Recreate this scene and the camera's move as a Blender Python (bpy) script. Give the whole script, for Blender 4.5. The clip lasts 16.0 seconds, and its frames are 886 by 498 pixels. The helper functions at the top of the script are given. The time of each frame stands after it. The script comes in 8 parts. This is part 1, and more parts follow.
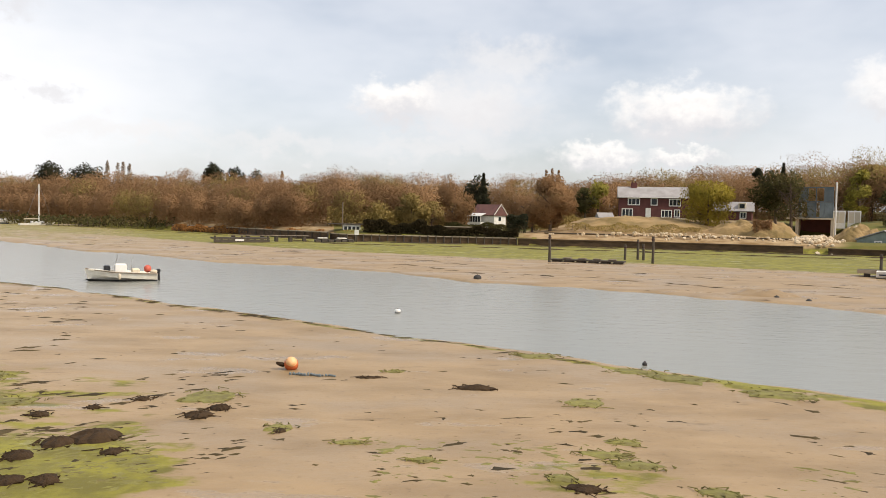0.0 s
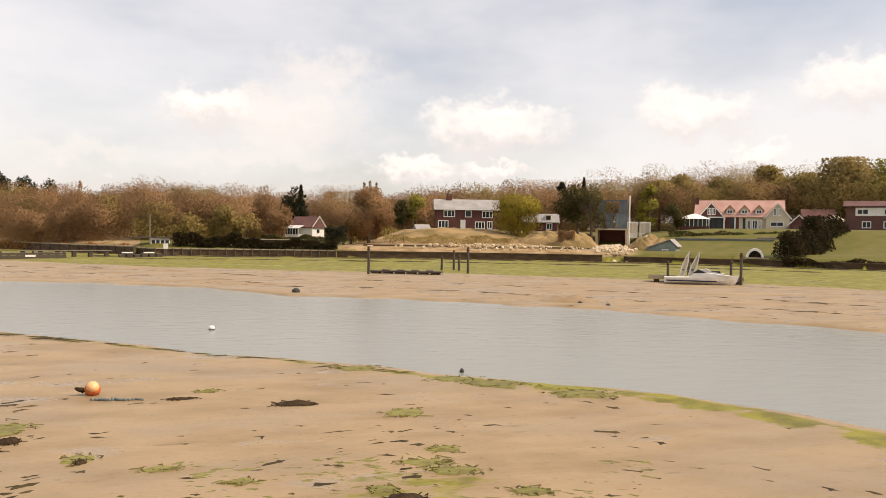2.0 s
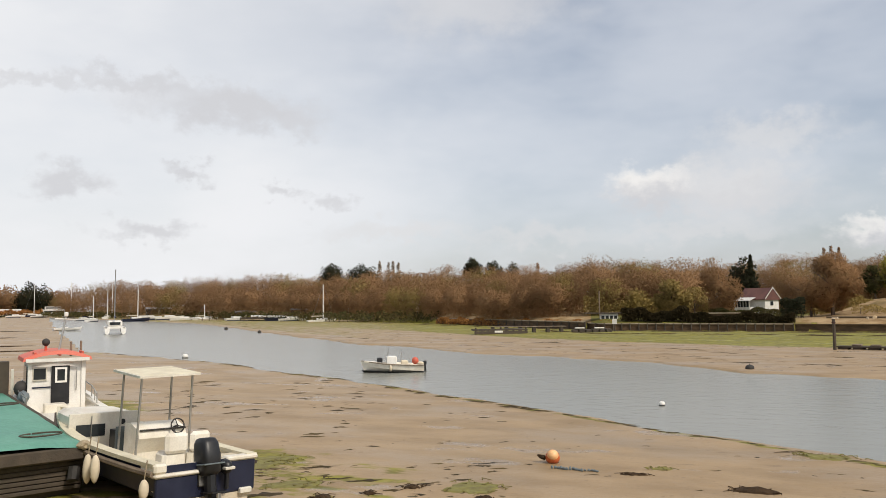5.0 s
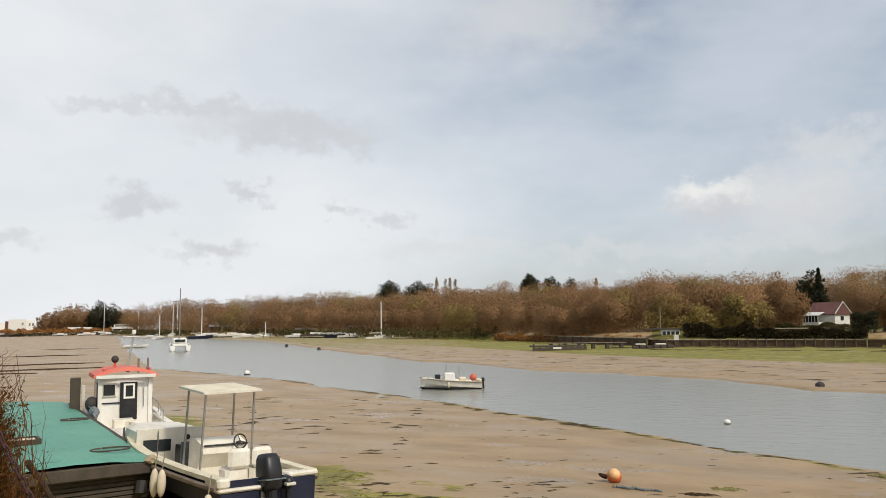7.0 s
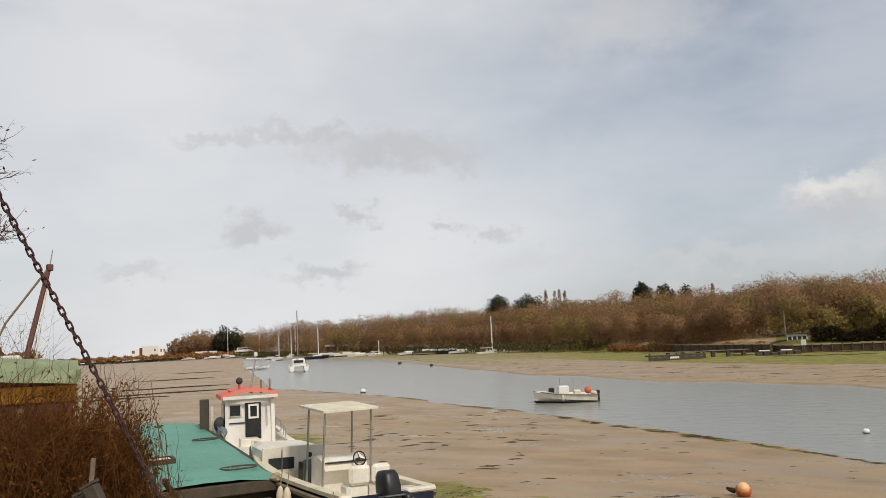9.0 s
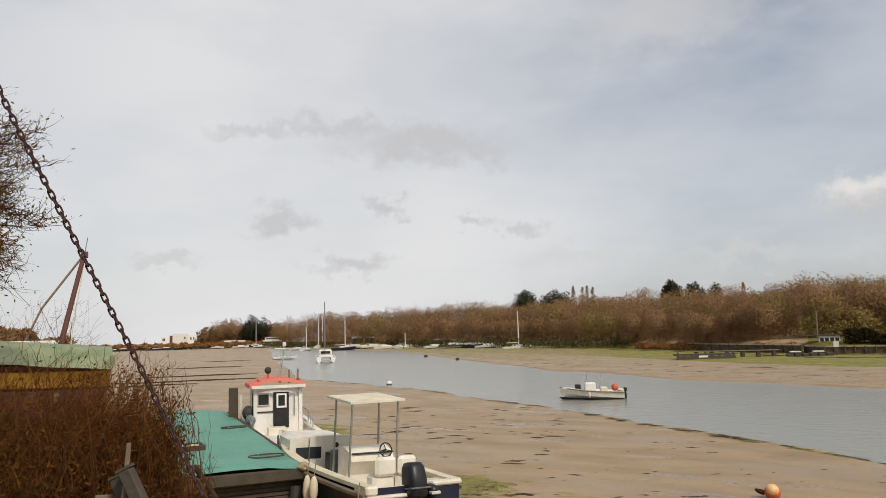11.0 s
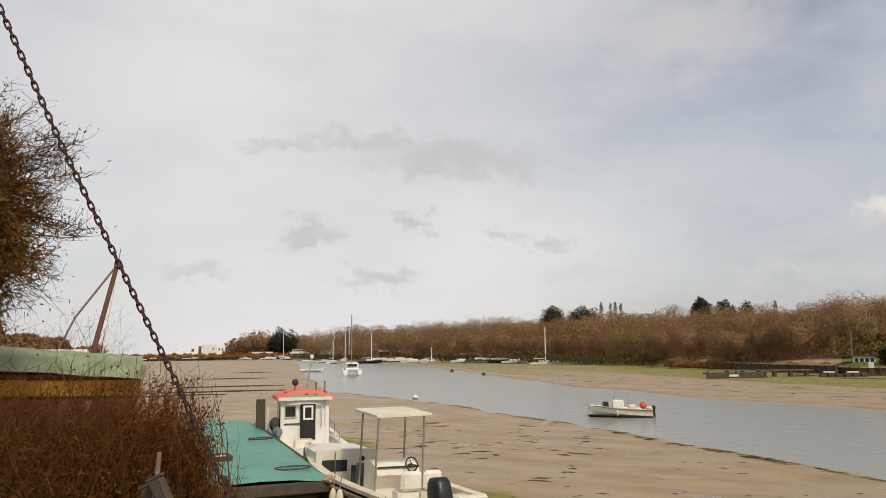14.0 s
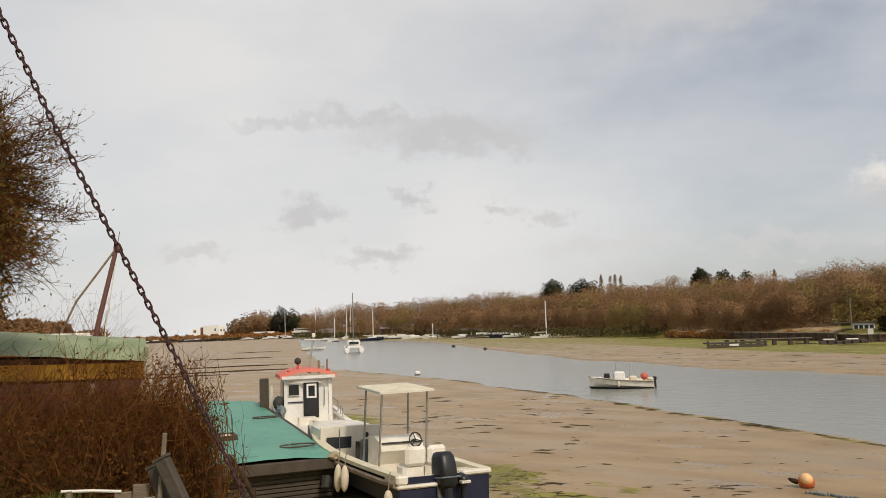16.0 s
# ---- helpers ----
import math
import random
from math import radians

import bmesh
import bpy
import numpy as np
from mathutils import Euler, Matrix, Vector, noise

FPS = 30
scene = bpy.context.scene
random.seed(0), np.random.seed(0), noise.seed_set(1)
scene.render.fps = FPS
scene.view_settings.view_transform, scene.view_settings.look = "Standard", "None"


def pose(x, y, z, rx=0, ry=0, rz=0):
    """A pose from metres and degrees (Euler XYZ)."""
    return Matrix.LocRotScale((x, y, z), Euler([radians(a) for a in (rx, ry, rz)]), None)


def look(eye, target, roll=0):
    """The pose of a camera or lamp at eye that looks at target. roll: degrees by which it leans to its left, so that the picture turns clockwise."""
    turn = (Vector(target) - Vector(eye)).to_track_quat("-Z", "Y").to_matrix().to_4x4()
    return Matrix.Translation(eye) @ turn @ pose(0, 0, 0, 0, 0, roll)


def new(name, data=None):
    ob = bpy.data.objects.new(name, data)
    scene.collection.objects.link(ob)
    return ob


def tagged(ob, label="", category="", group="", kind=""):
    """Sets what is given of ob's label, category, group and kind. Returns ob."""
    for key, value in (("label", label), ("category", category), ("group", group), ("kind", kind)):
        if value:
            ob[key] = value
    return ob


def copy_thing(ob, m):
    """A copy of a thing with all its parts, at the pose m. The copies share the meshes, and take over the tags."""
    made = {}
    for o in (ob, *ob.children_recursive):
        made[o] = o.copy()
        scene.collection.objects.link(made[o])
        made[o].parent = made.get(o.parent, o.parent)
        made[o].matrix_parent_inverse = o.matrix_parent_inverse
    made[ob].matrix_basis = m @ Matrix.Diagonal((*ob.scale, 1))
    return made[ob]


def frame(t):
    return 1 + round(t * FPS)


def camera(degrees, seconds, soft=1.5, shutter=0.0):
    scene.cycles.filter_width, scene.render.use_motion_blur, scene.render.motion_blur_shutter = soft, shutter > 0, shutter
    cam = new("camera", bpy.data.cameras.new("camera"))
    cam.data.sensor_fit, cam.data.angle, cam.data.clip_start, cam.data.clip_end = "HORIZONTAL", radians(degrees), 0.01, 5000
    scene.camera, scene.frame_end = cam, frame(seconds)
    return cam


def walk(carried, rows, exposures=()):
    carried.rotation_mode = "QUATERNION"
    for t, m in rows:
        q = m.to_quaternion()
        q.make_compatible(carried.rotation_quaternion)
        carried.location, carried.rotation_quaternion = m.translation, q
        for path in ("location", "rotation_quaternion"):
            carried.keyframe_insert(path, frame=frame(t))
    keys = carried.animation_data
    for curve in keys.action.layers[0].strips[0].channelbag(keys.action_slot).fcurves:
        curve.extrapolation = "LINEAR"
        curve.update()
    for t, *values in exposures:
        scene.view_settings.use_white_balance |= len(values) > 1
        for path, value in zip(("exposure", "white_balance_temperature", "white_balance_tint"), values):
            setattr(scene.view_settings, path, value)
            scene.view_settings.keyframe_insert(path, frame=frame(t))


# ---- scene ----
# ---------------------------------------------------------------- camera
cam = camera(59.5, 16.0, soft=0.85)
EYE = (0.0, 0.0, 4.0)
ROWS = [
    (0.0, 0.00, -2.35, -1.20), (0.5, -6.12, -1.91, -1.11), (1.0, -7.98, -0.80, -0.69), (1.5, -12.51, -0.91, -0.89),
    (2.0, -13.34, -1.22, -0.87), (2.5, -6.34, -1.15, -0.05), (3.0, 4.06, -0.11, 0.08), (3.5, 11.29, 1.07, -0.16),
    (4.0, 13.25, 2.88, -0.04), (4.5, 16.20, 3.86, 0.17), (4.7, 17.48, 4.04, 0.38), (6.8, 21.74, 4.59, 0.55),
    (7.0, 22.97, 5.44, 0.78), (7.5, 26.19, 6.66, 1.70), (8.0, 29.25, 6.96, 1.52), (8.5, 30.75, 7.33, 1.77),
    (9.0, 31.09, 6.74, 2.70), (9.5, 31.47, 7.10, 2.63), (9.7, 31.64, 6.85, 2.39), (11.8, 33.53, 6.18, 1.25),
    (12.0, 33.60, 6.08, 1.19), (12.5, 33.72, 6.31, 1.06), (13.0, 34.34, 6.73, 0.80), (13.5, 34.30, 7.33, 0.60),
    (14.0, 34.95, 7.45, 0.66), (14.5, 36.04, 7.08, 0.51), (15.0, 36.16, 6.68, 0.97), (15.5, 36.59, 6.30, 1.61),
    (16.0, 35.03, 5.69, 1.90)]
EXPOSURES = [(0.0, 0.24, 6800, 11), (1.5, 0.32, 7500, 15), (2.0, 0.32, 7500, 15), (3.5, 0.18, 7000, 11), (4.7, -0.06, 6700, 10), (7.0, -0.12, 6550, 8), (7.5, -0.26, 6550, 8), (9.0, -0.29, 6650, 9), (12.0, -0.28, 6800, 10), (16.0, -0.27, 6950, 10)]


def eye(t):
    """The place of the camera: a small sway to the left between the tenth and the twelfth second."""
    k = min(1.0, max(0.0, (11.8 - t) / 2.1))
    return EYE[0] + 0.052 * k, EYE[1] + 0.031 * k, EYE[2]


walk(cam, [(t, pose(*eye(t), 90 + p, r, y)) for t, y, p, r in ROWS], EXPOSURES)

# ---------------------------------------------------------------- sky and sun
SUN_AZ, SUN_EL = 116.0, 47.0        # degrees clockwise from +y, and above the horizon


def sky_world():
    w = bpy.data.worlds.new("sky")
    scene.world = w
    w.use_nodes = True
    nt = w.node_tree
    nt.nodes.clear()
    L = nt.links.new

    def nd(kind, **kw):
        n = nt.nodes.new(kind)
        for k, v in kw.items():
            n.inputs[k].default_value = v
        return n

    def math_(op, a, b=None, c=None, clamp=False):
        n = nt.nodes.new("ShaderNodeMath")
        n.operation, n.use_clamp = op, clamp
        for i, v in enumerate((a, b, c)):
            if v is None:
                continue
            if isinstance(v, (int, float)):
                n.inputs[i].default_value = v
            else:
                L(v, n.inputs[i])
        return n.outputs[0]

    def mix(f, a, b):
        n = nt.nodes.new("ShaderNodeMix")
        n.data_type = "RGBA"
        for s, v in ((0, f), (6, a), (7, b)):
            if isinstance(v, (tuple, float, int)):
                n.inputs[s].default_value = v
            else:
                L(v, n.inputs[s])
        return n.outputs[2]

    def ramp(x, lo, hi):
        n = nt.nodes.new("ShaderNodeMapRange")
        n.interpolation_type = "SMOOTHSTEP"
        n.inputs[1].default_value, n.inputs[2].default_value = lo, hi
        L(x, n.inputs[0])
        return n.outputs[0]

    tc = nt.nodes.new("ShaderNodeTexCoord")
    sep = nt.nodes.new("ShaderNodeSeparateXYZ")
    L(tc.outputs["Generated"], sep.inputs[0])
    X, Y, Z = sep.outputs
    az = math_("MULTIPLY", math_("ARCTAN2", math_("MULTIPLY", X, -1.0), Y), 57.29578)     # degrees to the left of +y
    el = math_("MULTIPLY", math_("ARCSINE", Z), 57.29578)
    com = nt.nodes.new("ShaderNodeCombineXYZ")
    L(az, com.inputs[0])
    L(el, com.inputs[1])
    P = com.outputs[0]

    def noise_(scale, detail, stretch=(1, 1, 1), seed=0.0):
        m = nt.nodes.new("ShaderNodeMapping")
        m.inputs["Scale"].default_value, m.inputs["Location"].default_value = stretch, (seed, seed * 1.7, 0)
        L(P, m.inputs[0])
        n = nd("ShaderNodeTexNoise", Scale=scale, Detail=detail, Roughness=0.55)
        L(m.outputs[0], n.inputs["Vector"])
        return n.outputs[0]

    sky = nt.nodes.new("ShaderNodeTexSky")
    sky.sky_type, sky.sun_disc = "NISHITA", False
    sky.sun_elevation, sky.sun_rotation = radians(SUN_EL), radians(SUN_AZ)
    sky.dust_density = 2.5
    scale = nt.nodes.new("ShaderNodeVectorMath")
    scale.operation = "SCALE"
    scale.inputs[3].default_value = SKY_BLUE
    L(sky.outputs[0], scale.inputs[0])
    col = scale.outputs[0]
    # thin high veil, whiter towards the left and the middle heights
    veil = ramp(noise_(0.045, 5, (0.7, 1.6, 1), 3.0), 0.30, 0.62)
    glow = math_("SUBTRACT", 1.0, ramp(math_("ABSOLUTE", math_("SUBTRACT", az, 44.0)), 6.0, 36.0))
    low = math_("SUBTRACT", 1.0, ramp(el, 3.0, 16.0))
    f = math_("ADD", math_("MULTIPLY", veil, 0.40), math_("ADD", math_("MULTIPLY", glow, 0.30), math_("MULTIPLY", low, 0.12)))
    f = math_("ADD", f, 0.22, clamp=True)
    col = mix(f, col, VEIL)
    col = mix(math_("MULTIPLY", glow, 0.42), col, VEIL_WHITE)
    # cloud puffs: azimuth, elevation, half width, half height, grey (0) to white (1), strength
    wx = math_("MULTIPLY", math_("SUBTRACT", noise_(0.28, 8, (1, 1.3, 1), 11.0), 0.5), 7.5)
    wy = math_("MULTIPLY", math_("SUBTRACT", noise_(0.33, 8, (1, 1.3, 1), 27.0), 0.5), 4.2)
    wx = math_("ADD", wx, math_("MULTIPLY", math_("SUBTRACT", noise_(0.95, 6, (1, 1.2, 1), 5.0), 0.5), 3.4))
    wy = math_("ADD", wy, math_("MULTIPLY", math_("SUBTRACT", noise_(1.05, 6, (1, 1.2, 1), 43.0), 0.5), 2.2))
    ax, ey = math_("ADD", az, wx), math_("ADD", el, wy)
    for a, e, w_, h_, tone, k in CLOUDS:
        dx = math_("DIVIDE", math_("SUBTRACT", ax, a), w_)
        dy = math_("DIVIDE", math_("SUBTRACT", ey, e), h_)
        r = math_("SQRT", math_("ADD", math_("MULTIPLY", dx, dx), math_("MULTIPLY", dy, dy)))
        m = math_("MULTIPLY", math_("SUBTRACT", 1.0, ramp(r, 0.30 if tone > 0.6 else 0.15, 1.05)), k)
        if tone > 0.6:      # cumulus: white crown, grey foot
            c = mix(ramp(dy, -0.55, 0.6), CLOUD_GREY, CLOUD_WHITE)
        else:
            c = mix(tone, CLOUD_GREY, CLOUD_WHITE)
        col = mix(m, col, c)
    bg = nd("ShaderNodeBackground", Strength=SKY_STRENGTH)
    L(col, bg.inputs[0])
    out = nt.nodes.new("ShaderNodeOutputWorld")
    L(bg.outputs[0], out.inputs[0])


SKY_STRENGTH = 0.12
SKY_BLUE = 1.0
VEIL, VEIL_WHITE = (6.95, 7.22, 7.75, 1), (8.35, 8.4, 8.5, 1)
CLOUD_WHITE, CLOUD_GREY = (7.9, 7.85, 7.8, 1), (5.5, 5.6, 5.95, 1)
CLOUDS = [
    (-1.0, 8.2, 8.0, 2.8, 0.4, 0.75), (-4.5, 11.4, 6.0, 2.0, 0.45, 0.6), (3.6, 8.2, 4.0, 2.2, 0.9, 1.0), (-3.0, 7.0, 7.0, 1.6, 0.15, 0.6),
    (-17.3, 7.6, 6.2, 2.6, 0.9, 1.0), (-31.0, 8.4, 5.4, 2.2, 0.8, 0.75), (-30.0, 7.3, 3.0, 0.9, 0.1, 0.5), (-42.0, 10.0, 5.0, 2.4, 0.9, 0.8),
    (-11.0, 4.4, 3.8, 1.3, 0.9, 0.85), (-17.0, 4.6, 2.8, 1.0, 0.9, 0.8), (-35.0, 5.4, 2.6, 1.3, 0.9, 0.8), (0.0, 5.2, 9.0, 1.1, 0.35, 0.5),
    (34.5, 14.2, 9.0, 1.9, 0.0, 0.85), (41.0, 15.4, 6.5, 1.0, 0.0, 0.7), (47.0, 15.0, 4.0, 0.7, 0.05, 0.6), (30.0, 13.0, 4.5, 1.2, 0.0, 0.6),
    (44.3, 8.4, 3.6, 1.4, 0.0, 0.8), (36.8, 9.4, 2.6, 0.9, 0.0, 0.8), (39.8, 5.4, 4.0, 1.0, 0.05, 0.8),
    (30.5, 8.3, 1.9, 0.7, 0.05, 0.7), (27.0, 7.8, 2.4, 0.8, 0.05, 0.7), (52.5, 5.7, 3.4, 0.9, 0.1, 0.6),
    (16.0, 22.0, 10.0, 4.0, 0.3, 0.6), (22.0, 5.4, 8.0, 1.1, 0.4, 0.6), (12.0, 5.0, 6.0, 1.1, 0.35, 0.5)]
sky_world()
sun_data = bpy.data.lights.new("sun", "SUN")
sun_data.energy, sun_data.angle, sun_data.color = 2.7, radians(6.0), (1.0, 0.93, 0.82)
sun = new("sun", sun_data)
sun.matrix_world = look((40 * math.sin(radians(SUN_AZ)), 40 * math.cos(radians(SUN_AZ)), 40 * math.tan(radians(SUN_EL))), (0, 0, 0))
# ---------------------------------------------------------------- materials


def mat(name, a, b=None, rough=0.7, metal=0.0, scale=3.0, detail=5, grain=60.0, bump=0.15, bump_d=0.02, spread=0.12,
        island=False, spec=0.5, stretch=(1, 1, 1), coat=0.0):
    """Two colours mixed by a coarse noise, a fine grain on top, bump and a little difference from piece to piece."""
    m = bpy.data.materials.new(name)
    m.use_nodes = True
    nt = m.node_tree
    L = nt.links.new
    bsdf = nt.nodes["Principled BSDF"]
    b = b or tuple(c * 0.72 for c in a)
    tc = nt.nodes.new("ShaderNodeTexCoord")
    mp = nt.nodes.new("ShaderNodeMapping")
    mp.inputs["Scale"].default_value = stretch
    L(tc.outputs["Object"], mp.inputs[0])
    n1 = nt.nodes.new("ShaderNodeTexNoise")
    n1.inputs["Scale"].default_value, n1.inputs["Detail"].default_value = scale, detail
    n2 = nt.nodes.new("ShaderNodeTexNoise")
    n2.inputs["Scale"].default_value, n2.inputs["Detail"].default_value = grain, 3
    L(mp.outputs[0], n1.inputs["Vector"])
    L(mp.outputs[0], n2.inputs["Vector"])
    r = nt.nodes.new("ShaderNodeMapRange")
    r.inputs[1].default_value, r.inputs[2].default_value = 0.35, 0.65
    L(n1.outputs[0], r.inputs[0])
    mx = nt.nodes.new("ShaderNodeMix")
    mx.data_type = "RGBA"
    mx.inputs[6].default_value, mx.inputs[7].default_value = (*a, 1), (*b, 1)
    L(r.outputs[0], mx.inputs[0])
    hsv = nt.nodes.new("ShaderNodeHueSaturation")
    L(mx.outputs[2], hsv.inputs["Color"])
    info = nt.nodes.new("ShaderNodeNewGeometry" if island else "ShaderNodeObjectInfo")
    rnd = info.outputs["Random Per Island" if island else "Random"]
    v1 = nt.nodes.new("ShaderNodeMath")
    v1.operation = "MULTIPLY_ADD"
    v1.inputs[1].default_value, v1.inputs[2].default_value = 2 * spread, 1 - spread
    L(rnd, v1.inputs[0])
    v2 = nt.nodes.new("ShaderNodeMath")
    v2.operation = "MULTIPLY_ADD"
    v2.inputs[1].default_value, v2.inputs[2].default_value = 0.3, 0.85
    L(n2.outputs[0], v2.inputs[0])
    v3 = nt.nodes.new("ShaderNodeMath")
    v3.operation = "MULTIPLY"
    L(v1.outputs[0], v3.inputs[0])
    L(v2.outputs[0], v3.inputs[1])
    L(v3.outputs[0], hsv.inputs["Value"])
    L(hsv.outputs[0], bsdf.inputs["Base Color"])
    rr = nt.nodes.new("ShaderNodeMapRange")
    rr.inputs[3].default_value, rr.inputs[4].default_value = max(rough - 0.12, 0.03), min(rough + 0.12, 1)
    L(n1.outputs[0], rr.inputs[0])
    L(rr.outputs[0], bsdf.inputs["Roughness"])
    bsdf.inputs["Metallic"].default_value = metal
    bsdf.inputs["Specular IOR Level"].default_value = spec
    bsdf.inputs["Coat Weight"].default_value = coat
    if island:          # thin leaves and twigs let light through
        tr = nt.nodes.new("ShaderNodeBsdfTranslucent")
        ms = nt.nodes.new("ShaderNodeMixShader")
        ms.inputs[0].default_value = 0.4
        L(hsv.outputs[0], tr.inputs[0])
        L(bsdf.outputs[0], ms.inputs[1])
        L(tr.outputs[0], ms.inputs[2])
        L(ms.outputs[0], nt.nodes["Material Output"].inputs[0])
    if bump:
        bp = nt.nodes.new("ShaderNodeBump")
        bp.inputs["Strength"].default_value, bp.inputs["Distance"].default_value = bump, bump_d
        L(n2.outputs[0], bp.inputs["Height"])
        L(bp.outputs[0], bsdf.inputs["Normal"])
    return m


def ground_material():
    """Mud, with algae, grass and bare earth by the zones that the ground carries."""
    m = bpy.data.materials.new("ground")
    m.use_nodes = True
    nt = m.node_tree
    L = nt.links.new
    bsdf = nt.nodes["Principled BSDF"]
    tc = nt.nodes.new("ShaderNodeTexCoord")

    def noise_(scale, detail=5, rough=0.55, stretch=(1, 1, 1)):
        mp = nt.nodes.new("ShaderNodeMapping")
        mp.inputs["Scale"].default_value = stretch
        L(tc.outputs["Object"], mp.inputs[0])
        n = nt.nodes.new("ShaderNodeTexNoise")
        n.inputs["Scale"].default_value, n.inputs["Detail"].default_value, n.inputs["Roughness"].default_value = scale, detail, rough
        L(mp.outputs[0], n.inputs["Vector"])
        return n.outputs[0]

    def ramp(x, lo, hi, a=0.0, b=1.0):
        n = nt.nodes.new("ShaderNodeMapRange")
        n.interpolation_type = "SMOOTHSTEP"
        for i, v in enumerate((lo, hi, a, b)):
            n.inputs[i + 1].default_value = v
        L(x, n.inputs[0])
        return n.outputs[0]

    def mix(f, a, b):
        n = nt.nodes.new("ShaderNodeMix")
        n.data_type = "RGBA"
        for s, v in ((0, f), (6, a), (7, b)):
            if isinstance(v, (tuple, float, int)):
                n.inputs[s].default_value = v
            else:
                L(v, n.inputs[s])
        return n.outputs[2]

    def calc(op, a, b):
        n = nt.nodes.new("ShaderNodeMath")
        n.operation, n.use_clamp = op, True
        for i, v in enumerate((a, b)):
            if isinstance(v, (float, int)):
                n.inputs[i].default_value = v
            else:
                L(v, n.inputs[i])
        return n.outputs[0]

    zone = nt.nodes.new("ShaderNodeVertexColor")
    zone.layer_name = "zone"
    sp = nt.nodes.new("ShaderNodeSeparateColor")
    L(zone.outputs[0], sp.inputs[0])
    algae, grass, earth = sp.outputs
    wet = ramp(noise_(0.16, 6, 0.6, (1, 1.8, 1)), 0.42, 0.68)
    mud = mix(ramp(noise_(0.5, 8, 0.6, (0.6, 1.4, 1)), 0.35, 0.7), MUD_LIGHT, MUD_DARK)
    mud = mix(calc("MULTIPLY", wet, 0.6), mud, MUD_WET)
    mud = mix(ramp(noise_(7.0, 5, 0.65), 0.58, 0.70, 0.0, 0.45), mud, MUD_SPECK)
    mud = mix(ramp(noise_(1.1, 7, 0.7, (0.45, 1.9, 1)), 0.60, 0.68, 0.0, 0.55), mud, MUD_SPECK)
    pool = ramp(noise_(0.42, 6, 0.6, (0.55, 1.5, 1)), 0.60, 0.64)
    mud = mix(calc("MULTIPLY", pool, 0.55), mud, MUD_WET)
    green = mix(ramp(noise_(1.3, 6, 0.6), 0.35, 0.65), ALGAE, ALGAE_DARK)
    patch = noise_(0.85, 7, 0.62, (0.75, 1.6, 1))
    a = ramp(calc("ADD", calc("MULTIPLY", algae, 0.62), calc("SUBTRACT", patch, 0.35)), 0.40, 0.52)
    col = mix(a, mud, green)
    lawn = mix(ramp(noise_(0.6, 6, 0.6), 0.3, 0.7), GRASS, GRASS_DRY)
    col = mix(ramp(grass, 0.3, 0.7), col, lawn)
    soil = mix(ramp(noise_(0.45, 8, 0.65), 0.35, 0.65), EARTH, EARTH_LIGHT)
    col = mix(ramp(earth, 0.35, 0.65), col, soil)
    L(col, bsdf.inputs["Base Color"])
    dry = calc("ADD", calc("MULTIPLY", a, 0.4), calc("ADD", grass, earth))
    r = nt.nodes.new("ShaderNodeMath")
    r.operation, r.use_clamp = "MULTIPLY_ADD", True
    L(calc("SUBTRACT", 1.0, dry), r.inputs[0])
    r.inputs[1].default_value, r.inputs[2].default_value = -0.42, 0.95
    r2 = nt.nodes.new("ShaderNodeMath")
    r2.operation, r2.use_clamp = "SUBTRACT", True
    L(r.outputs[0], r2.inputs[0])
    L(calc("ADD", calc("MULTIPLY", wet, 0.16), calc("MULTIPLY", calc("MULTIPLY", pool, 0.30), calc("SUBTRACT", 1.0, grass))), r2.inputs[1])
    L(r2.outputs[0], bsdf.inputs["Roughness"])
    bsdf.inputs["Specular IOR Level"].default_value = 0.3
    bp = nt.nodes.new("ShaderNodeBump")
    bp.inputs["Strength"].default_value, bp.inputs["Distance"].default_value = 0.5, 0.03
    L(noise_(5.0, 8, 0.65, (0.8, 1.5, 1)), bp.inputs["Height"])
    L(bp.outputs[0], bsdf.inputs["Normal"])
    return m


def water_material():
    m = bpy.data.materials.new("estuary_water")
    m.use_nodes = True
    nt = m.node_tree
    L = nt.links.new
    bsdf = nt.nodes["Principled BSDF"]
    bsdf.inputs["Base Color"].default_value = (0.25, 0.25, 0.215, 1)
    bsdf.inputs["Roughness"].default_value = 0.22
    bsdf.inputs["IOR"].default_value = 1.33
    tc = nt.nodes.new("ShaderNodeTexCoord")
    h = None
    for scale, st, k in ((0.9, (1, 2.2, 1), 1.0), (4.5, (1, 2.5, 1), 0.5)):
        mp = nt.nodes.new("ShaderNodeMapping")
        mp.inputs["Scale"].default_value, mp.inputs["Rotation"].default_value = st, (0, 0, 0.5)
        L(tc.outputs["Object"], mp.inputs[0])
        n = nt.nodes.new("ShaderNodeTexNoise")
        n.inputs["Scale"].default_value, n.inputs["Detail"].default_value = scale, 4
        L(mp.outputs[0], n.inputs["Vector"])
        bp = nt.nodes.new("ShaderNodeBump")
        bp.inputs["Strength"].default_value, bp.inputs["Distance"].default_value = 0.35 * k, 0.06 * k
        L(n.outputs[0], bp.inputs["Height"])
        if h:
            L(h, bp.inputs["Normal"])
        h = bp.outputs[0]
    L(h, bsdf.inputs["Normal"])
    return m


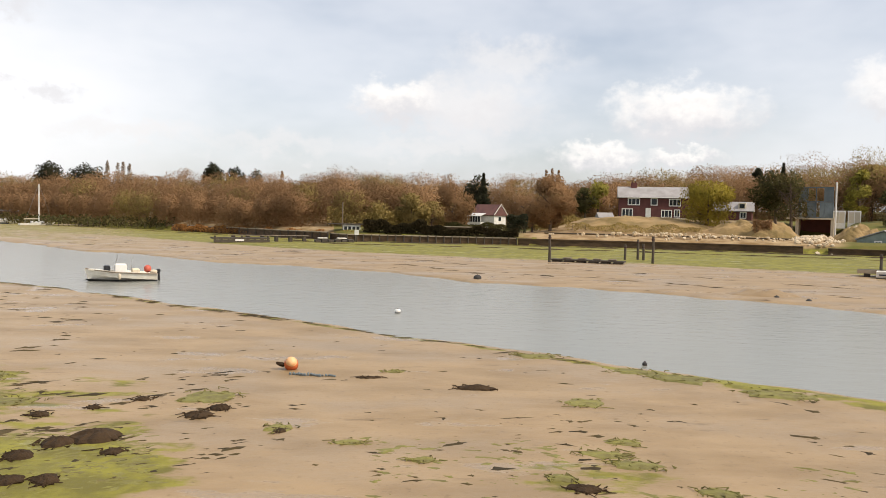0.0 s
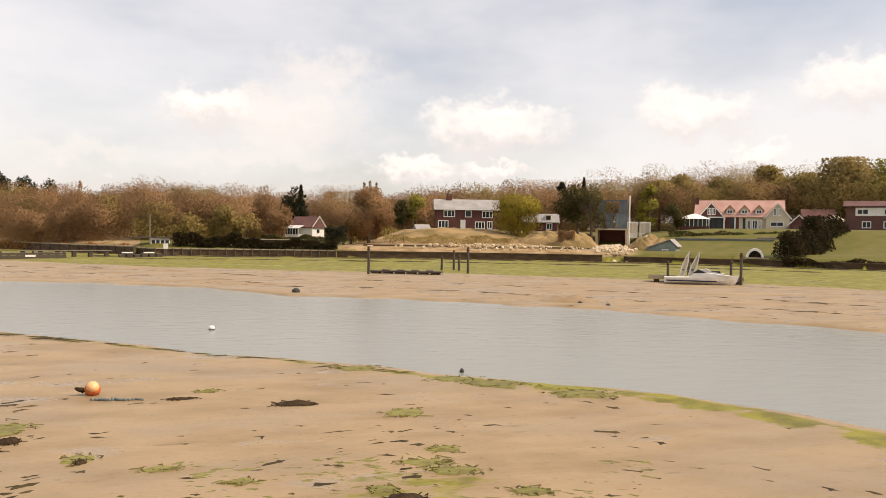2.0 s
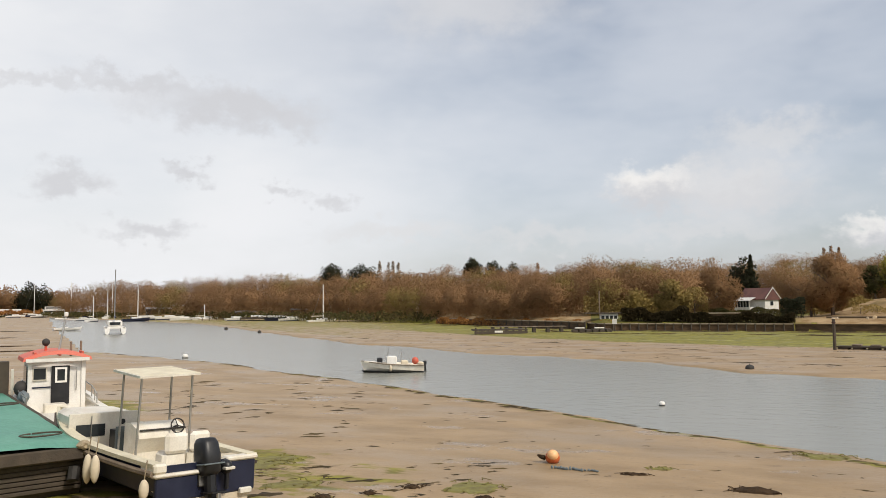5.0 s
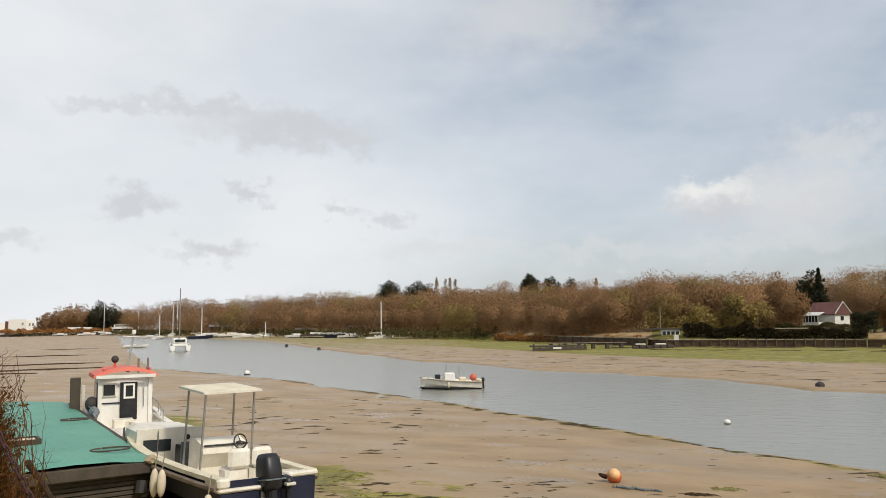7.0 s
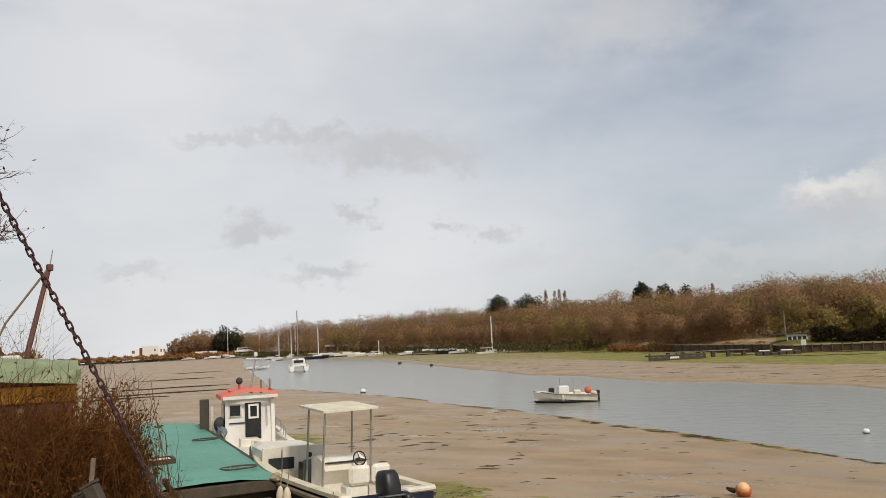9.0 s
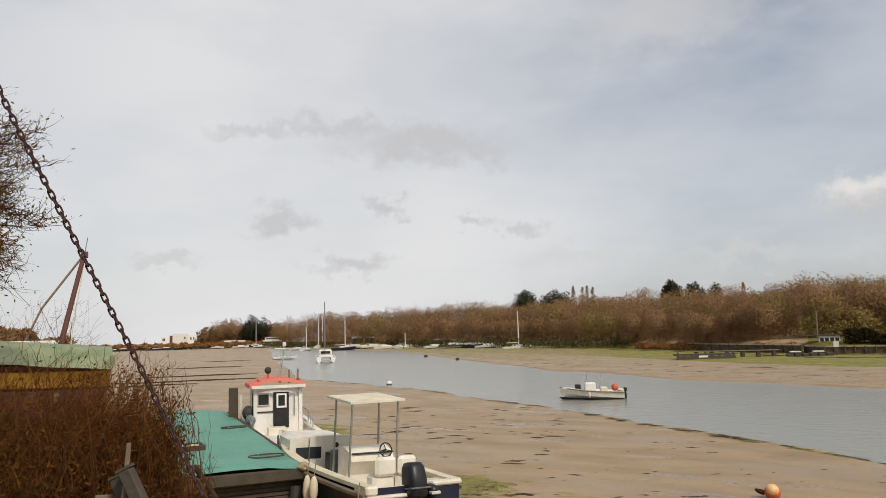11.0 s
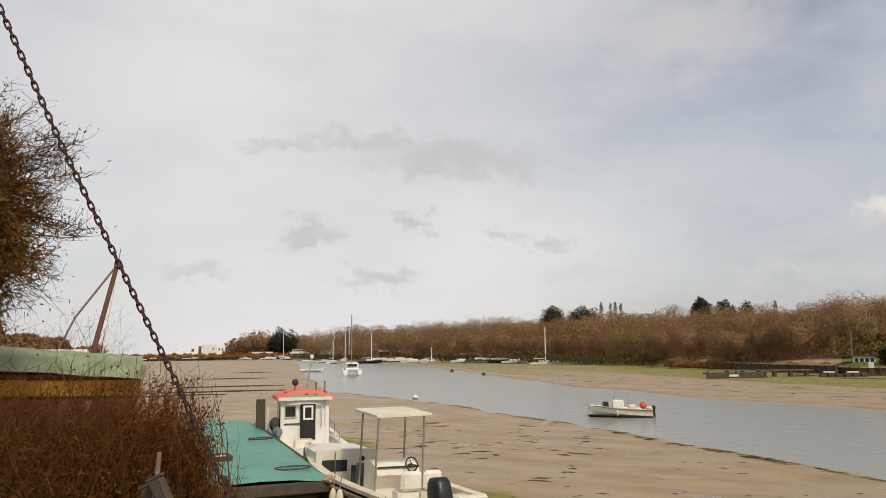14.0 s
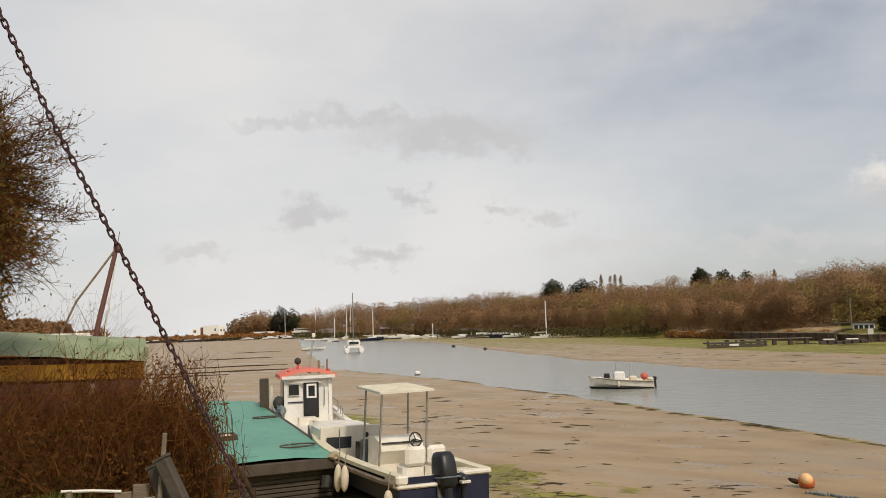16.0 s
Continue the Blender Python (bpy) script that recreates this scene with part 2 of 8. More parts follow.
MUD_LIGHT, MUD_DARK, MUD_WET, MUD_SPECK = (0.375, 0.26, 0.142, 1), (0.27, 0.182, 0.092, 1), (0.305, 0.22, 0.132, 1), (0.16, 0.106, 0.052, 1)
ALGAE, ALGAE_DARK = (0.26, 0.235, 0.03, 1), (0.145, 0.125, 0.022, 1)
GRASS, GRASS_DRY = (0.105, 0.108, 0.018, 1), (0.155, 0.125, 0.028, 1)
EARTH, EARTH_LIGHT = (0.22, 0.135, 0.055, 1), (0.40, 0.28, 0.15, 1)
M_GROUND, M_WATER = ground_material(), water_material()
M_TWIG = mat("bare_twigs", (0.41, 0.245, 0.122), (0.30, 0.178, 0.09), 0.9, scale=0.05, grain=0.25, bump=0, spread=0.07, island=True, spec=0.1)
M_TWIG_OLIVE = mat("budding_twigs", (0.36, 0.27, 0.095), (0.27, 0.19, 0.075), 0.9, scale=0.06, grain=0.5, bump=0, spread=0.22, island=True, spec=0.1)
M_LEAF = mat("young_leaves", (0.36, 0.31, 0.06), (0.27, 0.23, 0.05), 0.8, scale=0.3, grain=2.0, bump=0, spread=0.35, island=True, spec=0.2)
M_PALETWIG = mat("pale_poplar_twigs", (0.42, 0.34, 0.26), (0.34, 0.27, 0.20), 0.9, scale=0.3, grain=2.0, bump=0, spread=0.2, island=True, spec=0.1)
M_DARKHEDGE = mat("dark_hedge_leaves", (0.034, 0.028, 0.013), (0.055, 0.04, 0.018), 0.9, scale=0.3, grain=2.0, bump=0, spread=0.35, island=True, spec=0.1)
M_WILLOW = mat("yellow_willow_leaves", (0.38, 0.30, 0.045), (0.29, 0.22, 0.035), 0.8, scale=0.3, grain=2.0, bump=0, spread=0.25, island=True, spec=0.2)
M_DARKLEAF = mat("evergreen_needles", (0.035, 0.040, 0.020), (0.055, 0.050, 0.025), 0.8, scale=0.3, grain=2.0, bump=0, spread=0.4, island=True, spec=0.2)
M_HEDGE = mat("hedge_leaves", (0.075, 0.075, 0.025), (0.12, 0.095, 0.035), 0.85, scale=0.3, grain=2.0, bump=0, spread=0.4, island=True, spec=0.2)
M_BARK = mat("bark", (0.13, 0.09, 0.06), (0.08, 0.055, 0.04), 0.95, scale=2, grain=20, bump=0.4)
M_GELCOAT = mat("weathered_white_gelcoat", (0.78, 0.74, 0.64), (0.66, 0.60, 0.49), 0.4, scale=2.0, grain=25, bump=0.05)
M_WHITE = mat("white_paint", (0.80, 0.78, 0.73), (0.70, 0.67, 0.61), 0.5, scale=2.0, grain=25, bump=0.05)
M_NAVY = mat("navy_hull_paint", (0.009, 0.012, 0.032), (0.016, 0.02, 0.045), 0.45, scale=2.5, grain=25, bump=0.05)
M_BLACK = mat("black_paint", (0.010, 0.010, 0.011), (0.018, 0.018, 0.02), 0.45, scale=4, grain=30, bump=0.05)
M_RUBBER = mat("dark_rubber", (0.03, 0.028, 0.026), (0.05, 0.045, 0.04), 0.8, scale=6)
M_RED = mat("sun_faded_red_paint", (0.62, 0.10, 0.055), (0.55, 0.13, 0.08), 0.55, scale=2, grain=25, bump=0.05)
M_ORANGE = mat("orange_plastic", (0.70, 0.17, 0.04), (0.45, 0.09, 0.03), 0.5, scale=5)
M_TEAL = mat("teal_tarpaulin", (0.085, 0.255, 0.19), (0.12, 0.31, 0.23), 0.6, scale=0.9, grain=8, bump=0.35, bump_d=0.05)
M_WOOD = mat("weathered_timber", (0.26, 0.20, 0.14), (0.17, 0.125, 0.085), 0.85, scale=2.5, grain=25, bump=0.4, stretch=(1, 6, 6))
M_DARKWOOD = mat("wet_dark_timber", (0.055, 0.042, 0.03), (0.085, 0.065, 0.045), 0.8, scale=2.5, grain=18, bump=0.5)
M_CANVAS = mat("cream_canopy", (0.66, 0.60, 0.44), (0.55, 0.49, 0.35), 0.6, scale=2, grain=20, bump=0.05)
M_METAL = mat("galvanised_tube", (0.50, 0.49, 0.46), (0.38, 0.36, 0.33), 0.4, 0.9, scale=5)
M_RUST = mat("rusty_chain_iron", (0.10, 0.045, 0.04), (0.06, 0.03, 0.03), 0.85, 0.3, scale=9, grain=80, bump=0.4)
M_BRICK = mat("dark_red_tile_hanging", (0.14, 0.046, 0.038), (0.10, 0.036, 0.032), 0.85, scale=0.8, grain=6, bump=0.3)
M_SLATE = mat("grey_roof_tiles", (0.34, 0.315, 0.30), (0.26, 0.24, 0.225), 0.8, scale=0.6, grain=5, bump=0.3)
M_PINKROOF = mat("pink_clay_roof_tiles", (0.46, 0.27, 0.22), (0.38, 0.21, 0.165), 0.85, scale=0.6, grain=5, bump=0.3)
M_BROWNROOF = mat("brown_roof_tiles", (0.16, 0.07, 0.055), (0.11, 0.05, 0.045), 0.85, scale=0.6, grain=5, bump=0.3)
M_CREAM = mat("cream_render", (0.66, 0.57, 0.42), (0.58, 0.50, 0.37), 0.85, scale=0.7, grain=8, bump=0.1)
M_STONE = mat("pale_rubble", (0.60, 0.49, 0.34), (0.44, 0.33, 0.20), 0.9, scale=1.2, grain=6, bump=0.5, bump_d=0.1)
M_WALL = mat("dark_sea_wall", (0.115, 0.068, 0.035), (0.06, 0.036, 0.02), 0.9, scale=0.8, grain=5, bump=0.5, bump_d=0.08, stretch=(1, 1, 3))
M_WEED = mat("dark_bladder_wrack", (0.035, 0.022, 0.012), (0.06, 0.036, 0.018), 0.85, spec=0.15, scale=6, grain=40, bump=0.6, bump_d=0.03)
M_ALGAEP = mat("green_algae_mat", (0.22, 0.20, 0.045), (0.15, 0.125, 0.035), 0.75, scale=4, grain=40, bump=0.5, bump_d=0.02)
M_GREYB = mat("blue_grey_cladding", (0.16, 0.19, 0.20), (0.10, 0.125, 0.13), 0.6, scale=0.7, grain=6)
M_SHED = mat("grey_green_shed_boards", (0.22, 0.26, 0.23), (0.16, 0.19, 0.17), 0.8, scale=0.9, grain=8)
M_GLASS = mat("dark_window_glass", (0.02, 0.024, 0.026), (0.04, 0.045, 0.048), 0.12, scale=0.8, grain=4, bump=0, spec=0.35)
M_YELLOW = mat("faded_yellow_paint", (0.78, 0.42, 0.06), (0.60, 0.26, 0.05), 0.6, scale=2)
M_GREENTARP = mat("pale_green_tarp", (0.17, 0.215, 0.11), (0.28, 0.31, 0.18), 0.7, scale=2)
M_REDHULL = mat("dull_red_hull", (0.42, 0.12, 0.10), (0.30, 0.09, 0.08), 0.7, scale=2)
M_ROPE = mat("old_rope", (0.38, 0.31, 0.20), (0.26, 0.20, 0.13), 0.95, scale=8, grain=90, bump=0.5)
M_GRASSB = mat("grass_blades", (0.16, 0.22, 0.04), (0.24, 0.25, 0.07), 0.8, scale=1, grain=5, bump=0, spread=0.35, island=True, spec=0.2)
M_DEADTWIG = mat("thin_brown_twigs", (0.20, 0.083, 0.027), (0.115, 0.048, 0.016), 0.9, scale=1.0, grain=8, bump=0, spread=0.4, island=True, spec=0.1)
M_RUSSET = mat("russet_buds", (0.44, 0.21, 0.068), (0.31, 0.15, 0.05), 0.85, scale=0.6, grain=4, bump=0, spread=0.4, island=True, spec=0.1)
M_BUSHLEAF = mat("dead_bush_leaves", (0.18, 0.074, 0.018), (0.105, 0.045, 0.011), 0.9, scale=1.2, grain=4, bump=0, spread=0.25, island=True, spec=0.1)
M_BUSHOLIVE = mat("dark_olive_bush_leaves", (0.06, 0.047, 0.01), (0.095, 0.055, 0.013), 0.9, scale=1.2, grain=4, bump=0, spread=0.25, island=True, spec=0.1)
M_OLIVELEAF = mat("olive_leaves", (0.16, 0.135, 0.035), (0.24, 0.18, 0.05), 0.85, scale=0.8, grain=4, bump=0, spread=0.4, island=True, spec=0.15)
# ---------------------------------------------------------------- mesh helpers


def quick_mesh(name, verts, faces, material, smooth=False):
    """A mesh from numpy arrays: verts (n, 3), faces (m, 3 or 4)."""
    me = bpy.data.meshes.new(name)
    verts, faces = np.asarray(verts, np.float32), np.asarray(faces, np.int32)
    k = faces.shape[1]
    me.vertices.add(len(verts))
    me.vertices.foreach_set("co", verts.ravel())
    me.loops.add(faces.size)
    me.loops.foreach_set("vertex_index", faces.ravel())
    me.polygons.add(len(faces))
    me.polygons.foreach_set("loop_start", np.arange(0, faces.size, k, dtype=np.int32))
    me.polygons.foreach_set("loop_total", np.full(len(faces), k, np.int32))
    me.polygons.foreach_set("use_smooth", np.full(len(faces), smooth))
    me.update(calc_edges=True)
    me.materials.append(material)
    return me


def thing(name, label, category, m=None, group="", kind=""):
    ob = new(name)
    ob.empty_display_size = 0.2
    tagged(ob, label, category, group, kind)
    if m is not None:
        ob.matrix_world = m
    return ob


def part(name, bm, material, parent, label="", smooth=False):
    me = bpy.data.meshes.new(name)
    if smooth:
        for f in bm.faces:
            f.smooth = True
    bm.to_mesh(me)
    bm.free()
    me.materials.append(material)
    ob = new(name, me)
    ob.parent = parent
    if label:
        tagged(ob, label)
    return ob


def child(name, mesh, parent, m=None, label=""):
    ob = new(name, mesh)
    ob.parent = parent
    if m is not None:
        ob.matrix_basis = m
    if label:
        tagged(ob, label)
    return ob


def box(bm, x0, x1, y0, y1, z0, z1, bevel=0.0):
    g = bmesh.ops.create_cube(bm, size=1.0)
    bmesh.ops.scale(bm, vec=(x1 - x0, y1 - y0, z1 - z0), verts=g["verts"])
    bmesh.ops.translate(bm, vec=((x0 + x1) / 2, (y0 + y1) / 2, (z0 + z1) / 2), verts=g["verts"])
    if bevel:
        es = list({e for v in g["verts"] for e in v.link_edges})
        bmesh.ops.bevel(bm, geom=es, offset=bevel, segments=1, affect="EDGES")
    return bm


def boxbm(*a, bevel=0.0):
    return box(bmesh.new(), *a, bevel=bevel)


def tube(points, r, sides=8, bm=None, r_end=None):
    """A round bar along points, tapering from r to r_end."""
    bm = bm or bmesh.new()
    pts = [Vector(p) for p in points]
    r_end = r if r_end is None else r_end
    rings = []
    for i, p in enumerate(pts):
        d = (pts[min(i + 1, len(pts) - 1)] - pts[max(i - 1, 0)]).normalized()
        u = d.cross(Vector((0, 0, 1)) if abs(d.z) < 0.95 else Vector((1, 0, 0))).normalized()
        v = d.cross(u)
        k = r + (r_end - r) * i / max(1, len(pts) - 1)
        rings.append([bm.verts.new(p + k * (math.cos(a) * u + math.sin(a) * v)) for a in (2 * math.pi * j / sides for j in range(sides))])
    for a, b in zip(rings, rings[1:]):
        for j in range(sides):
            bm.faces.new((a[j], a[(j + 1) % sides], b[(j + 1) % sides], b[j]))
    bm.faces.new(rings[0][::-1])
    bm.faces.new(rings[-1])
    return bm


def ball(bm, c, r, sx=1, sy=1, sz=1, sub=2, rough=0.0):
    g = bmesh.ops.create_icosphere(bm, subdivisions=sub, radius=r)
    for v in g["verts"]:
        k = 1 + rough * noise.noise(v.co * (2.2 / r) + Vector(c))
        v.co = Vector((v.co.x * sx * k + c[0], v.co.y * sy * k + c[1], v.co.z * sz * k + c[2]))
    return bm


def prism(bm, outline, y0, y1):
    """An outline in x and z, drawn out along y."""
    a = [bm.verts.new((x, y0, z)) for x, z in outline]
    b = [bm.verts.new((x, y1, z)) for x, z in outline]
    n = len(a)
    bm.faces.new(a)
    bm.faces.new(b[::-1])
    for i in range(n):
        bm.faces.new((a[i], b[i], b[(i + 1) % n], a[(i + 1) % n]))
    bmesh.ops.recalc_face_normals(bm, faces=bm.faces)
    return bm


def polar(az, r):
    """A plan place by degrees to the left of straight ahead, and metres."""
    return -r * math.sin(radians(az)), r * math.cos(radians(az))


def facing(az, r, z, turn=0.0):
    """A pose at a place, its front (-y) turned to the bank where one stands, then by turn degrees."""
    x, y = polar(az, r)
    return pose(x, y, z, 0, 0, az + turn)


# ---------------------------------------------------------------- ground and water
# plan lines, as degrees to the left of straight ahead and metres from the bank
NEAR_EDGE = [(-180, 17), (-60, 17.5), (-42, 18.4), (-30, 20.2), (-13, 21.4), (-7, 22.8), (3.3, 25.8), (12, 30), (19.5, 35.2), (30, 48),
             (37, 63), (43.6, 79), (44.8, 136), (45.3, 214), (45.6, 420), (46.5, 520), (180, 520)]
FAR_EDGE = [(-180, 39), (-60, 39), (-42, 39.9), (-30, 41.5), (-19.5, 44), (-11, 47.5), (-2.4, 48.5), (3.4, 56.6), (11.6, 62.7), (17, 67),
            (25.2, 86), (29.7, 110), (32.5, 136), (36.6, 212), (39.5, 257), (43, 330), (45.6, 421), (46.5, 521), (180, 521)]
SEA_WALL = [(-180, 108), (-60, 108), (-42, 105), (-28, 109), (-9, 109), (7, 113), (12, 128), (18.8, 160), (28, 210), (39.5, 283), (45, 420),
            (52, 445), (62, 450), (180, 450)]
BANK = [(-180, 600), (-80, 40), (-60, 5), (30, 5), (46, 6.0), (52, 9.0), (57, 14), (60, 24), (62.5, 60), (66, 300), (75, 600), (180, 600)]


def line(table, az):
    a = np.array(table, float)
    return np.interp(az, a[:, 0], a[:, 1])


def smooth01(x):
    x = np.clip(x, 0, 1)
    return x * x * (3 - 2 * x)


def ripple(x, y, k, seed):
    """A cheap smooth unevenness, from -1 to 1."""
    return (np.sin(x * k + 1.3 * np.sin(y * k * 0.7 + seed)) + np.sin(y * k * 1.31 + 1.7 * np.sin(x * k * 0.53 + 2 * seed)) + np.sin((x + y) * k * 2.3 + seed * 3 + np.sin((x - y) * k * 1.9))) / 3


def ground_z(az, r):
    x, y = -r * np.sin(np.radians(az)), r * np.cos(np.radians(az))
    wob = 1 + 0.02 * ripple(x, y, 0.5, 1.0)
    ne, fe, sw, bk = line(NEAR_EDGE, az) * wob, line(FAR_EDGE, az) * (1 + 0.025 * ripple(x, y, 0.4, 4.0)), line(SEA_WALL, az), line(BANK, az)
    z = 0.03 * ripple(x, y, 0.35, 2.0) + 0.015 * ripple(x, y, 1.9, 5.0) + 0.03
    chan = np.minimum(np.clip((r - ne) / 1.6, 0, 1), np.clip((fe - r) / 2.2, 0, 1))
    z = z - 0.9 * smooth01(chan)
    lip = np.exp(-((r - ne + 0.7) / 0.6) ** 2) * 0.05
    z = z + lip
    beyond = r - fe
    z = z + np.where(beyond > 0, 0.06 * np.clip(beyond / 8, 0, 1) + 0.22 * np.clip((r - fe) / np.maximum(sw - fe, 1), 0, 1), 0)
    # land behind the sea wall
    d = r - sw - 1.2
    right, houses, villa = smooth01((10 - az) / 12), smooth01((-6 - az) / 5), smooth01((-27 - az) / 6)
    slope = houses * 2.7 * smooth01((d - 8) / 25) + villa * 0.9 * smooth01((d - 15) / 20) + 3.0 * smooth01((d - 52) / 80)
    slope = slope * (1 - np.exp(-((az + 25.8) / 1.7) ** 4) * smooth01((38 - d) / 6))
    rise = np.where(d > 0, 1.0 + 0.5 * smooth01(d / 4) + right * slope + (1 - right) * 3.0 * smooth01(d / 60), 0)
    rise = np.where(az > 43, np.minimum(rise, 1.2), rise)
    step = np.where(az < 12, smooth01(d / 0.25 + 1), smooth01(d / 6 + 0.5))
    z = z + rise * step
    # the sea beyond the spit
    z = np.where((az > 43) & (r > 760), -1.5, z)
    # own bank
    up = smooth01((bk - r) / 2.6 + 0.5)
    z = np.where(up > 0, np.maximum(z, 2.35 * up + 0.06 * ripple(x, y, 1.1, 7.0) * up), z)
    return z


def height(x, y):
    return float(ground_z(np.array(math.degrees(math.atan2(-x, y))), np.array(math.hypot(x, y))))


def build_ground():
    az = np.concatenate([np.arange(-180, -48, 2.0), np.arange(-48, 70, 0.2), np.arange(70, 180.1, 2.0)])
    r = np.concatenate([[0.005, 0.3], np.geomspace(1.5, 9, 24), np.geomspace(9.2, 130, 250), np.geomspace(131, 900, 130), np.geomspace(950, 4800, 14)])
    A, Rr = np.meshgrid(az, r, indexing="ij")
    Zz = ground_z(A, Rr)
    x, y = -Rr * np.sin(np.radians(A)), Rr * np.cos(np.radians(A))
    v = np.stack([x, y, Zz], -1).reshape(-1, 3)
    na, nr = len(az), len(r)
    i, j = np.meshgrid(np.arange(na - 1), np.arange(nr - 1), indexing="ij")
    q = np.stack([i * nr + j, i * nr + j + 1, (i + 1) * nr + j + 1, (i + 1) * nr + j], -1).reshape(-1, 4)[:, ::-1]
    me = quick_mesh("ground", v, q, M_GROUND, True)
    # zones: algae, grass, bare earth
    ne, fe, sw, bk = (line(t, A) for t in (NEAR_EDGE, FAR_EDGE, SEA_WALL, BANK))
    frac = (Rr - fe) / np.maximum(sw - fe, 1)
    algae = np.where(Rr > fe, smooth01((frac - FAR_GREEN) / 0.12) * (1.3 - 0.75 * smooth01((A - 12) / 12)), 0)
    left = smooth01((A - 8) / 25)
    algae = np.where((Rr > fe) & (frac > 0.1), np.maximum(algae, 0.5 * left), algae)
    near = np.exp(-((A - 27) / 9) ** 2) * np.exp(-((Rr - 12.5) / 3.0) ** 2) * 1.1
    near = np.maximum(near, 0.95 * np.exp(-((A - 33) / 6) ** 2) * np.exp(-((Rr - 21) / 1.6) ** 2))
    near = np.maximum(near, 1.0 * np.exp(-((A - 46) / 7) ** 2) * np.exp(-((Rr - 34) / 4.5) ** 2))
    near = np.maximum(near, 0.62 * np.exp(-((A + 12) / 7) ** 2) * np.exp(-((Rr - 12.0) / 1.7) ** 2))
    near = np.maximum(near, 0.45 * smooth01((A - 8) / 20) * (Rr < 20))
    near = np.maximum(near, (0.50 + 0.50 * ripple(x, y, 0.8, 3.0)) * np.exp(-((Rr - ne + 1.0) / 0.6) ** 2) * smooth01((-6 - A) / 8))
    near = np.maximum(near, 0.70 * np.exp(-((Rr - ne + 0.5) / 0.35) ** 2))
    near = np.maximum(near, 0.9 * (A > 44) * (Rr < 24))
    algae = np.where(Rr < ne + 0.4, near, algae)
    land = Rr - sw - 1.3
    grass = np.where((land > 0) & (Rr < 760), 1.0, 0.0)
    earth = np.where((land > 0), np.exp(-((A + 16.5) / 11.5) ** 6) * smooth01((36 - land) / 8), 0)
    earth = np.maximum(earth, np.where((land > 0) & (A > 8) & (Rr < 760), 0.6, 0))
    grass = np.maximum(grass, smooth01((bk - Rr) / 2.0))
    col = np.stack([algae, grass, earth, np.ones_like(A)], -1).clip(0, 1).astype(np.float32)
    att = me.color_attributes.new("zone", "FLOAT_COLOR", "POINT")
    att.data.foreach_set("color", col.reshape(-1))
    ob = tagged(new("ground", me), "tidal mud flat with green algae, rising to grassy banks", "ground", kind="structure")
    rw = np.array([0.5, 12, 16, 20, 30, 50, 80, 140, 260, 500, 900, 1800, 4800])
    aw = np.radians(np.arange(0, 361, 6.0))
    v = np.stack([np.outer(np.cos(aw), rw), np.outer(np.sin(aw), rw), np.full((len(aw), len(rw)), WATER_Z)], -1).reshape(-1, 3)
    i, j = np.meshgrid(np.arange(len(aw) - 1), np.arange(len(rw) - 1), indexing="ij")
    q = np.stack([i * len(rw) + j, i * len(rw) + j + 1, (i + 1) * len(rw) + j + 1, (i + 1) * len(rw) + j], -1).reshape(-1, 4)
    tagged(new("water", quick_mesh("water", v, q, M_WATER, True)), "still grey estuary channel at low tide", "water", kind="structure")
    return ob


FAR_GREEN, WATER_Z = 0.36, -0.07
build_ground()
# ---------------------------------------------------------------- trees


def leaf_quads(rng, pts, size, flat=0.0, droop=0.0, slim=0.55):
    """Small leaf or twig-spray quads round the points: verts and faces."""
    n = len(pts)
    d = rng.normal(size=(n, 3))
    d[:, 2] = d[:, 2] * (1 - flat) + droop
    d /= np.linalg.norm(d, axis=1, keepdims=True) + 1e-9
    e = np.cross(d, rng.normal(size=(n, 3)))
    e /= np.linalg.norm(e, axis=1, keepdims=True) + 1e-9
    s = size * rng.uniform(0.55, 1.35, (n, 1))
    a, b = d * s, e * s * slim
    v = np.stack([pts - a, pts + b * 0.7, pts + a, pts - b * 0.7], 1).reshape(-1, 3)
    f = np.arange(4 * n).reshape(n, 4)
    return v, f


def rounded(v, f, centre, stretch):
    """Turns leaf faces outwards and gives them the crown's own rounded shading."""
    q = (v - centre) / stretch
    q /= np.linalg.norm(q, axis=1, keepdims=True) + 1e-6
    a, b, c = v[f[:, 0]], v[f[:, 1]], v[f[:, 2]]
    flip = np.sum(np.cross(b - a, c - a) * q[f[:, 0]], 1) < 0
    f[flip] = f[flip][:, ::-1]
    return q, f


def crown_points(rng, n, w, z0, z1, top=1.6, lobes=7, hollow=0.35):
    """Points of a lobed crown of radius w between the heights z0 and z1."""
    th = rng.uniform(0, 2 * np.pi, lobes)
    hz = rng.uniform(0.15, 0.9, lobes)
    h = z1 - z0
    prof = np.clip(np.sin(np.pi * np.clip(hz, 0.02, 0.98) ** (1 / top)), 0.15, 1)
    cx, cy, cz = w * 0.55 * prof * np.cos(th), w * 0.55 * prof * np.sin(th), z0 + h * hz
    rad = rng.uniform(0.35, 0.6, lobes) * w
    k = rng.integers(0, lobes, n)
    d = rng.normal(size=(n, 3))
    d /= np.linalg.norm(d, axis=1, keepdims=True)
    q = rad[k] * (hollow + (1 - hollow) * rng.uniform(0, 1, n) ** 0.5) * rng.uniform(0.75, 1.12, n)
    p = np.stack([cx[k], cy[k], cz[k]], 1) + d * q[:, None] * np.array([1, 1, 0.8])
    p[:, 2] = np.clip(p[:, 2], z0 * 0.6, z1 * 1.03)
    return p


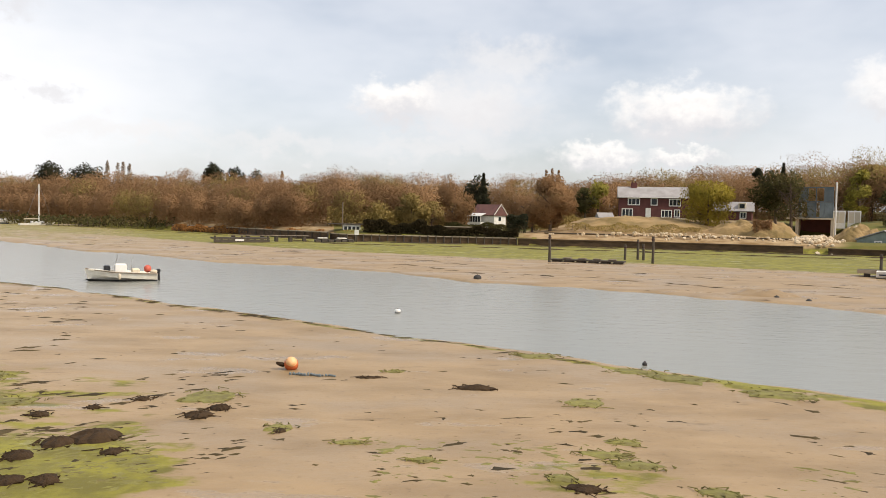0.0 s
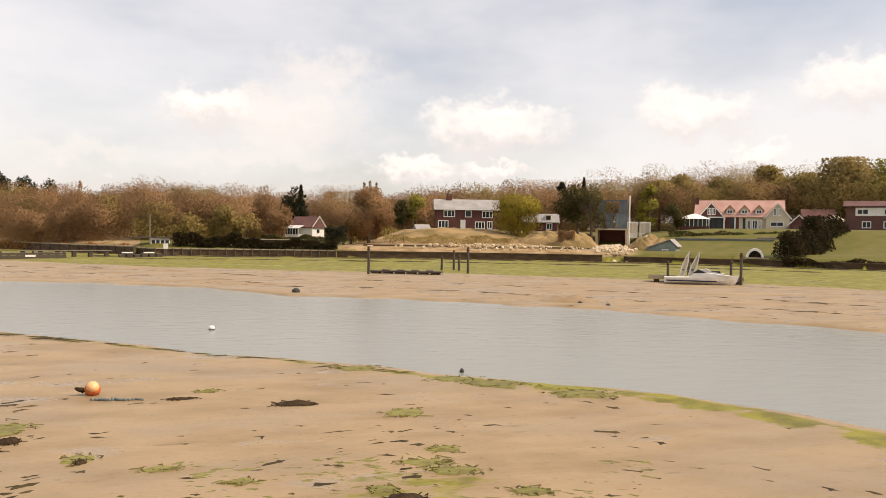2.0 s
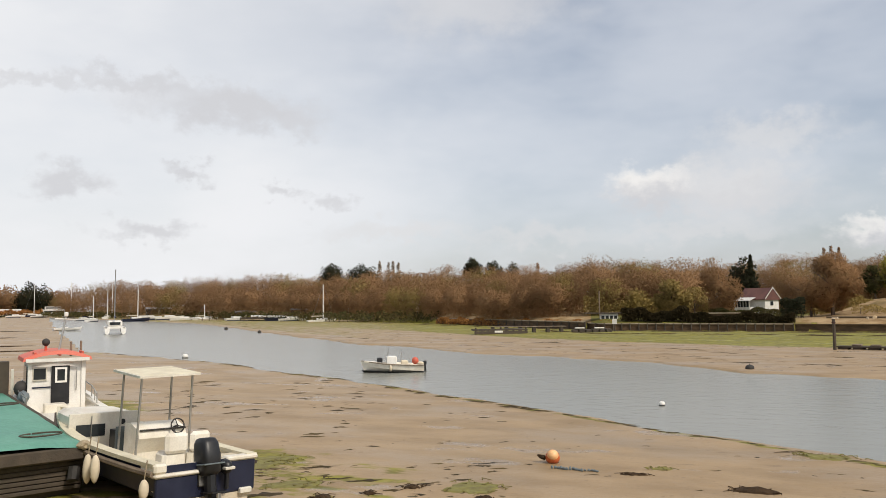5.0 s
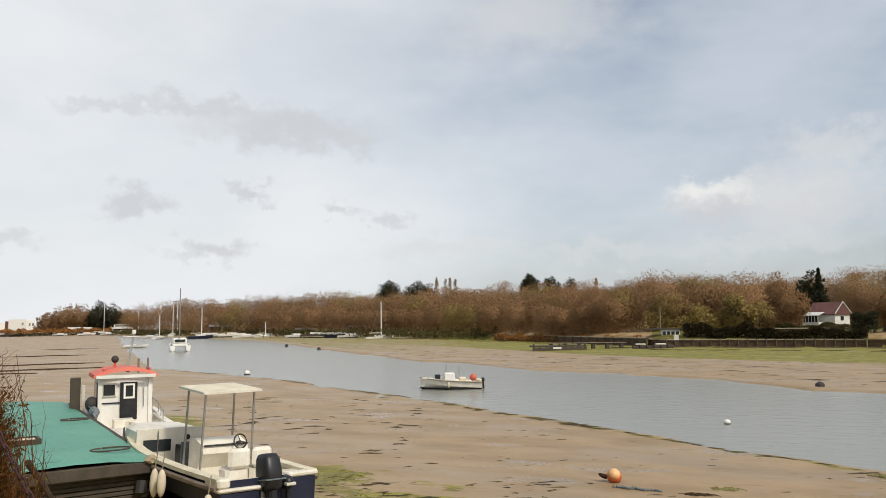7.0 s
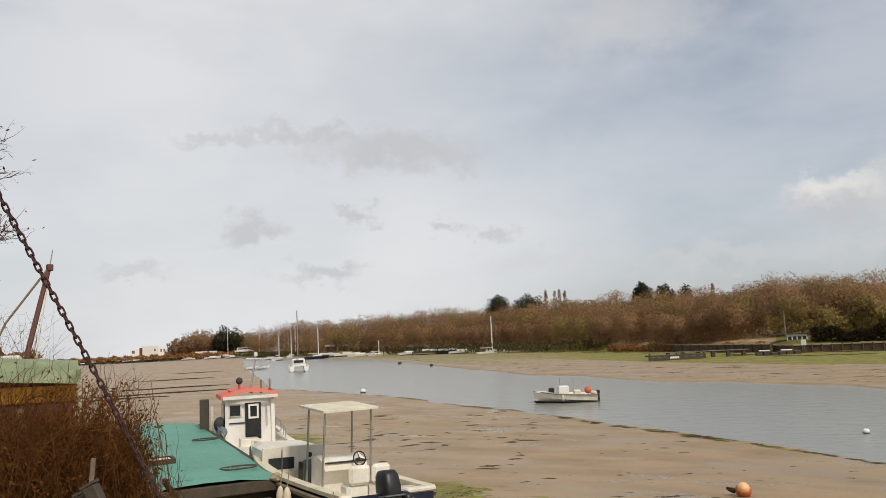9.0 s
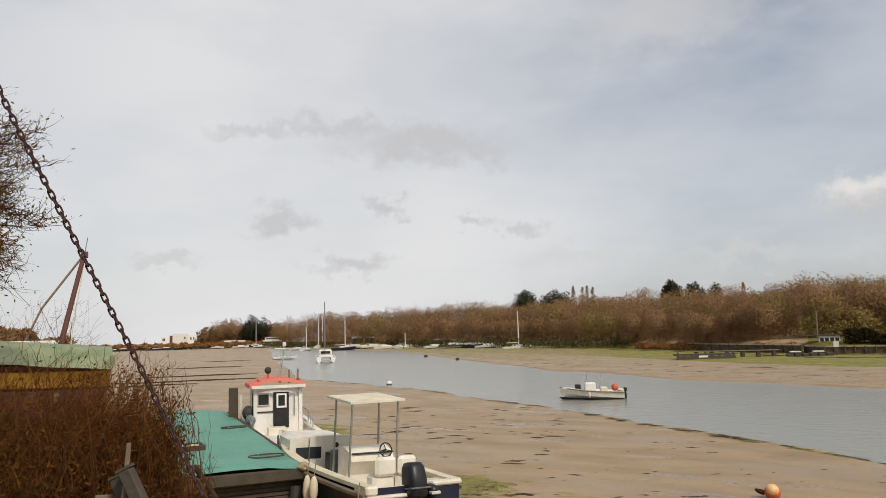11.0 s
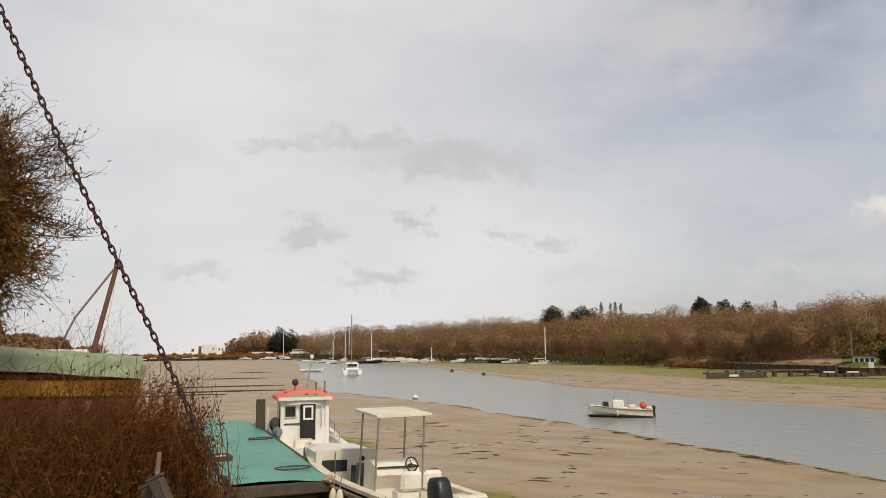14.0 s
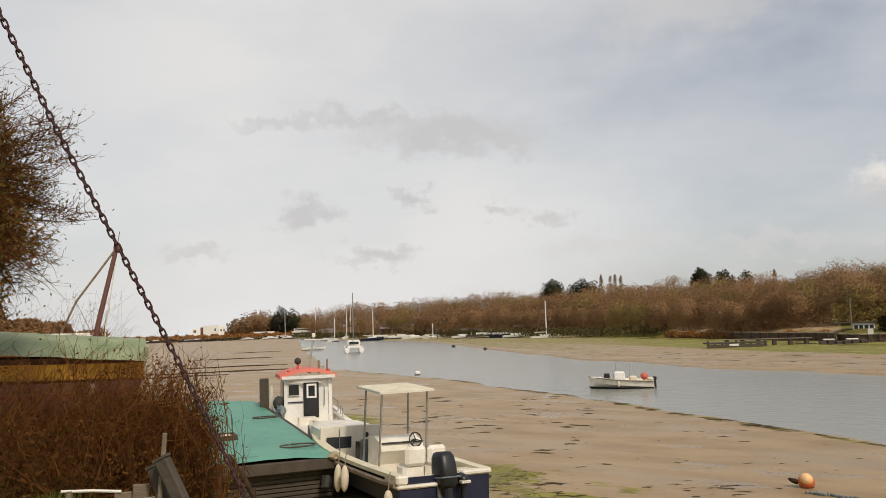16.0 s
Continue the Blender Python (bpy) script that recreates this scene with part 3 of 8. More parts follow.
def cone_points(rng, n, w, z0, z1, power=1.0):
    t = rng.uniform(0, 1, n) ** 1.3
    a = rng.uniform(0, 2 * np.pi, n)
    rr = w * (1 - t) ** power * (0.55 + 0.45 * rng.uniform(0, 1, n) ** 0.5) * (1 + 0.25 * np.sin(t * 26 + a * 2))
    return np.stack([rr * np.cos(a), rr * np.sin(a), z0 + (z1 - z0) * t], 1)


def column_points(rng, n, w, z0, z1):
    t = rng.uniform(0, 1, n)
    a = rng.uniform(0, 2 * np.pi, n)
    rr = w * np.sin(np.pi * np.clip(t * 0.92 + 0.06, 0, 1)) ** 0.6 * rng.uniform(0.2, 1, n)
    return np.stack([rr * np.cos(a), rr * np.sin(a), z0 + (z1 - z0) * t], 1)


def dome_points(rng, n, w, z0, z1):
    """Points of a broad, lumpy dome, flat below."""
    d = rng.normal(size=(n, 3))
    d[:, 2] = np.abs(d[:, 2])
    d /= np.linalg.norm(d, axis=1, keepdims=True)
    lump = 1 + 0.14 * np.sin(d[:, :1] * 7 + w) * np.sin(d[:, 1:2] * 6 + z1) + 0.10 * np.sin(d[:, 2:] * 13 + d[:, :1] * 9)
    return d * rng.uniform(0, 1, (n, 1)) ** 0.35 * lump * np.array([w, w, z1 - z0]) + np.array([0, 0, z0])


def trunk_mesh(rng, h, r, limbs, spread, fork=0.35, sides=6, twigs=0):
    bm = bmesh.new()
    lean = rng.normal(0, 0.04 * h, 2)
    tube([(0, 0, -0.3), (lean[0] * 0.3, lean[1] * 0.3, h * 0.4), (lean[0], lean[1], h)], r, sides, bm, r * 0.2)
    for _ in range(limbs):
        t = rng.uniform(fork, 0.72)
        a = rng.uniform(0, 2 * np.pi)
        s = Vector((lean[0] * t, lean[1] * t, h * t))
        e = s + Vector((math.cos(a) * spread, math.sin(a) * spread, h * rng.uniform(0.12, 0.38))) * rng.uniform(0.6, 1.0)
        mid = s.lerp(e, 0.5) + Vector((0, 0, 0.08 * h * rng.uniform(-1, 0.6)))
        tube([s, mid, e], r * 0.45 * (1 - t * 0.5), 5, bm, r * 0.08)
        for _ in range(twigs):
            u = rng.uniform(0.3, 1.0)
            b = s.lerp(e, u)
            d = Vector(rng.normal(size=3)) * spread * 0.28 + Vector((0, 0, spread * 0.08))
            tube([b, b + d * 0.5 + Vector(rng.normal(size=3)) * spread * 0.03, b + d], r * 0.10, 3, bm, r * 0.03)
    return bm


def tree(name, label, x, y, h, w, kind, leaf, rng, n=1500, size=0.3, base=0.25, category="tree", bark=None, group="", top=False):
    if top:
        h = h - height(x, y)
    ob = thing(name, label, category, pose(x, y, height(x, y) - 0.05, 0, 0, rng.uniform(0, 360)), group)
    tk = trunk_mesh(rng, h * (0.76 if kind != "bare" else 0.82), 0.028 * h + 0.04, 8 if kind in ("round", "bare") else 3, w * 0.75, 0.25, 6, 14 if kind == "bare" else 2)
    part("trunk", tk, bark or M_BARK, ob)
    pts = {"round": lambda: crown_points(rng, n, w, h * base, h, lobes=9), "bare": lambda: crown_points(rng, n, w, h * base, h, lobes=9, hollow=0.6),
           "cone": lambda: cone_points(rng, n, w, h * base, h), "column": lambda: column_points(rng, n, w, h * base, h), "dome": lambda: dome_points(rng, n, w, h * base, h),
           "willow": lambda: crown_points(rng, n, w, h * 0.02, h, top=1.0, lobes=13)}[kind]()
    v, f = leaf_quads(rng, pts, size, 0.5 if kind == "cone" else 0.0, -0.8 if kind == "willow" else 0.0, 0.35 if kind in ("willow", "bare") else 0.6)
    nn, f = rounded(v, f, np.array([0, 0, h * (0.5 + base / 2)]), np.array([w, w, h * 0.5]))
    nn = nn + rng.normal(0, 0.3, nn.shape)
    me = quick_mesh("crown", v, f, leaf, True)
    me.normals_split_custom_set_from_vertices((nn / np.linalg.norm(nn, axis=1, keepdims=True)).tolist())
    tagged(child("crown", me, ob), kind="stuff")
    return ob


def woodland(name, label, rng, places, material):
    """Many bare trees in one mesh; places: x, y, z, height, crown radius."""
    V, F, N, off = [], [], [], 0
    for x, y, z, h, w in places:
        close = math.hypot(x, y) < 205
        n, size = (1850, 0.25) if close else (1150, 0.38)
        d = rng.normal(size=(n, 3))
        d /= np.linalg.norm(d, axis=1, keepdims=True)
        lump = 1 + 0.16 * np.sin(d[:, :1] * 5 + x) * np.sin(d[:, 1:2] * 5 + y) + 0.10 * np.sin(d[:, 2:] * 9 + x + y)
        p = d * rng.uniform(0, 1, (n, 1)) ** 0.40 * lump * np.array([w, w, h * 0.36]) + np.array([0, 0, h * 0.64])
        m = n // 2
        a, k = rng.uniform(0, 2 * np.pi, m), w * 1.15 * rng.uniform(0, 1, m) ** 0.5
        low = np.stack([k * np.cos(a), k * np.sin(a), h * 0.5 * rng.uniform(0, 1, m)], 1)
        p = np.concatenate([p, low])
        v, f = leaf_quads(rng, p, size, 0.0, 0.3, 0.32)
        nn, f = rounded(v, f, np.array([0, 0, h * 0.45]), np.array([w * 1.1, w * 1.1, h * 0.55]))
        nn = nn + rng.normal(0, 0.08, nn.shape)
        N.append(nn / np.linalg.norm(nn, axis=1, keepdims=True))
        v += np.array([x, y, z])
        V.append(v)
        F.append(f + off)
        off += len(v)
        # trunk and a few limbs as thin four-sided bars
        for k in range(4):
            a = rng.uniform(0, 2 * np.pi)
            s = np.array([x, y, z - 0.3]) if k == 0 else np.array([x, y, z + h * rng.uniform(0.2, 0.45)])
            e = np.array([x + (0 if k == 0 else w * 0.6 * math.cos(a)), y + (0 if k == 0 else w * 0.6 * math.sin(a)), z + h * (0.85 if k == 0 else rng.uniform(0.6, 0.95))])
            r0, r1 = (0.16, 0.05) if k == 0 else (0.08, 0.03)
            c = np.array([[1, 0, 0], [0, 1, 0], [-1, 0, 0], [0, -1, 0]], float)
            v = np.concatenate([s + c * r0, e + c * r1])
            f = np.array([[i, (i + 1) % 4, 4 + (i + 1) % 4, 4 + i] for i in range(4)])
            V.append(v)
            N.append(np.concatenate([c, c]))
            F.append(f + off)
            off += 8
    me = quick_mesh(name, np.concatenate(V), np.concatenate(F), material, True)
    me.normals_split_custom_set_from_vertices(np.concatenate(N).tolist())
    return tagged(new(name, me), label, "woodland", kind="stuff")


def plant_woods():
    rng = np.random.default_rng(5)
    brown, olive = [], []
    # wooded slope along the far shore, then the ridge behind the houses
    for az in np.arange(-50, 45.2, 0.84):
        sw = float(line(SEA_WALL, az))
        depth = 3 if az < 12 else 4
        first = 62 if az < -12 else (56 if az < 0.5 else (22 if az < 10 else 5))
        for k in range(depth):
            r = sw + first + k * (16 if az < 12 else 13) * (1 + 0.6 * (sw > 200)) + rng.uniform(-4, 4)
            a = az + rng.uniform(-0.45, 0.45)
            x, y = polar(a, r)
            if -4.2 < a < -0.2 and r < 176:
                continue
            top = float(np.interp(a, [-45, -36, -28, -20, -10, 5, 12, 20, 30, 38, 42.5, 44, 45.3], [5.0, 5.0, 4.85, 4.1, 3.12, 3.2, 2.95, 2.7, 2.35, 2.08, 1.95, 1.75, 1.2]))
            z = height(x, y)
            want = 4 + r * math.tan(radians(top)) - z
            h = want * ((0.62, 0.80, 0.93, 1.0)[k + (4 - depth)]) * rng.uniform(0.80, 1.08)
            h = max(h, 4.0)
            (olive if (rng.uniform() < (0.45 if -45 < a < -24 else 0.16)) else brown).append((x, y, z, h, rng.uniform(0.30, 0.44) * h + 0.9 + (0.7 if sw > 200 else 0)))
    woodland("woodland", "bare reddish-brown trees covering the far slope", rng, brown, M_TWIG)
    woodland("budding_woodland", "olive-brown budding trees among the bare ones on the far slope", rng, olive, M_TWIG_OLIVE)


plant_woods()
# ---------------------------------------------------------------- the far bank: houses


def window(parent, x0, x1, z0, z1, y=0.0, frame_mat=None, bars=1):
    """A window in a wall whose face lies at y, looking to -y."""
    bm = bmesh.new()
    b = 0.15
    box(bm, x0, x1, y - 0.06, y + 0.02, z0, z0 + b)
    box(bm, x0, x1, y - 0.06, y + 0.02, z1 - b, z1)
    box(bm, x0, x0 + b, y - 0.06, y + 0.02, z0 + b, z1 - b)
    box(bm, x1 - b, x1, y - 0.06, y + 0.02, z0 + b, z1 - b)
    for k in range(bars):
        c = x0 + (x1 - x0) * (k + 1) / (bars + 1)
        box(bm, c - 0.055, c + 0.055, y - 0.05, y + 0.02, z0 + b, z1 - b)
    w = part("window", bm, frame_mat or M_WHITE, parent)
    part("pane", boxbm(x0 + b, x1 - b, y - 0.022, y + 0.01, z0 + b, z1 - b), M_GLASS, w, "dark reflecting glass")
    return w


def roof_slabs(parent, x0, x1, y0, y1, eave, ridge, material, over=0.35, thick=0.14):
    """A gabled roof with its ridge along x."""
    ym, run = (y0 + y1) / 2, (y1 - y0) / 2
    drop = (ridge - eave) / run * over
    bm = bmesh.new()
    prism_x(bm, [(y0 - over, eave - drop), (ym, ridge), (y1 + over, eave - drop), (y1 + over, eave - drop - thick), (ym, ridge - thick), (y0 - over, eave - drop - thick)], x0 - over, x1 + over)
    return part("roof", bm, material, parent)


def prism_x(bm, outline, x0, x1):
    """An outline in y and z, drawn out along x."""
    a = [bm.verts.new((x0, y, z)) for y, z in outline]
    b = [bm.verts.new((x1, y, z)) for y, z in outline]
    n = len(a)
    for i in range(n):
        bm.faces.new((a[i], a[(i + 1) % n], b[(i + 1) % n], b[i]))
    for ring in (a, b):
        tri = bmesh.ops.contextual_create(bm, geom=ring)
    bmesh.ops.recalc_face_normals(bm, faces=bm.faces)
    return bm


def gable_walls(parent, x0, x1, y0, y1, eave, ridge, material, base=-1.5):
    ym = (y0 + y1) / 2
    bm = bmesh.new()
    prism_x(bm, [(y0, base), (y1, base), (y1, eave), (ym, ridge - 0.16), (y0, eave)], x0, x1)
    return part("wall", bm, material, parent)


def red_house():
    h = thing("house", "two-storey house hung with dark red tiles under a grey roof", "house", facing(-15.15, 155, 4.6, 4))
    gable_walls(h, -6.4, 6.4, 0, 6.5, 4.25, 6.15, M_BRICK)
    roof_slabs(h, -6.4, 6.4, 0, 6.5, 4.25, 6.2, M_SLATE)
    for x0, x1, z0, z1, n in ((-4.8, -2.5, 2.5, 3.9, 2), (-0.5, 0.8, 2.5, 3.9, 0), (2.9, 5.1, 2.4, 3.8, 2), (-5.9, -3.8, 0.2, 1.85, 2), (1.5, 3.5, 0.2, 1.7, 2), (3.9, 5.0, 0.3, 1.8, 1)):
        window(h, x0, x1, z0, z1, bars=n)
    part("lower_wall", boxbm(-6.35, 6.35, -0.05, 0.0, -1.5, 0.18), M_CREAM, h, "pale rendered plinth")
    part("door", boxbm(-1.4, -0.4, -0.06, 0.02, 0.0, 2.0), M_WHITE, h, "white front door")
    ch = part("chimney", boxbm(-4.2, -3.0, 2.8, 3.6, 5.4, 6.9), M_BRICK, h)
    for k in (-3.9, -3.3):
        part("chimney_pot", tube([(k, 3.2, 6.9), (k, 3.2, 7.25)], 0.13), M_BROWNROOF, ch)
    part("gutter", boxbm(-6.6, 6.6, -0.42, -0.32, 3.95, 4.07), M_WHITE, h, "white gutter")
    a = thing("bungalow", "low pale-roofed annex with a small dormer beside the red house", "house", facing(-20.5, 158, 4.5, -4))
    gable_walls(a, -3.6, 3.3, 0, 5, 2.1, 3.6, M_BRICK)
    roof_slabs(a, -3.6, 3.3, 0, 5, 2.1, 3.65, M_SLATE)
    window(a, 1.2, 2.4, 0.4, 1.7)
    d = part("dormer", boxbm(0.9, 2.2, 0.3, 2.0, 2.2, 3.4), M_CREAM, a)
    part("dormer_window", boxbm(1.1, 2.0, 0.25, 0.3, 2.4, 3.2), M_GLASS, d)
    s = thing("summer_house", "small grey-roofed garden building among the trees", "shed", facing(-11.9, 150, 3.7, 20) @ Matrix.Scale(0.72, 4))
    gable_walls(s, -1.8, 1.8, 0, 2.6, 1.5, 2.5, M_SHED)
    roof_slabs(s, -1.8, 1.8, 0, 2.6, 1.5, 2.55, M_SLATE)


def white_house():
    h = thing("cottage", "white rendered cottage with brown tiled roof and conservatory", "house", facing(-3.45, 160, 2.55, -36) @ Matrix.Scale(0.9, 4))
    gable_walls(h, -3.3, 2.9, -2.3, 2.3, 2.6, 4.7, M_WHITE, -1.0)
    roof_slabs(h, -3.3, 2.9, -2.3, 2.3, 2.6, 4.75, M_BROWNROOF, 0.3)
    bm = bmesh.new()
    for s in (-1, 1):
        prism_x(bm, [(s * 2.62, 2.28), (s * 2.62, 2.48), (0, 4.87), (0, 4.67)], 3.2, 3.27)
    part("bargeboard", bm, M_WHITE, h)
    w = part("gable_window", boxbm(2.88, 2.95, -0.7, 0.5, 0.9, 2.0), M_WHITE, h)
    part("pane", boxbm(2.94, 2.97, -0.6, 0.4, 1.0, 1.9), M_GLASS, w)
    c = part("conservatory", boxbm(-3.2, 0.6, -4.2, -2.3, -0.5, 0.7), M_WHITE, h, "white conservatory with glazed walls")
    for k in range(6):
        x = -3.2 + k * 0.72
        part("mullion", boxbm(x, x + 0.1, -4.2, -4.1, 0.7, 2.0), M_WHITE, c)
        if k < 5:
            part("pane", boxbm(x + 0.1, x + 0.72, -4.16, -4.13, 0.7, 2.0), M_GLASS, c)
    part("conservatory_roof", prism_x(bmesh.new(), [(-4.3, 2.0), (-2.3, 2.65), (-2.3, 2.75), (-4.3, 2.1)], -3.3, 0.7), M_WHITE, c)


def pink_house():
    h = thing("villa", "large house with pink clay roof, two gables and dormers", "house", facing(-34.15, 150, 5.2, 0) @ Matrix.Diagonal((0.925, 1, 1, 1)))
    gable_walls(h, -7.8, 8.2, 0, 7, 2.75, 5.5, M_CREAM)
    roof_slabs(h, -7.8, 8.2, 0, 7, 2.75, 5.55, M_PINKROOF)
    part("brick_wall", boxbm(-7.75, 0.2, -0.05, 0.0, -1.5, 2.6), M_BRICK, h, "dark red brick ground floor")

    def front_gable(x0, x1, apex, wall, wins):
        g = bmesh.new()
        xm = (x0 + x1) / 2
        prism(g, [(x0, 0.0 if wall is M_CREAM else 2.4), (x1, 0.0 if wall is M_CREAM else 2.4), (x1, 2.5), (xm, apex - 0.2), (x0, 2.5)], -1.0, 2.5)
        p = part("front_gable", g, wall, h)
        b = bmesh.new()
        for s0, s1 in (((x0 - 0.35, 2.25), (xm, apex)), ((x1 + 0.35, 2.25), (xm, apex))):
            prism(b, [s0, s1, (s1[0], s1[1] - 0.25), (s0[0], s0[1] - 0.25)], -1.25, 3.2)
        part("gable_roof", b, M_PINKROOF, p)
        b = bmesh.new()
        for s0, s1 in (((x0 - 0.35, 2.2), (xm, apex - 0.05)), ((x1 + 0.35, 2.2), (xm, apex - 0.05))):
            prism(b, [s0, s1, (s1[0], s1[1] - 0.28), (s0[0], s0[1] - 0.28)], -1.32, -1.26)
        part("bargeboard", b, M_WHITE, p)
        for w in wins:
            window(p, *w, y=-1.0)
    front_gable(-7.2, -2.6, 5.1, M_BRICK, [(-5.6, -4.9, 2.7, 4.0), (-4.8, -4.1, 2.7, 4.0)])
    front_gable(5.0, 9.2, 5.0, M_CREAM, [(6.3, 6.9, 2.6, 4.0), (7.1, 7.7, 2.6, 4.0), (5.8, 8.2, 0.7, 1.6)])
    for x in (-1.5, 1.2, 3.8):
        d = part("dormer", prism(bmesh.new(), [(x - 0.75, 2.8), (x + 0.75, 2.8), (x + 0.75, 3.8), (x, 4.5), (x - 0.75, 3.8)], 0.3, 3.0), M_CREAM, h)
        b = bmesh.new()
        for s in (-1, 1):
            prism(b, [(x + s * 1.0, 3.6), (x, 4.62), (x, 4.45), (x + s * 1.0, 3.43)], 0.0, 3.2)
        part("dormer_roof", b, M_PINKROOF, d)
        window(d, x - 0.55, x + 0.55, 2.95, 3.75, y=0.3)
    # dark panels laid on the wall for the shade in its openings
    for x0, x1 in ((-5.2, -2.6), (-1.4, -0.6), (0.9, 1.4)):
        part("dark_opening", boxbm(x0, x1, -0.09, -0.06, 0.2, 2.2), M_GLASS, h)
    for x0, x1 in ((1.7, 2.4), (2.6, 3.6), (3.8, 4.4)):
        window(h, x0, x1, 0.2, 1.9)
    for x in (-5.3, -2.5, -0.5):
        part("porch_post", boxbm(x - 0.12, x + 0.12, -1.2, -0.95, -0.5, 2.3), M_WHITE, h)
    part("porch_beam", boxbm(-5.4, -2.4, -1.25, -0.95, 2.2, 2.42), M_WHITE, h)
    part("chimney", boxbm(-8.1, -7.4, 2.5, 3.4, 3.0, 6.0), M_BRICK, h)
    c = thing("conservatory", "white octagonal conservatory on a brick base beside the villa", "conservatory", facing(-31.25, 146, 5.1, 0))
    part("base_wall", boxbm(-2.3, 2.6, -1.4, 2.0, -2.0, 0.7), M_BRICK, c)
    for k in range(7):
        x = -2.2 + k * 0.72
        part("mullion", boxbm(x, x + 0.12, -1.35, -1.25, 0.7, 2.0), M_WHITE, c)
        if k < 6:
            part("pane", boxbm(x + 0.12, x + 0.72, -1.32, -1.28, 0.7, 2.0), M_GLASS, c)
    b = bmesh.new()
    bmesh.ops.create_cone(b, cap_ends=True, segments=8, radius1=2.9, radius2=0.35, depth=0.95, matrix=pose(0.1, 0.3, 2.47))
    part("roof", b, M_WHITE, c, "pale pyramid roof")
    g = thing("garage", "small red-brown outbuilding with white bargeboards", "shed", facing(-38.0, 148, 5.1, 0))
    part("wall", prism(bmesh.new(), [(-1.5, -1), (1.5, -1), (1.5, 1.3), (0, 2.7), (-1.5, 1.3)], 0, 4), M_BRICK, g)
    b = bmesh.new()
    for s in (-1, 1):
        prism(b, [(s * 1.9, 1.05), (0, 2.95), (0, 2.7), (s * 1.9, 0.8)], -0.25, 4.2)
    part("roof", b, M_WHITE, g)
    part("door", boxbm(-1.0, 1.0, -0.05, 0.0, -0.5, 1.2), M_BROWNROOF, g)
    k = thing("lodge", "grey-roofed lodge behind the villa garden", "house", facing(-39.2, 160, 5.6, 8))
    gable_walls(k, -2.6, 2.6, 0, 4, 2.6, 3.8, M_WALL)
    roof_slabs(k, -2.6, 2.6, 0, 4, 2.6, 3.85, M_BROWNROOF)
    window(k, -0.8, 0.6, 1.0, 2.0)
    t = thing("gazebo", "pale canvas garden canopy on thin posts", "canopy", facing(-40.1, 146, 5.2, 0))
    b = bmesh.new()
    bmesh.ops.create_cone(b, cap_ends=True, segments=4, radius1=2.3, radius2=0.1, depth=0.9, matrix=pose(0, 0, 2.3, 0, 0, 45))
    part("canopy", b, M_CREAM, t)
    for sx in (-1.4, 1.4):
        for sy in (-1.4, 1.4):
            part("post", tube([(sx, sy, -0.8), (sx, sy, 1.9)], 0.06, 6), M_WHITE, t)
    r = thing("brown_house", "dark brown two-storey house with white window bands", "house", facing(-42.55, 150, 5.6, 0))
    gable_walls(r, -4.6, 6.5, 0, 7, 4.1, 4.9, M_BROWNROOF)
    roof_slabs(r, -4.6, 6.5, 0, 7, 4.1, 5.0, M_BROWNROOF, 0.5)
    part("white_band", boxbm(-3.2, 5.5, -0.05, 0.0, 2.3, 3.7), M_WHITE, r)
    for x0, x1 in ((-3.0, -1.2), (1.0, 3.0), (3.3, 5.2)):
        window(r, x0, x1, 2.5, 3.5, y=-0.05)
    for x0, x1 in ((-2.2, -0.8), (1.0, 3.2), (3.8, 5.0)):
        window(r, x0, x1, 0.2, 1.4)


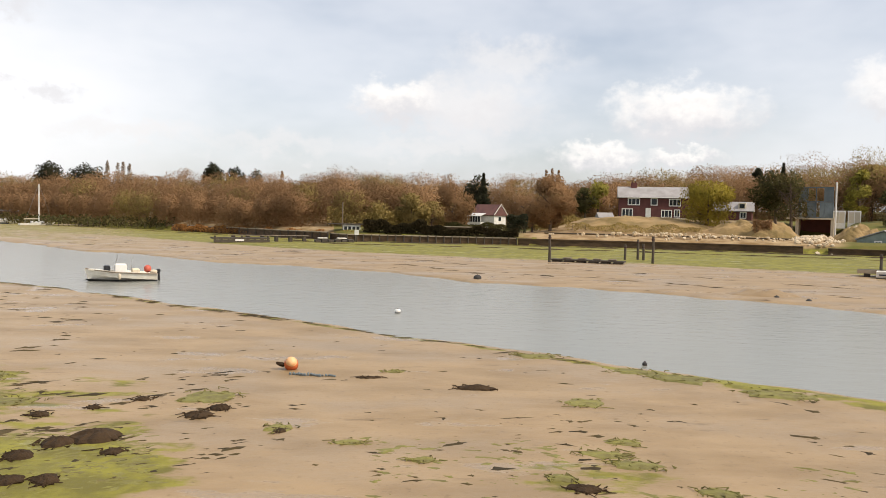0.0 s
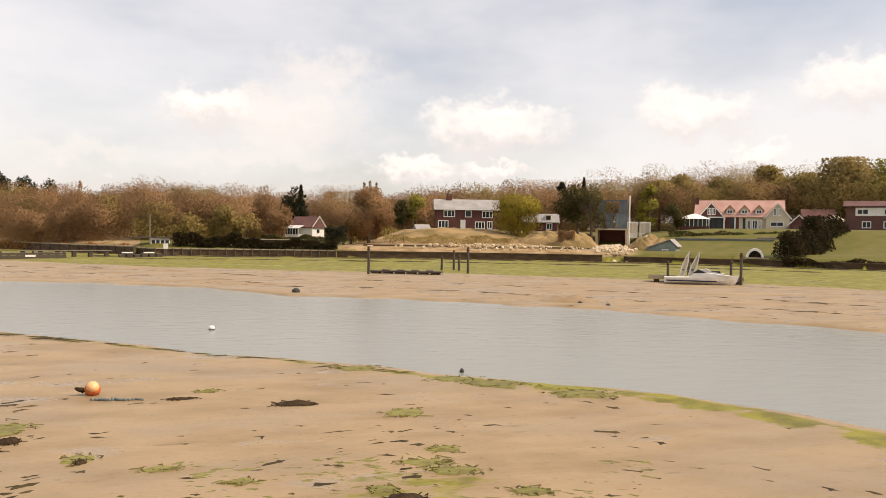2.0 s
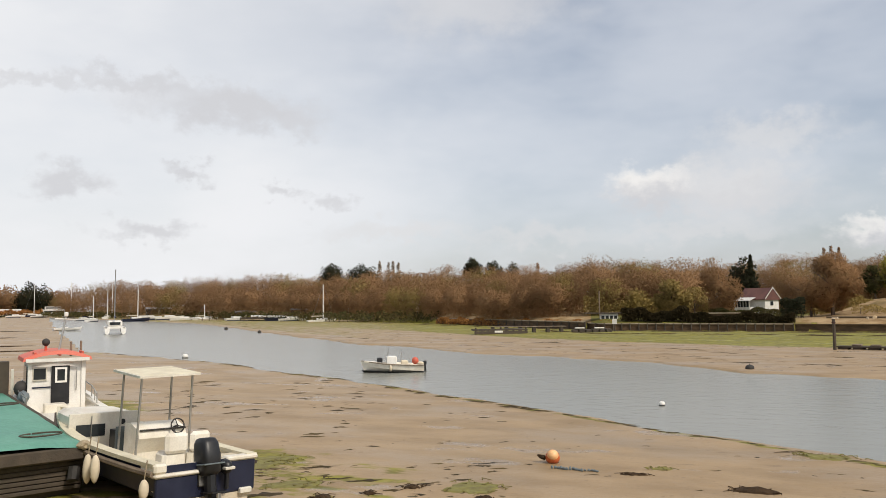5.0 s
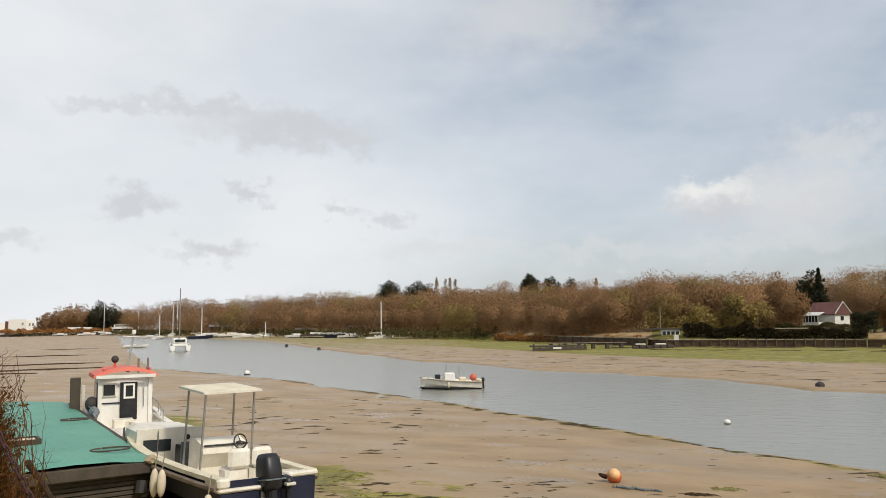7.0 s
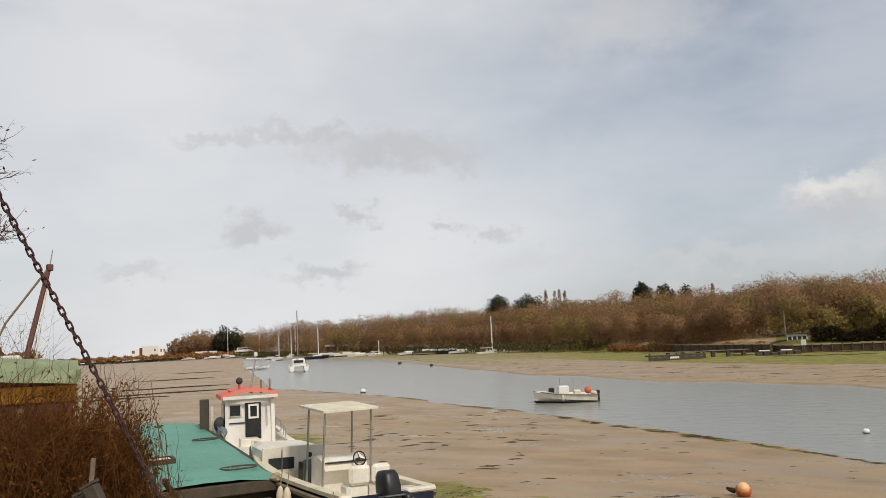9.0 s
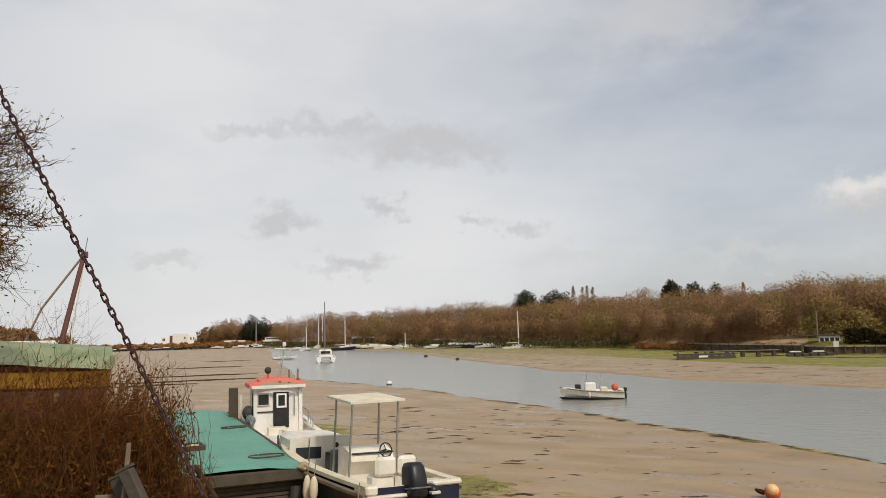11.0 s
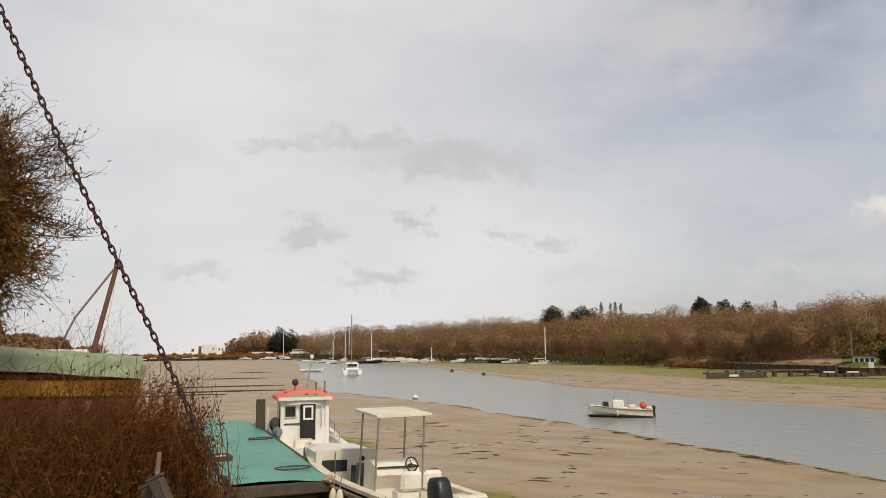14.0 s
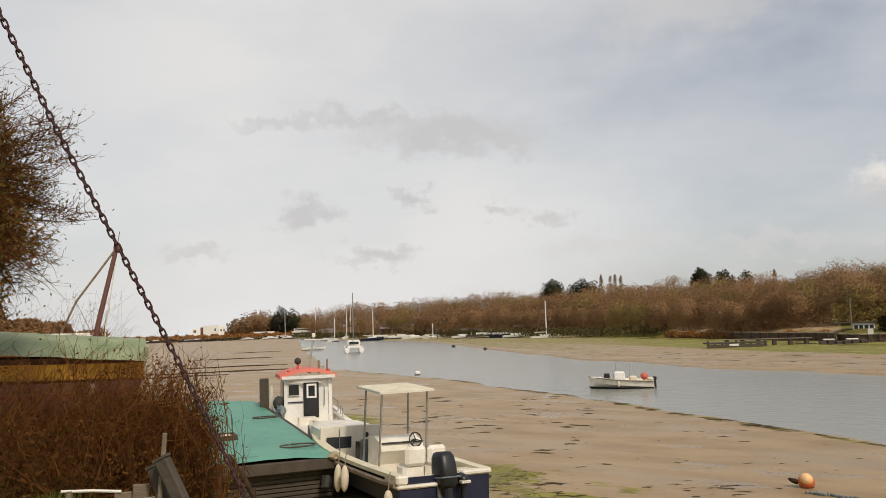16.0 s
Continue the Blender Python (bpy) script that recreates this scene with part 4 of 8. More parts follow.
def building_site():
    t = thing("unfinished_building", "blue-grey framed building under construction over a dark opening", "building", facing(-25.6, 140, 2.4, -4))
    part("base", boxbm(-2.8, -2.35, 0, 5, -1, 2.5), M_CREAM, t)
    part("base", boxbm(2.4, 2.85, 0, 5, -1, 2.5), M_CREAM, t)
    part("back_wall", boxbm(-2.4, 2.4, 4.6, 5.0, -1, 2.5), M_BRICK, t)
    part("slab", boxbm(-4.2, 2.9, -0.4, 5.2, 2.5, 2.75), M_CREAM, t)
    for z in (2.75, 5.3, 7.6):
        part("beam", boxbm(-2.4, 2.7, -0.02, 0.16, z, z + 0.18), M_GREYB, t)
    for k in range(5):
        x = -2.4 + k * 1.23
        part("column", boxbm(x, x + 0.16, -0.05, 0.16, 2.75, 7.7), M_GREYB, t)
    for k in range(4):
        for z0, z1 in ((2.95, 5.28), (5.5, 7.6)):
            if (k, int(z0)) in ((1, 2), (3, 5), (0, 5)):
                part("panel", boxbm(-2.24 + k * 1.23, -1.17 + k * 1.23, 0.05, 0.12, z0, z1), M_GREYB, t)
    part("side_wall", boxbm(-2.4, -2.2, 1.2, 3.0, 2.75, 7.6), M_GREYB, t)
    part("back_panel", boxbm(0.4, 2.5, 4.8, 5.0, 2.75, 5.4), M_GREYB, t)
    for k in range(7):
        part("rail_post", boxbm(-4.1 + k * 0.3, -4.04 + k * 0.3, -0.36, -0.3, 2.75, 3.7), M_METAL, t)
    for az, r, top, m, lb in ((2.35, 138, 8.3, M_WHITE, "white flagpole rising from the shrubs behind the sea wall"), (7.35, 128, 6.0, M_WOOD, "weathered brown pole beside the houseboat"), (-1.0, 176, 12.0, M_WOOD, "bare grey pole among the trees")):
        x, y = polar(az, r)
        q = thing("pole", lb, "pole", pose(x, y, height(x, y)))
        part("shaft", tube([(0, 0, -0.4), (0, 0, top - height(x, y))], 0.13, 7, r_end=0.09), m, q)
        part("cap", ball(bmesh.new(), (0, 0, top - height(x, y)), 0.13, sub=1), m, q)
    p = thing("pole", "tall white pole beside the unfinished building", "pole", facing(-26.85, 139, 3.0, 0))
    part("shaft", tube([(0, 0, -1), (0, 0, 7.9)], 0.13, 8), M_WHITE, p)
    part("cap", boxbm(-0.15, 0.15, -0.15, 0.15, 7.9, 8.0), M_RED, p)
    c0 = thing("container", "white site container standing on the bank", "container", facing(-27.05, 142, 4.3, 0), "site containers")
    part("body", boxbm(-0.95, 0.95, 0, 2.4, -0.8, 2.1, bevel=0.03), M_WHITE, c0)
    part("door", boxbm(-0.8, -0.05, -0.05, -0.002, 0.1, 1.9), M_CREAM, c0)
    part("door", boxbm(0.05, 0.8, -0.05, -0.002, 0.1, 1.9), M_CREAM, c0)
    copy_thing(c0, facing(-27.95, 142, 4.3, 0))
    s = thing("shed", "grey-green boarded boat shed on the sea wall", "shed", facing(-29.1, 116, 0.9, -12))
    bm = prism(bmesh.new(), [(-2.0, -0.6), (2.0, -0.6), (2.0, 1.6), (1.2, 2.4), (-2.0, 1.3)], 0, 3)
    part("wall", bm, M_SHED, s)
    part("roof", prism(bmesh.new(), [(-2.2, 1.25), (1.2, 2.5), (2.3, 1.5), (2.3, 1.62), (1.2, 2.64), (-2.2, 1.4)], -0.2, 3.2), M_SLATE, s)
    window(s, 0.1, 1.0, 0.5, 1.2)
    for k in range(13):
        x = -1.95 + k * 0.3
        part("board", boxbm(x, x + 0.27, -0.03, -0.002, -0.5, 1.15), M_SHED, s)


def rock(bm, rng, c, r):
    g = bmesh.ops.create_icosphere(bm, subdivisions=1, radius=r)
    s = rng.uniform(0.6, 1.3, 3)
    for v in g["verts"]:
        v.co = Vector([v.co[i] * s[i] * rng.uniform(0.75, 1.15) + c[i] for i in range(3)])


def mound(name, label, az, r, w, d, h, material, seed, sub=40):
    """A lumpy heap of soil on the ground."""
    x0, y0 = polar(az, r)
    V, n = [], sub
    ca, sa = math.cos(radians(az)), math.sin(radians(az))
    for i in range(n + 1):
        for j in range(n + 1):
            u, v = 2 * i / n - 1, 2 * j / n - 1
            x, y = x0 + u * w / 2 * ca - v * d / 2 * sa, y0 + u * w / 2 * sa + v * d / 2 * ca
            k = max(0.0, 1 - (u * u + v * v)) ** 0.8
            up = h * k * (0.75 + 0.45 * noise.noise(Vector((u * 2.2, v * 2.2, seed))) + 0.18 * noise.noise(Vector((u * 7, v * 7, seed))))
            V.append((x, y, height(x, y) - 0.12 + up))
    F = [(i * (n + 1) + j, (i + 1) * (n + 1) + j, (i + 1) * (n + 1) + j + 1, i * (n + 1) + j + 1) for i in range(n) for j in range(n)]
    ob = new(name, quick_mesh(name, V, F, material, True))
    return tagged(ob, label, "heap", kind="stuff")


def rubble(name, label, az, r, w, d, h, n, size, material, seed):
    rng = np.random.default_rng(seed)
    bm = bmesh.new()
    x0, y0 = polar(az, r)
    ca, sa = math.cos(radians(az)), math.sin(radians(az))
    for _ in range(n):
        u, v = rng.normal(0, 0.42, 2)
        x, y = x0 + u * w / 2 * ca - v * d / 2 * sa, y0 + u * w / 2 * sa + v * d / 2 * ca
        z = height(x, y) + h * max(0, 1 - u * u - v * v) * rng.uniform(0.3, 1)
        rock(bm, rng, (x, y, z), size * rng.uniform(0.5, 1.4))
    me = bpy.data.meshes.new(name)
    bm.to_mesh(me)
    bm.free()
    me.materials.append(material)
    return tagged(new(name, me), label, "rubble", kind="stuff")


red_house()
white_house()
pink_house()
building_site()
M_SOIL = mat("tan_spoil", (0.36, 0.235, 0.10), (0.20, 0.135, 0.045), 0.95, scale=0.35, grain=3, bump=0.6, bump_d=0.2)
mound("soil_heap", "long grassy tan heap of dug soil", -14.2, 131, 22, 14, 1.9, M_SOIL, 1.0)
mound("soil_heap", "tan spoil heap beside the slipway", -23.0, 126, 8, 8, 2.4, M_SOIL, 2.0)
mound("soil_heap", "brown spoil heap under the dark pine", -20.9, 128, 9, 8, 2.0, M_SOIL, 3.0)
mound("soil_heap", "steep tan bank beside the pale slipway", -28.2, 121, 7, 7, 2.6, M_SOIL, 4.0)
rubble("pale_rubble", "pale limestone rubble spilling down the slipway", -25.7, 119, 6.0, 18, 0.5, 420, 0.32, M_STONE, 8)
rubble("pale_rubble", "heap of pale broken stone behind the shed", -28.0, 124, 5, 4, 1.5, 160, 0.4, M_STONE, 9)
rubble("bricks", "scattered bricks and stones along the sea wall", -17.0, 114, 34, 5, 0.6, 160, 0.22, M_STONE, 10)

# ---------------------------------------------------------------- sea walls, terraces, jetties


def wall_run(name, label, az0, az1, material, h0, h1, thick=0.5, off=0.0, posts=True, cap=None):
    """A low wall along the sea-wall line from az0 to az1."""
    n = int(abs(az1 - az0) / 0.6) + 1
    bm, pm, cm = bmesh.new(), bmesh.new(), bmesh.new()
    prev = None
    for k in range(n + 1):
        a = az0 + (az1 - az0) * k / n
        r = float(line(SEA_WALL, a)) + off
        p = [(*polar(a, r), h0), (*polar(a, r + thick), h0), (*polar(a, r + thick), h1), (*polar(a, r), h1)]
        cur = [bm.verts.new(c) for c in p]
        q = [(*polar(a, r - 0.12), h1 + 0.003), (*polar(a, r + thick + 0.1), h1 + 0.003), (*polar(a, r + thick + 0.1), h1 + 0.14), (*polar(a, r - 0.12), h1 + 0.14)]
        cur2 = [cm.verts.new(c) for c in q]
        if prev:
            for i in range(4):
                bm.faces.new((prev[0][i], prev[0][(i + 1) % 4], cur[(i + 1) % 4], cur[i]))
                cm.faces.new((prev[1][i], prev[1][(i + 1) % 4], cur2[(i + 1) % 4], cur2[i]))
        prev = (cur, cur2)
        x, y = polar(a, r - 0.1)
        tube([(x, y, h0 - 0.2), (x, y, h1 + 0.12)], 0.11, 6, pm)
    for b in (bm, cm):
        bmesh.ops.recalc_face_normals(b, faces=b.faces)
    ob = thing(name, label, "sea wall", kind="structure")
    part("facing", bm, material, ob)
    part("posts", pm, M_DARKWOOD, ob) if posts else pm.free()
    part("capping", cm, cap or material, ob)
    return ob


M_CAP = mat("pale_coping", (0.42, 0.34, 0.24), (0.30, 0.23, 0.15), 0.9, scale=0.6, grain=5)
wall_run("sea_wall", "dark timber-faced sea wall with pale coping", 8.2, -5.5, M_WALL, -0.2, 1.15, off=0.0, cap=M_CAP)
wall_run("old_quay", "low weed-hung old quay with a pale worn top", 19.2, 8.4, M_WALL, -0.2, 1.35, thick=1.2, off=-2.0, cap=M_CAP)
wall_run("sea_wall", "dark mossy sea wall below the building site", -5.6, -25.0, M_WALL, -0.2, 1.1, off=0.3, posts=False)
wall_run("sea_wall", "low dark sea wall below the lawns", -26.5, -52.0, M_WALL, -0.2, 0.95, off=0.6, posts=False)
wall_run("terrace_wall", "pale bare-earth terrace edge behind the sea wall", -7.5, -24.5, M_SOIL, 0.8, 1.9, off=9.0, posts=False, cap=M_DARKWOOD)
wall_run("garden_wall", "low brick garden wall in front of the cottage hedge", 2.0, -3.2, M_WALL, 0.9, 2.45, off=12.0, posts=False, cap=M_CAP)
wall_run("garden_wall", "grey retaining wall below the villa", -30.0, -36.5, M_SHED, 1.2, 3.6, off=22.0, posts=False, cap=M_SLATE)
wall_run("garden_wall", "stone steps and path edge up the villa lawn", -35.5, -39.0, M_CAP, 1.2, 3.9, off=23.5, posts=False, cap=M_STONE)


def jetty():
    j = thing("jetty", "dark timber landing stage standing on the mud", "jetty", facing(14.6, 104, 0.1, 14))
    part("deck", boxbm(-3.6, 3.6, -1.0, 1.0, 0.55, 0.75), M_DARKWOOD, j)
    for k in range(9):
        part("pile", tube([(-3.4 + k * 0.85, -0.85, -0.6), (-3.4 + k * 0.85, -0.85, 0.62 + 0.35 * (k % 4 == 0))], 0.13, 7), M_DARKWOOD, j)
    part("fender_beam", boxbm(-3.6, 3.6, -1.1, -0.98, 0.1, 0.5), M_DARKWOOD, j)
    part("board", boxbm(-0.9, 0.2, -1.15, -1.101, 0.3, 0.55), M_WHITE, j)
    w = thing("walkway", "long pale plank walkway on dark trestles", "jetty", facing(12.6, 107.5, 0.1, 10))
    for k in range(36):
        part("plank", boxbm(-5.4 + k * 0.3, -5.13 + k * 0.3, -0.6, 0.6, 0.9, 0.98), M_WOOD, w)
    for k in range(6):
        part("trestle", boxbm(-4.9 + k * 1.9, -4.5 + k * 1.9, -0.5, 0.5, -0.5, 0.88), M_DARKWOOD, w)
    r = thing("raft", "cluster of dark floats with pale covers by the walkway", "raft", facing(7.9, 107, 0.15, 8))
    for k in range(6):
        part("float", boxbm(-2.7 + k * 0.9, -1.95 + k * 0.9, -0.7, 0.8, -0.1, 0.45 + 0.1 * (k % 2), bevel=0.06), M_DARKWOOD, r)
    for x in (-1.7, 0.9):
        part("cover", boxbm(x - 0.6, x + 0.7, -0.5, 0.4, 0.57, 0.75, bevel=0.06), M_GELCOAT, r)
    p = thing("marker_post", "white-topped post at the end of the walkway", "post", facing(6.3, 108, 0, 0))
    part("shaft", tube([(0, 0, -0.5), (0, 0, 2.0)], 0.1, 7), M_DARKWOOD, p)
    part("sign", boxbm(-0.3, 0.3, -0.14, -0.1, 1.3, 2.0), M_WHITE, p)
    h = thing("houseboat", "small white houseboat cabin with dark windows behind the sea wall", "houseboat", facing(6.75, 119, 0.85, 5))
    part("hull", boxbm(-2.6, 2.9, -1.0, 1.0, -0.6, 0.5, bevel=0.15), M_DARKWOOD, h)
    part("cabin", boxbm(-1.2, 1.4, -0.85, 0.85, 0.5, 1.75, bevel=0.04), M_WHITE, h)
    for k in range(4):
        part("window", boxbm(-1.05 + k * 0.62, -0.6 + k * 0.62, -0.88, -0.852, 0.95, 1.45), M_GLASS, h)
    part("roof", boxbm(-3.4, 2.2, -1.1, 1.0, 1.76, 1.9), M_DARKWOOD, h)
    part("mast", tube([(2.2, 0, 0.4), (2.2, 0, 2.6)], 0.05, 6), M_WOOD, h)
    part("bow_cover", prism(bmesh.new(), [(1.6, 0.5), (2.9, 0.5), (2.7, 1.0)], -0.6, 0.6), M_GELCOAT, h)


jetty()


def pontoon_stage():
    for az, r, hh, tilt in ((-7.92, 70.3, 2.65, 0), (-15.25, 72.5, 2.65, 0), (-13.3, 78, 1.7, 1), (-14.2, 79, 2.2, 0), (-14.6, 78, 1.8, -1)):
        p = thing("mooring_post", "dark weathered timber mooring post in the mud", "post", facing(az, r, 0, 0) @ pose(0, 0, 0, 0, tilt, 0), "mooring posts")
        part("shaft", tube([(0, 0, -0.8), (0.02, 0, hh * 0.5), (0, 0, hh)], 0.13, 8, r_end=0.11), M_DARKWOOD, p)
        part("collar", tube([(0, 0, hh - 0.35), (0, 0, hh - 0.25)], 0.16, 8), M_RUST, p)
    d = thing("pontoon", "low dark pontoon grounded on the algae", "pontoon", facing(-10.7, 71, 0.1, -10))
    part("deck", boxbm(-3.3, 3.3, -0.6, 0.6, 0.22, 0.34), M_DARKWOOD, d)
    for k in range(6):
        part("float", boxbm(-3.2 + k * 1.1, -2.4 + k * 1.1, -0.55, 0.55, -0.15, 0.21, bevel=0.05), M_DARKWOOD, d)
    for k in range(4):
        part("bundle", boxbm(-2.2 + k * 1.35, -1.5 + k * 1.35, -0.3, 0.3, 0.345, 0.48, bevel=0.04), M_WOOD, d)


def hull(length, beam, depth, sheer, n=14, transom=0.86, rise=0.5, flare=0.86, deck=None, thick=0.05, fine=2.2):
    """A boat's hull with its stern at x = 0 and its bow at x = length: open on top, with inner skin and gunwale."""
    bm = bmesh.new()
    outer, inner = [], []
    for i in range(n + 1):
        t = i / n
        half = beam / 2 * (transom + (1 - transom) * min(1, t / 0.35)) * max(0.02, 1 - max(0, (t - 0.38) / 0.62) ** fine)
        top = depth + sheer * t ** 1.7
        zk = rise * max(0, t - 0.62) ** 2 * 4 * depth
        zk = min(zk, top - 0.15)
        zc = zk + (top - zk) * (0.32 + 0.25 * t)
        def ring(h, tp, k0, c0):
            return [(h, tp), (h * flare, c0), (h * 0.5, k0 + (c0 - k0) * 0.45), (0, k0), (-h * 0.5, k0 + (c0 - k0) * 0.45), (-h * flare, c0), (-h, tp)]
        x = length * t
        lean = 0.14 * length * max(0, t - 0.8) * 2
        outer.append([bm.verts.new((x + (lean * (z - zk) / max(top - zk, 0.1) if t > 0.8 else 0), y, z)) for y, z in ring(half, top, zk, zc)])
        hi = max(half - thick * 2, 0.006)
        fl = deck if deck is not None else zc * 0.6
        fl = min(max(fl, zk + 0.05), top - 0.06)
        kf = 0.74
        pts = [(hi, top), (hi * kf, fl + 0.03), (hi * 0.4, fl), (0, fl), (-hi * 0.4, fl), (-hi * kf, fl + 0.03), (-hi, top)]
        inner.append([bm.verts.new((min(x, length - 0.12) + (0.06 if i == 0 else 0) + (lean * 0.9 if t > 0.8 else 0), y, z)) for y, z in pts])
    for rings, flip in ((outer, False), (inner, True)):
        for a, b in zip(rings, rings[1:]):
            for j in range(6):
                f = (a[j], b[j], b[j + 1], a[j + 1])
                bm.faces.new(f[::-1] if flip else f)
    for j in (0, 6):
        for i in range(n):
            bm.faces.new((outer[i][j], outer[i + 1][j], inner[i + 1][j], inner[i][j]))
    bm.faces.new(outer[0])
    bm.faces.new(inner[0])
    bm.faces.new((outer[0][0], inner[0][0], inner[0][6], outer[0][6]))
    bm.faces.new((outer[-1][0], inner[-1][0], inner[-1][6], outer[-1][6]))
    bmesh.ops.recalc_face_normals(bm, faces=bm.faces)
    return bm


def boat_dock():
    for az, r, hh in ((-29.6, 67, 1.9), (-31.0, 70, 2.6), (-33.8, 68.5, 2.1), (-34.45, 66, 2.75)):
        p = thing("mooring_post", "dark timber pile of the boat dock", "post", facing(az, r, 0, 0), "dock piles")
        part("shaft", tube([(0, 0, -0.8), (0, 0, hh)], 0.12, 8, r_end=0.1), M_DARKWOOD, p)
        part("collar", tube([(0, 0, hh - 0.3), (0, 0, hh - 0.2)], 0.15, 8), M_RUST, p)
    for az, w in ((-29.2, 1.1), (-34.0, 0.75)):
        d = thing("dock_float", "dark floating dock section on the mud", "pontoon", facing(az, 67.5, 0.08, 0), "dock floats")
        part("deck", boxbm(-w, w, -0.9, 0.9, 0.45, 0.6), M_DARKWOOD, d)
        for k in (-0.6, 0.2):
            part("float", boxbm(k * w, k * w + 0.4 * w, -0.8, 0.8, -0.1, 0.449, bevel=0.05), M_DARKWOOD, d)
        part("edge_board", boxbm(-w, w, -0.95, -0.901, 0.35, 0.62), M_CAP, d)
    s = thing("speedboat", "white speedboat with a dark stripe grounded at the dock", "motorboat", facing(-31.9, 65.5, 0.05, 0))
    h = part("hull", hull(5.4, 1.9, 0.62, 0.25), M_WHITE, s)
    h.matrix_basis = pose(-2.9, 0, 0.02)
    part("deck", prism(bmesh.new(), [(-1.0, 0.66), (2.3, 0.84), (0.3, 1.05), (-0.6, 1.0)], -0.6, 0.6), M_WHITE, s)
    part("stripe", boxbm(-2.7, 1.1, -0.958, -0.925, 0.36, 0.46), M_NAVY, s)
    part("windscreen", prism(bmesh.new(), [(-0.7, 1.0), (0.4, 1.02), (-0.3, 1.3)], -0.5, 0.5), M_GLASS, s)
    c = thing("upended_dinghy", "small white twin-hulled dinghy propped upright on the dock", "dinghy", facing(-31.05, 69, 0.6, 10))
    for x, t in ((-0.35, 8), (0.35, 16)):
        b = part("hull", hull(2.1, 0.5, 0.3, 0.08, n=8), M_GELCOAT, c)
        b.matrix_basis = pose(x - 0.35, 0, 0.0, 0, -78 + t * 0.5, 0) @ pose(0, 0, 0, 90, 0, 0)
    part("crossbeam", boxbm(-0.7, 0.5, -0.1, 0.1, 0.5, 0.62), M_GREYB, c)
    j = thing("jet_ski", "white covered jet ski on the dock", "jet ski", facing(-32.45, 69, 0.55, 0))
    part("body", prism(bmesh.new(), [(-1.1, 0.1), (0.9, 0.05), (1.15, 0.35), (0.1, 0.5), (-0.3, 0.75), (-1.0, 0.6)], -0.35, 0.35), M_WHITE, j)
    part("seat", boxbm(0.0, 0.8, -0.18, 0.18, 0.4, 0.56, bevel=0.05), M_BLACK, j)
    t = thing("dome_shelter", "white half-round hooped shelter on the sea wall", "shelter", facing(-35.3, 108.5, 1.3, 0))
    bm = bmesh.new()
    pts = [(1.1 * math.cos(a), 1.25 * math.sin(a)) for a in np.linspace(0, math.pi, 13)]
    prism(bm, pts + [(0.8 * math.cos(a), 0.95 * math.sin(a)) for a in np.linspace(math.pi, 0, 13)], -0.8, 1.0)
    part("cover", bm, M_WHITE, t)
    # dark sheet set inside the hoop for the shade of its opening
    part("back", prism(bmesh.new(), [(0.79 * math.cos(a), 0.94 * math.sin(a)) for a in np.linspace(0, math.pi, 11)], 0.5, 0.6), M_DARKWOOD, t)
    part("step", boxbm(-1.2, 1.7, -1.2, -0.81, -0.1, 0.1), M_CAP, t)


pontoon_stage()
boat_dock()
# ---------------------------------------------------------------- single trees, hedges and shrubs
RT = np.random.default_rng(21)


def at(az, r):
    return polar(az, r)


def hedge(name, label, az0, az1, r0, r1, w, h, material, n=1600, size=0.22, category="hedge"):
    """A clipped or rough hedge between two places, its leaves packed in a box-like body round a few stems."""
    x0, y0 = polar(az0, r0)
    x1, y1 = polar(az1, r1)
    zb = min(height(x0, y0), height(x1, y1))
    ob = thing(name, label, category, pose(0, 0, zb))
    t = RT.uniform(0, 1, n)
    u = RT.uniform(-1, 1, n)
    v = RT.uniform(0, 1, n) ** 0.6
    d = math.hypot(x1 - x0, y1 - y0)
    nx, ny = -(y1 - y0) / d, (x1 - x0) / d
    top = h * (0.85 + 0.2 * np.sin(t * d * 0.9) + 0.1 * np.sin(t * d * 2.3 + 1))
    k = u * w / 2 * np.sqrt(np.clip(1.1 - v, 0.1, 1))
    p = np.stack([x0 + (x1 - x0) * t + nx * k, y0 + (y1 - y0) * t + ny * k, v * top], 1)
    q, f = leaf_quads(RT, p, size)
    tagged(child("foliage", quick_mesh("foliage", q, f, material), ob), kind="stuff")
    bm = bmesh.new()
    for k in range(max(3, int(d / 2))):
        a = (k + 0.5) / max(3, int(d / 2))
        x, y = x0 + (x1 - x0) * a, y0 + (y1 - y0) * a
        tube([(x, y, -0.4), (x + 0.1, y, h * 0.7)], 0.07, 5, bm, 0.03)
    tagged(part("stem", bm, M_BARK, ob), kind="stuff")
    return ob


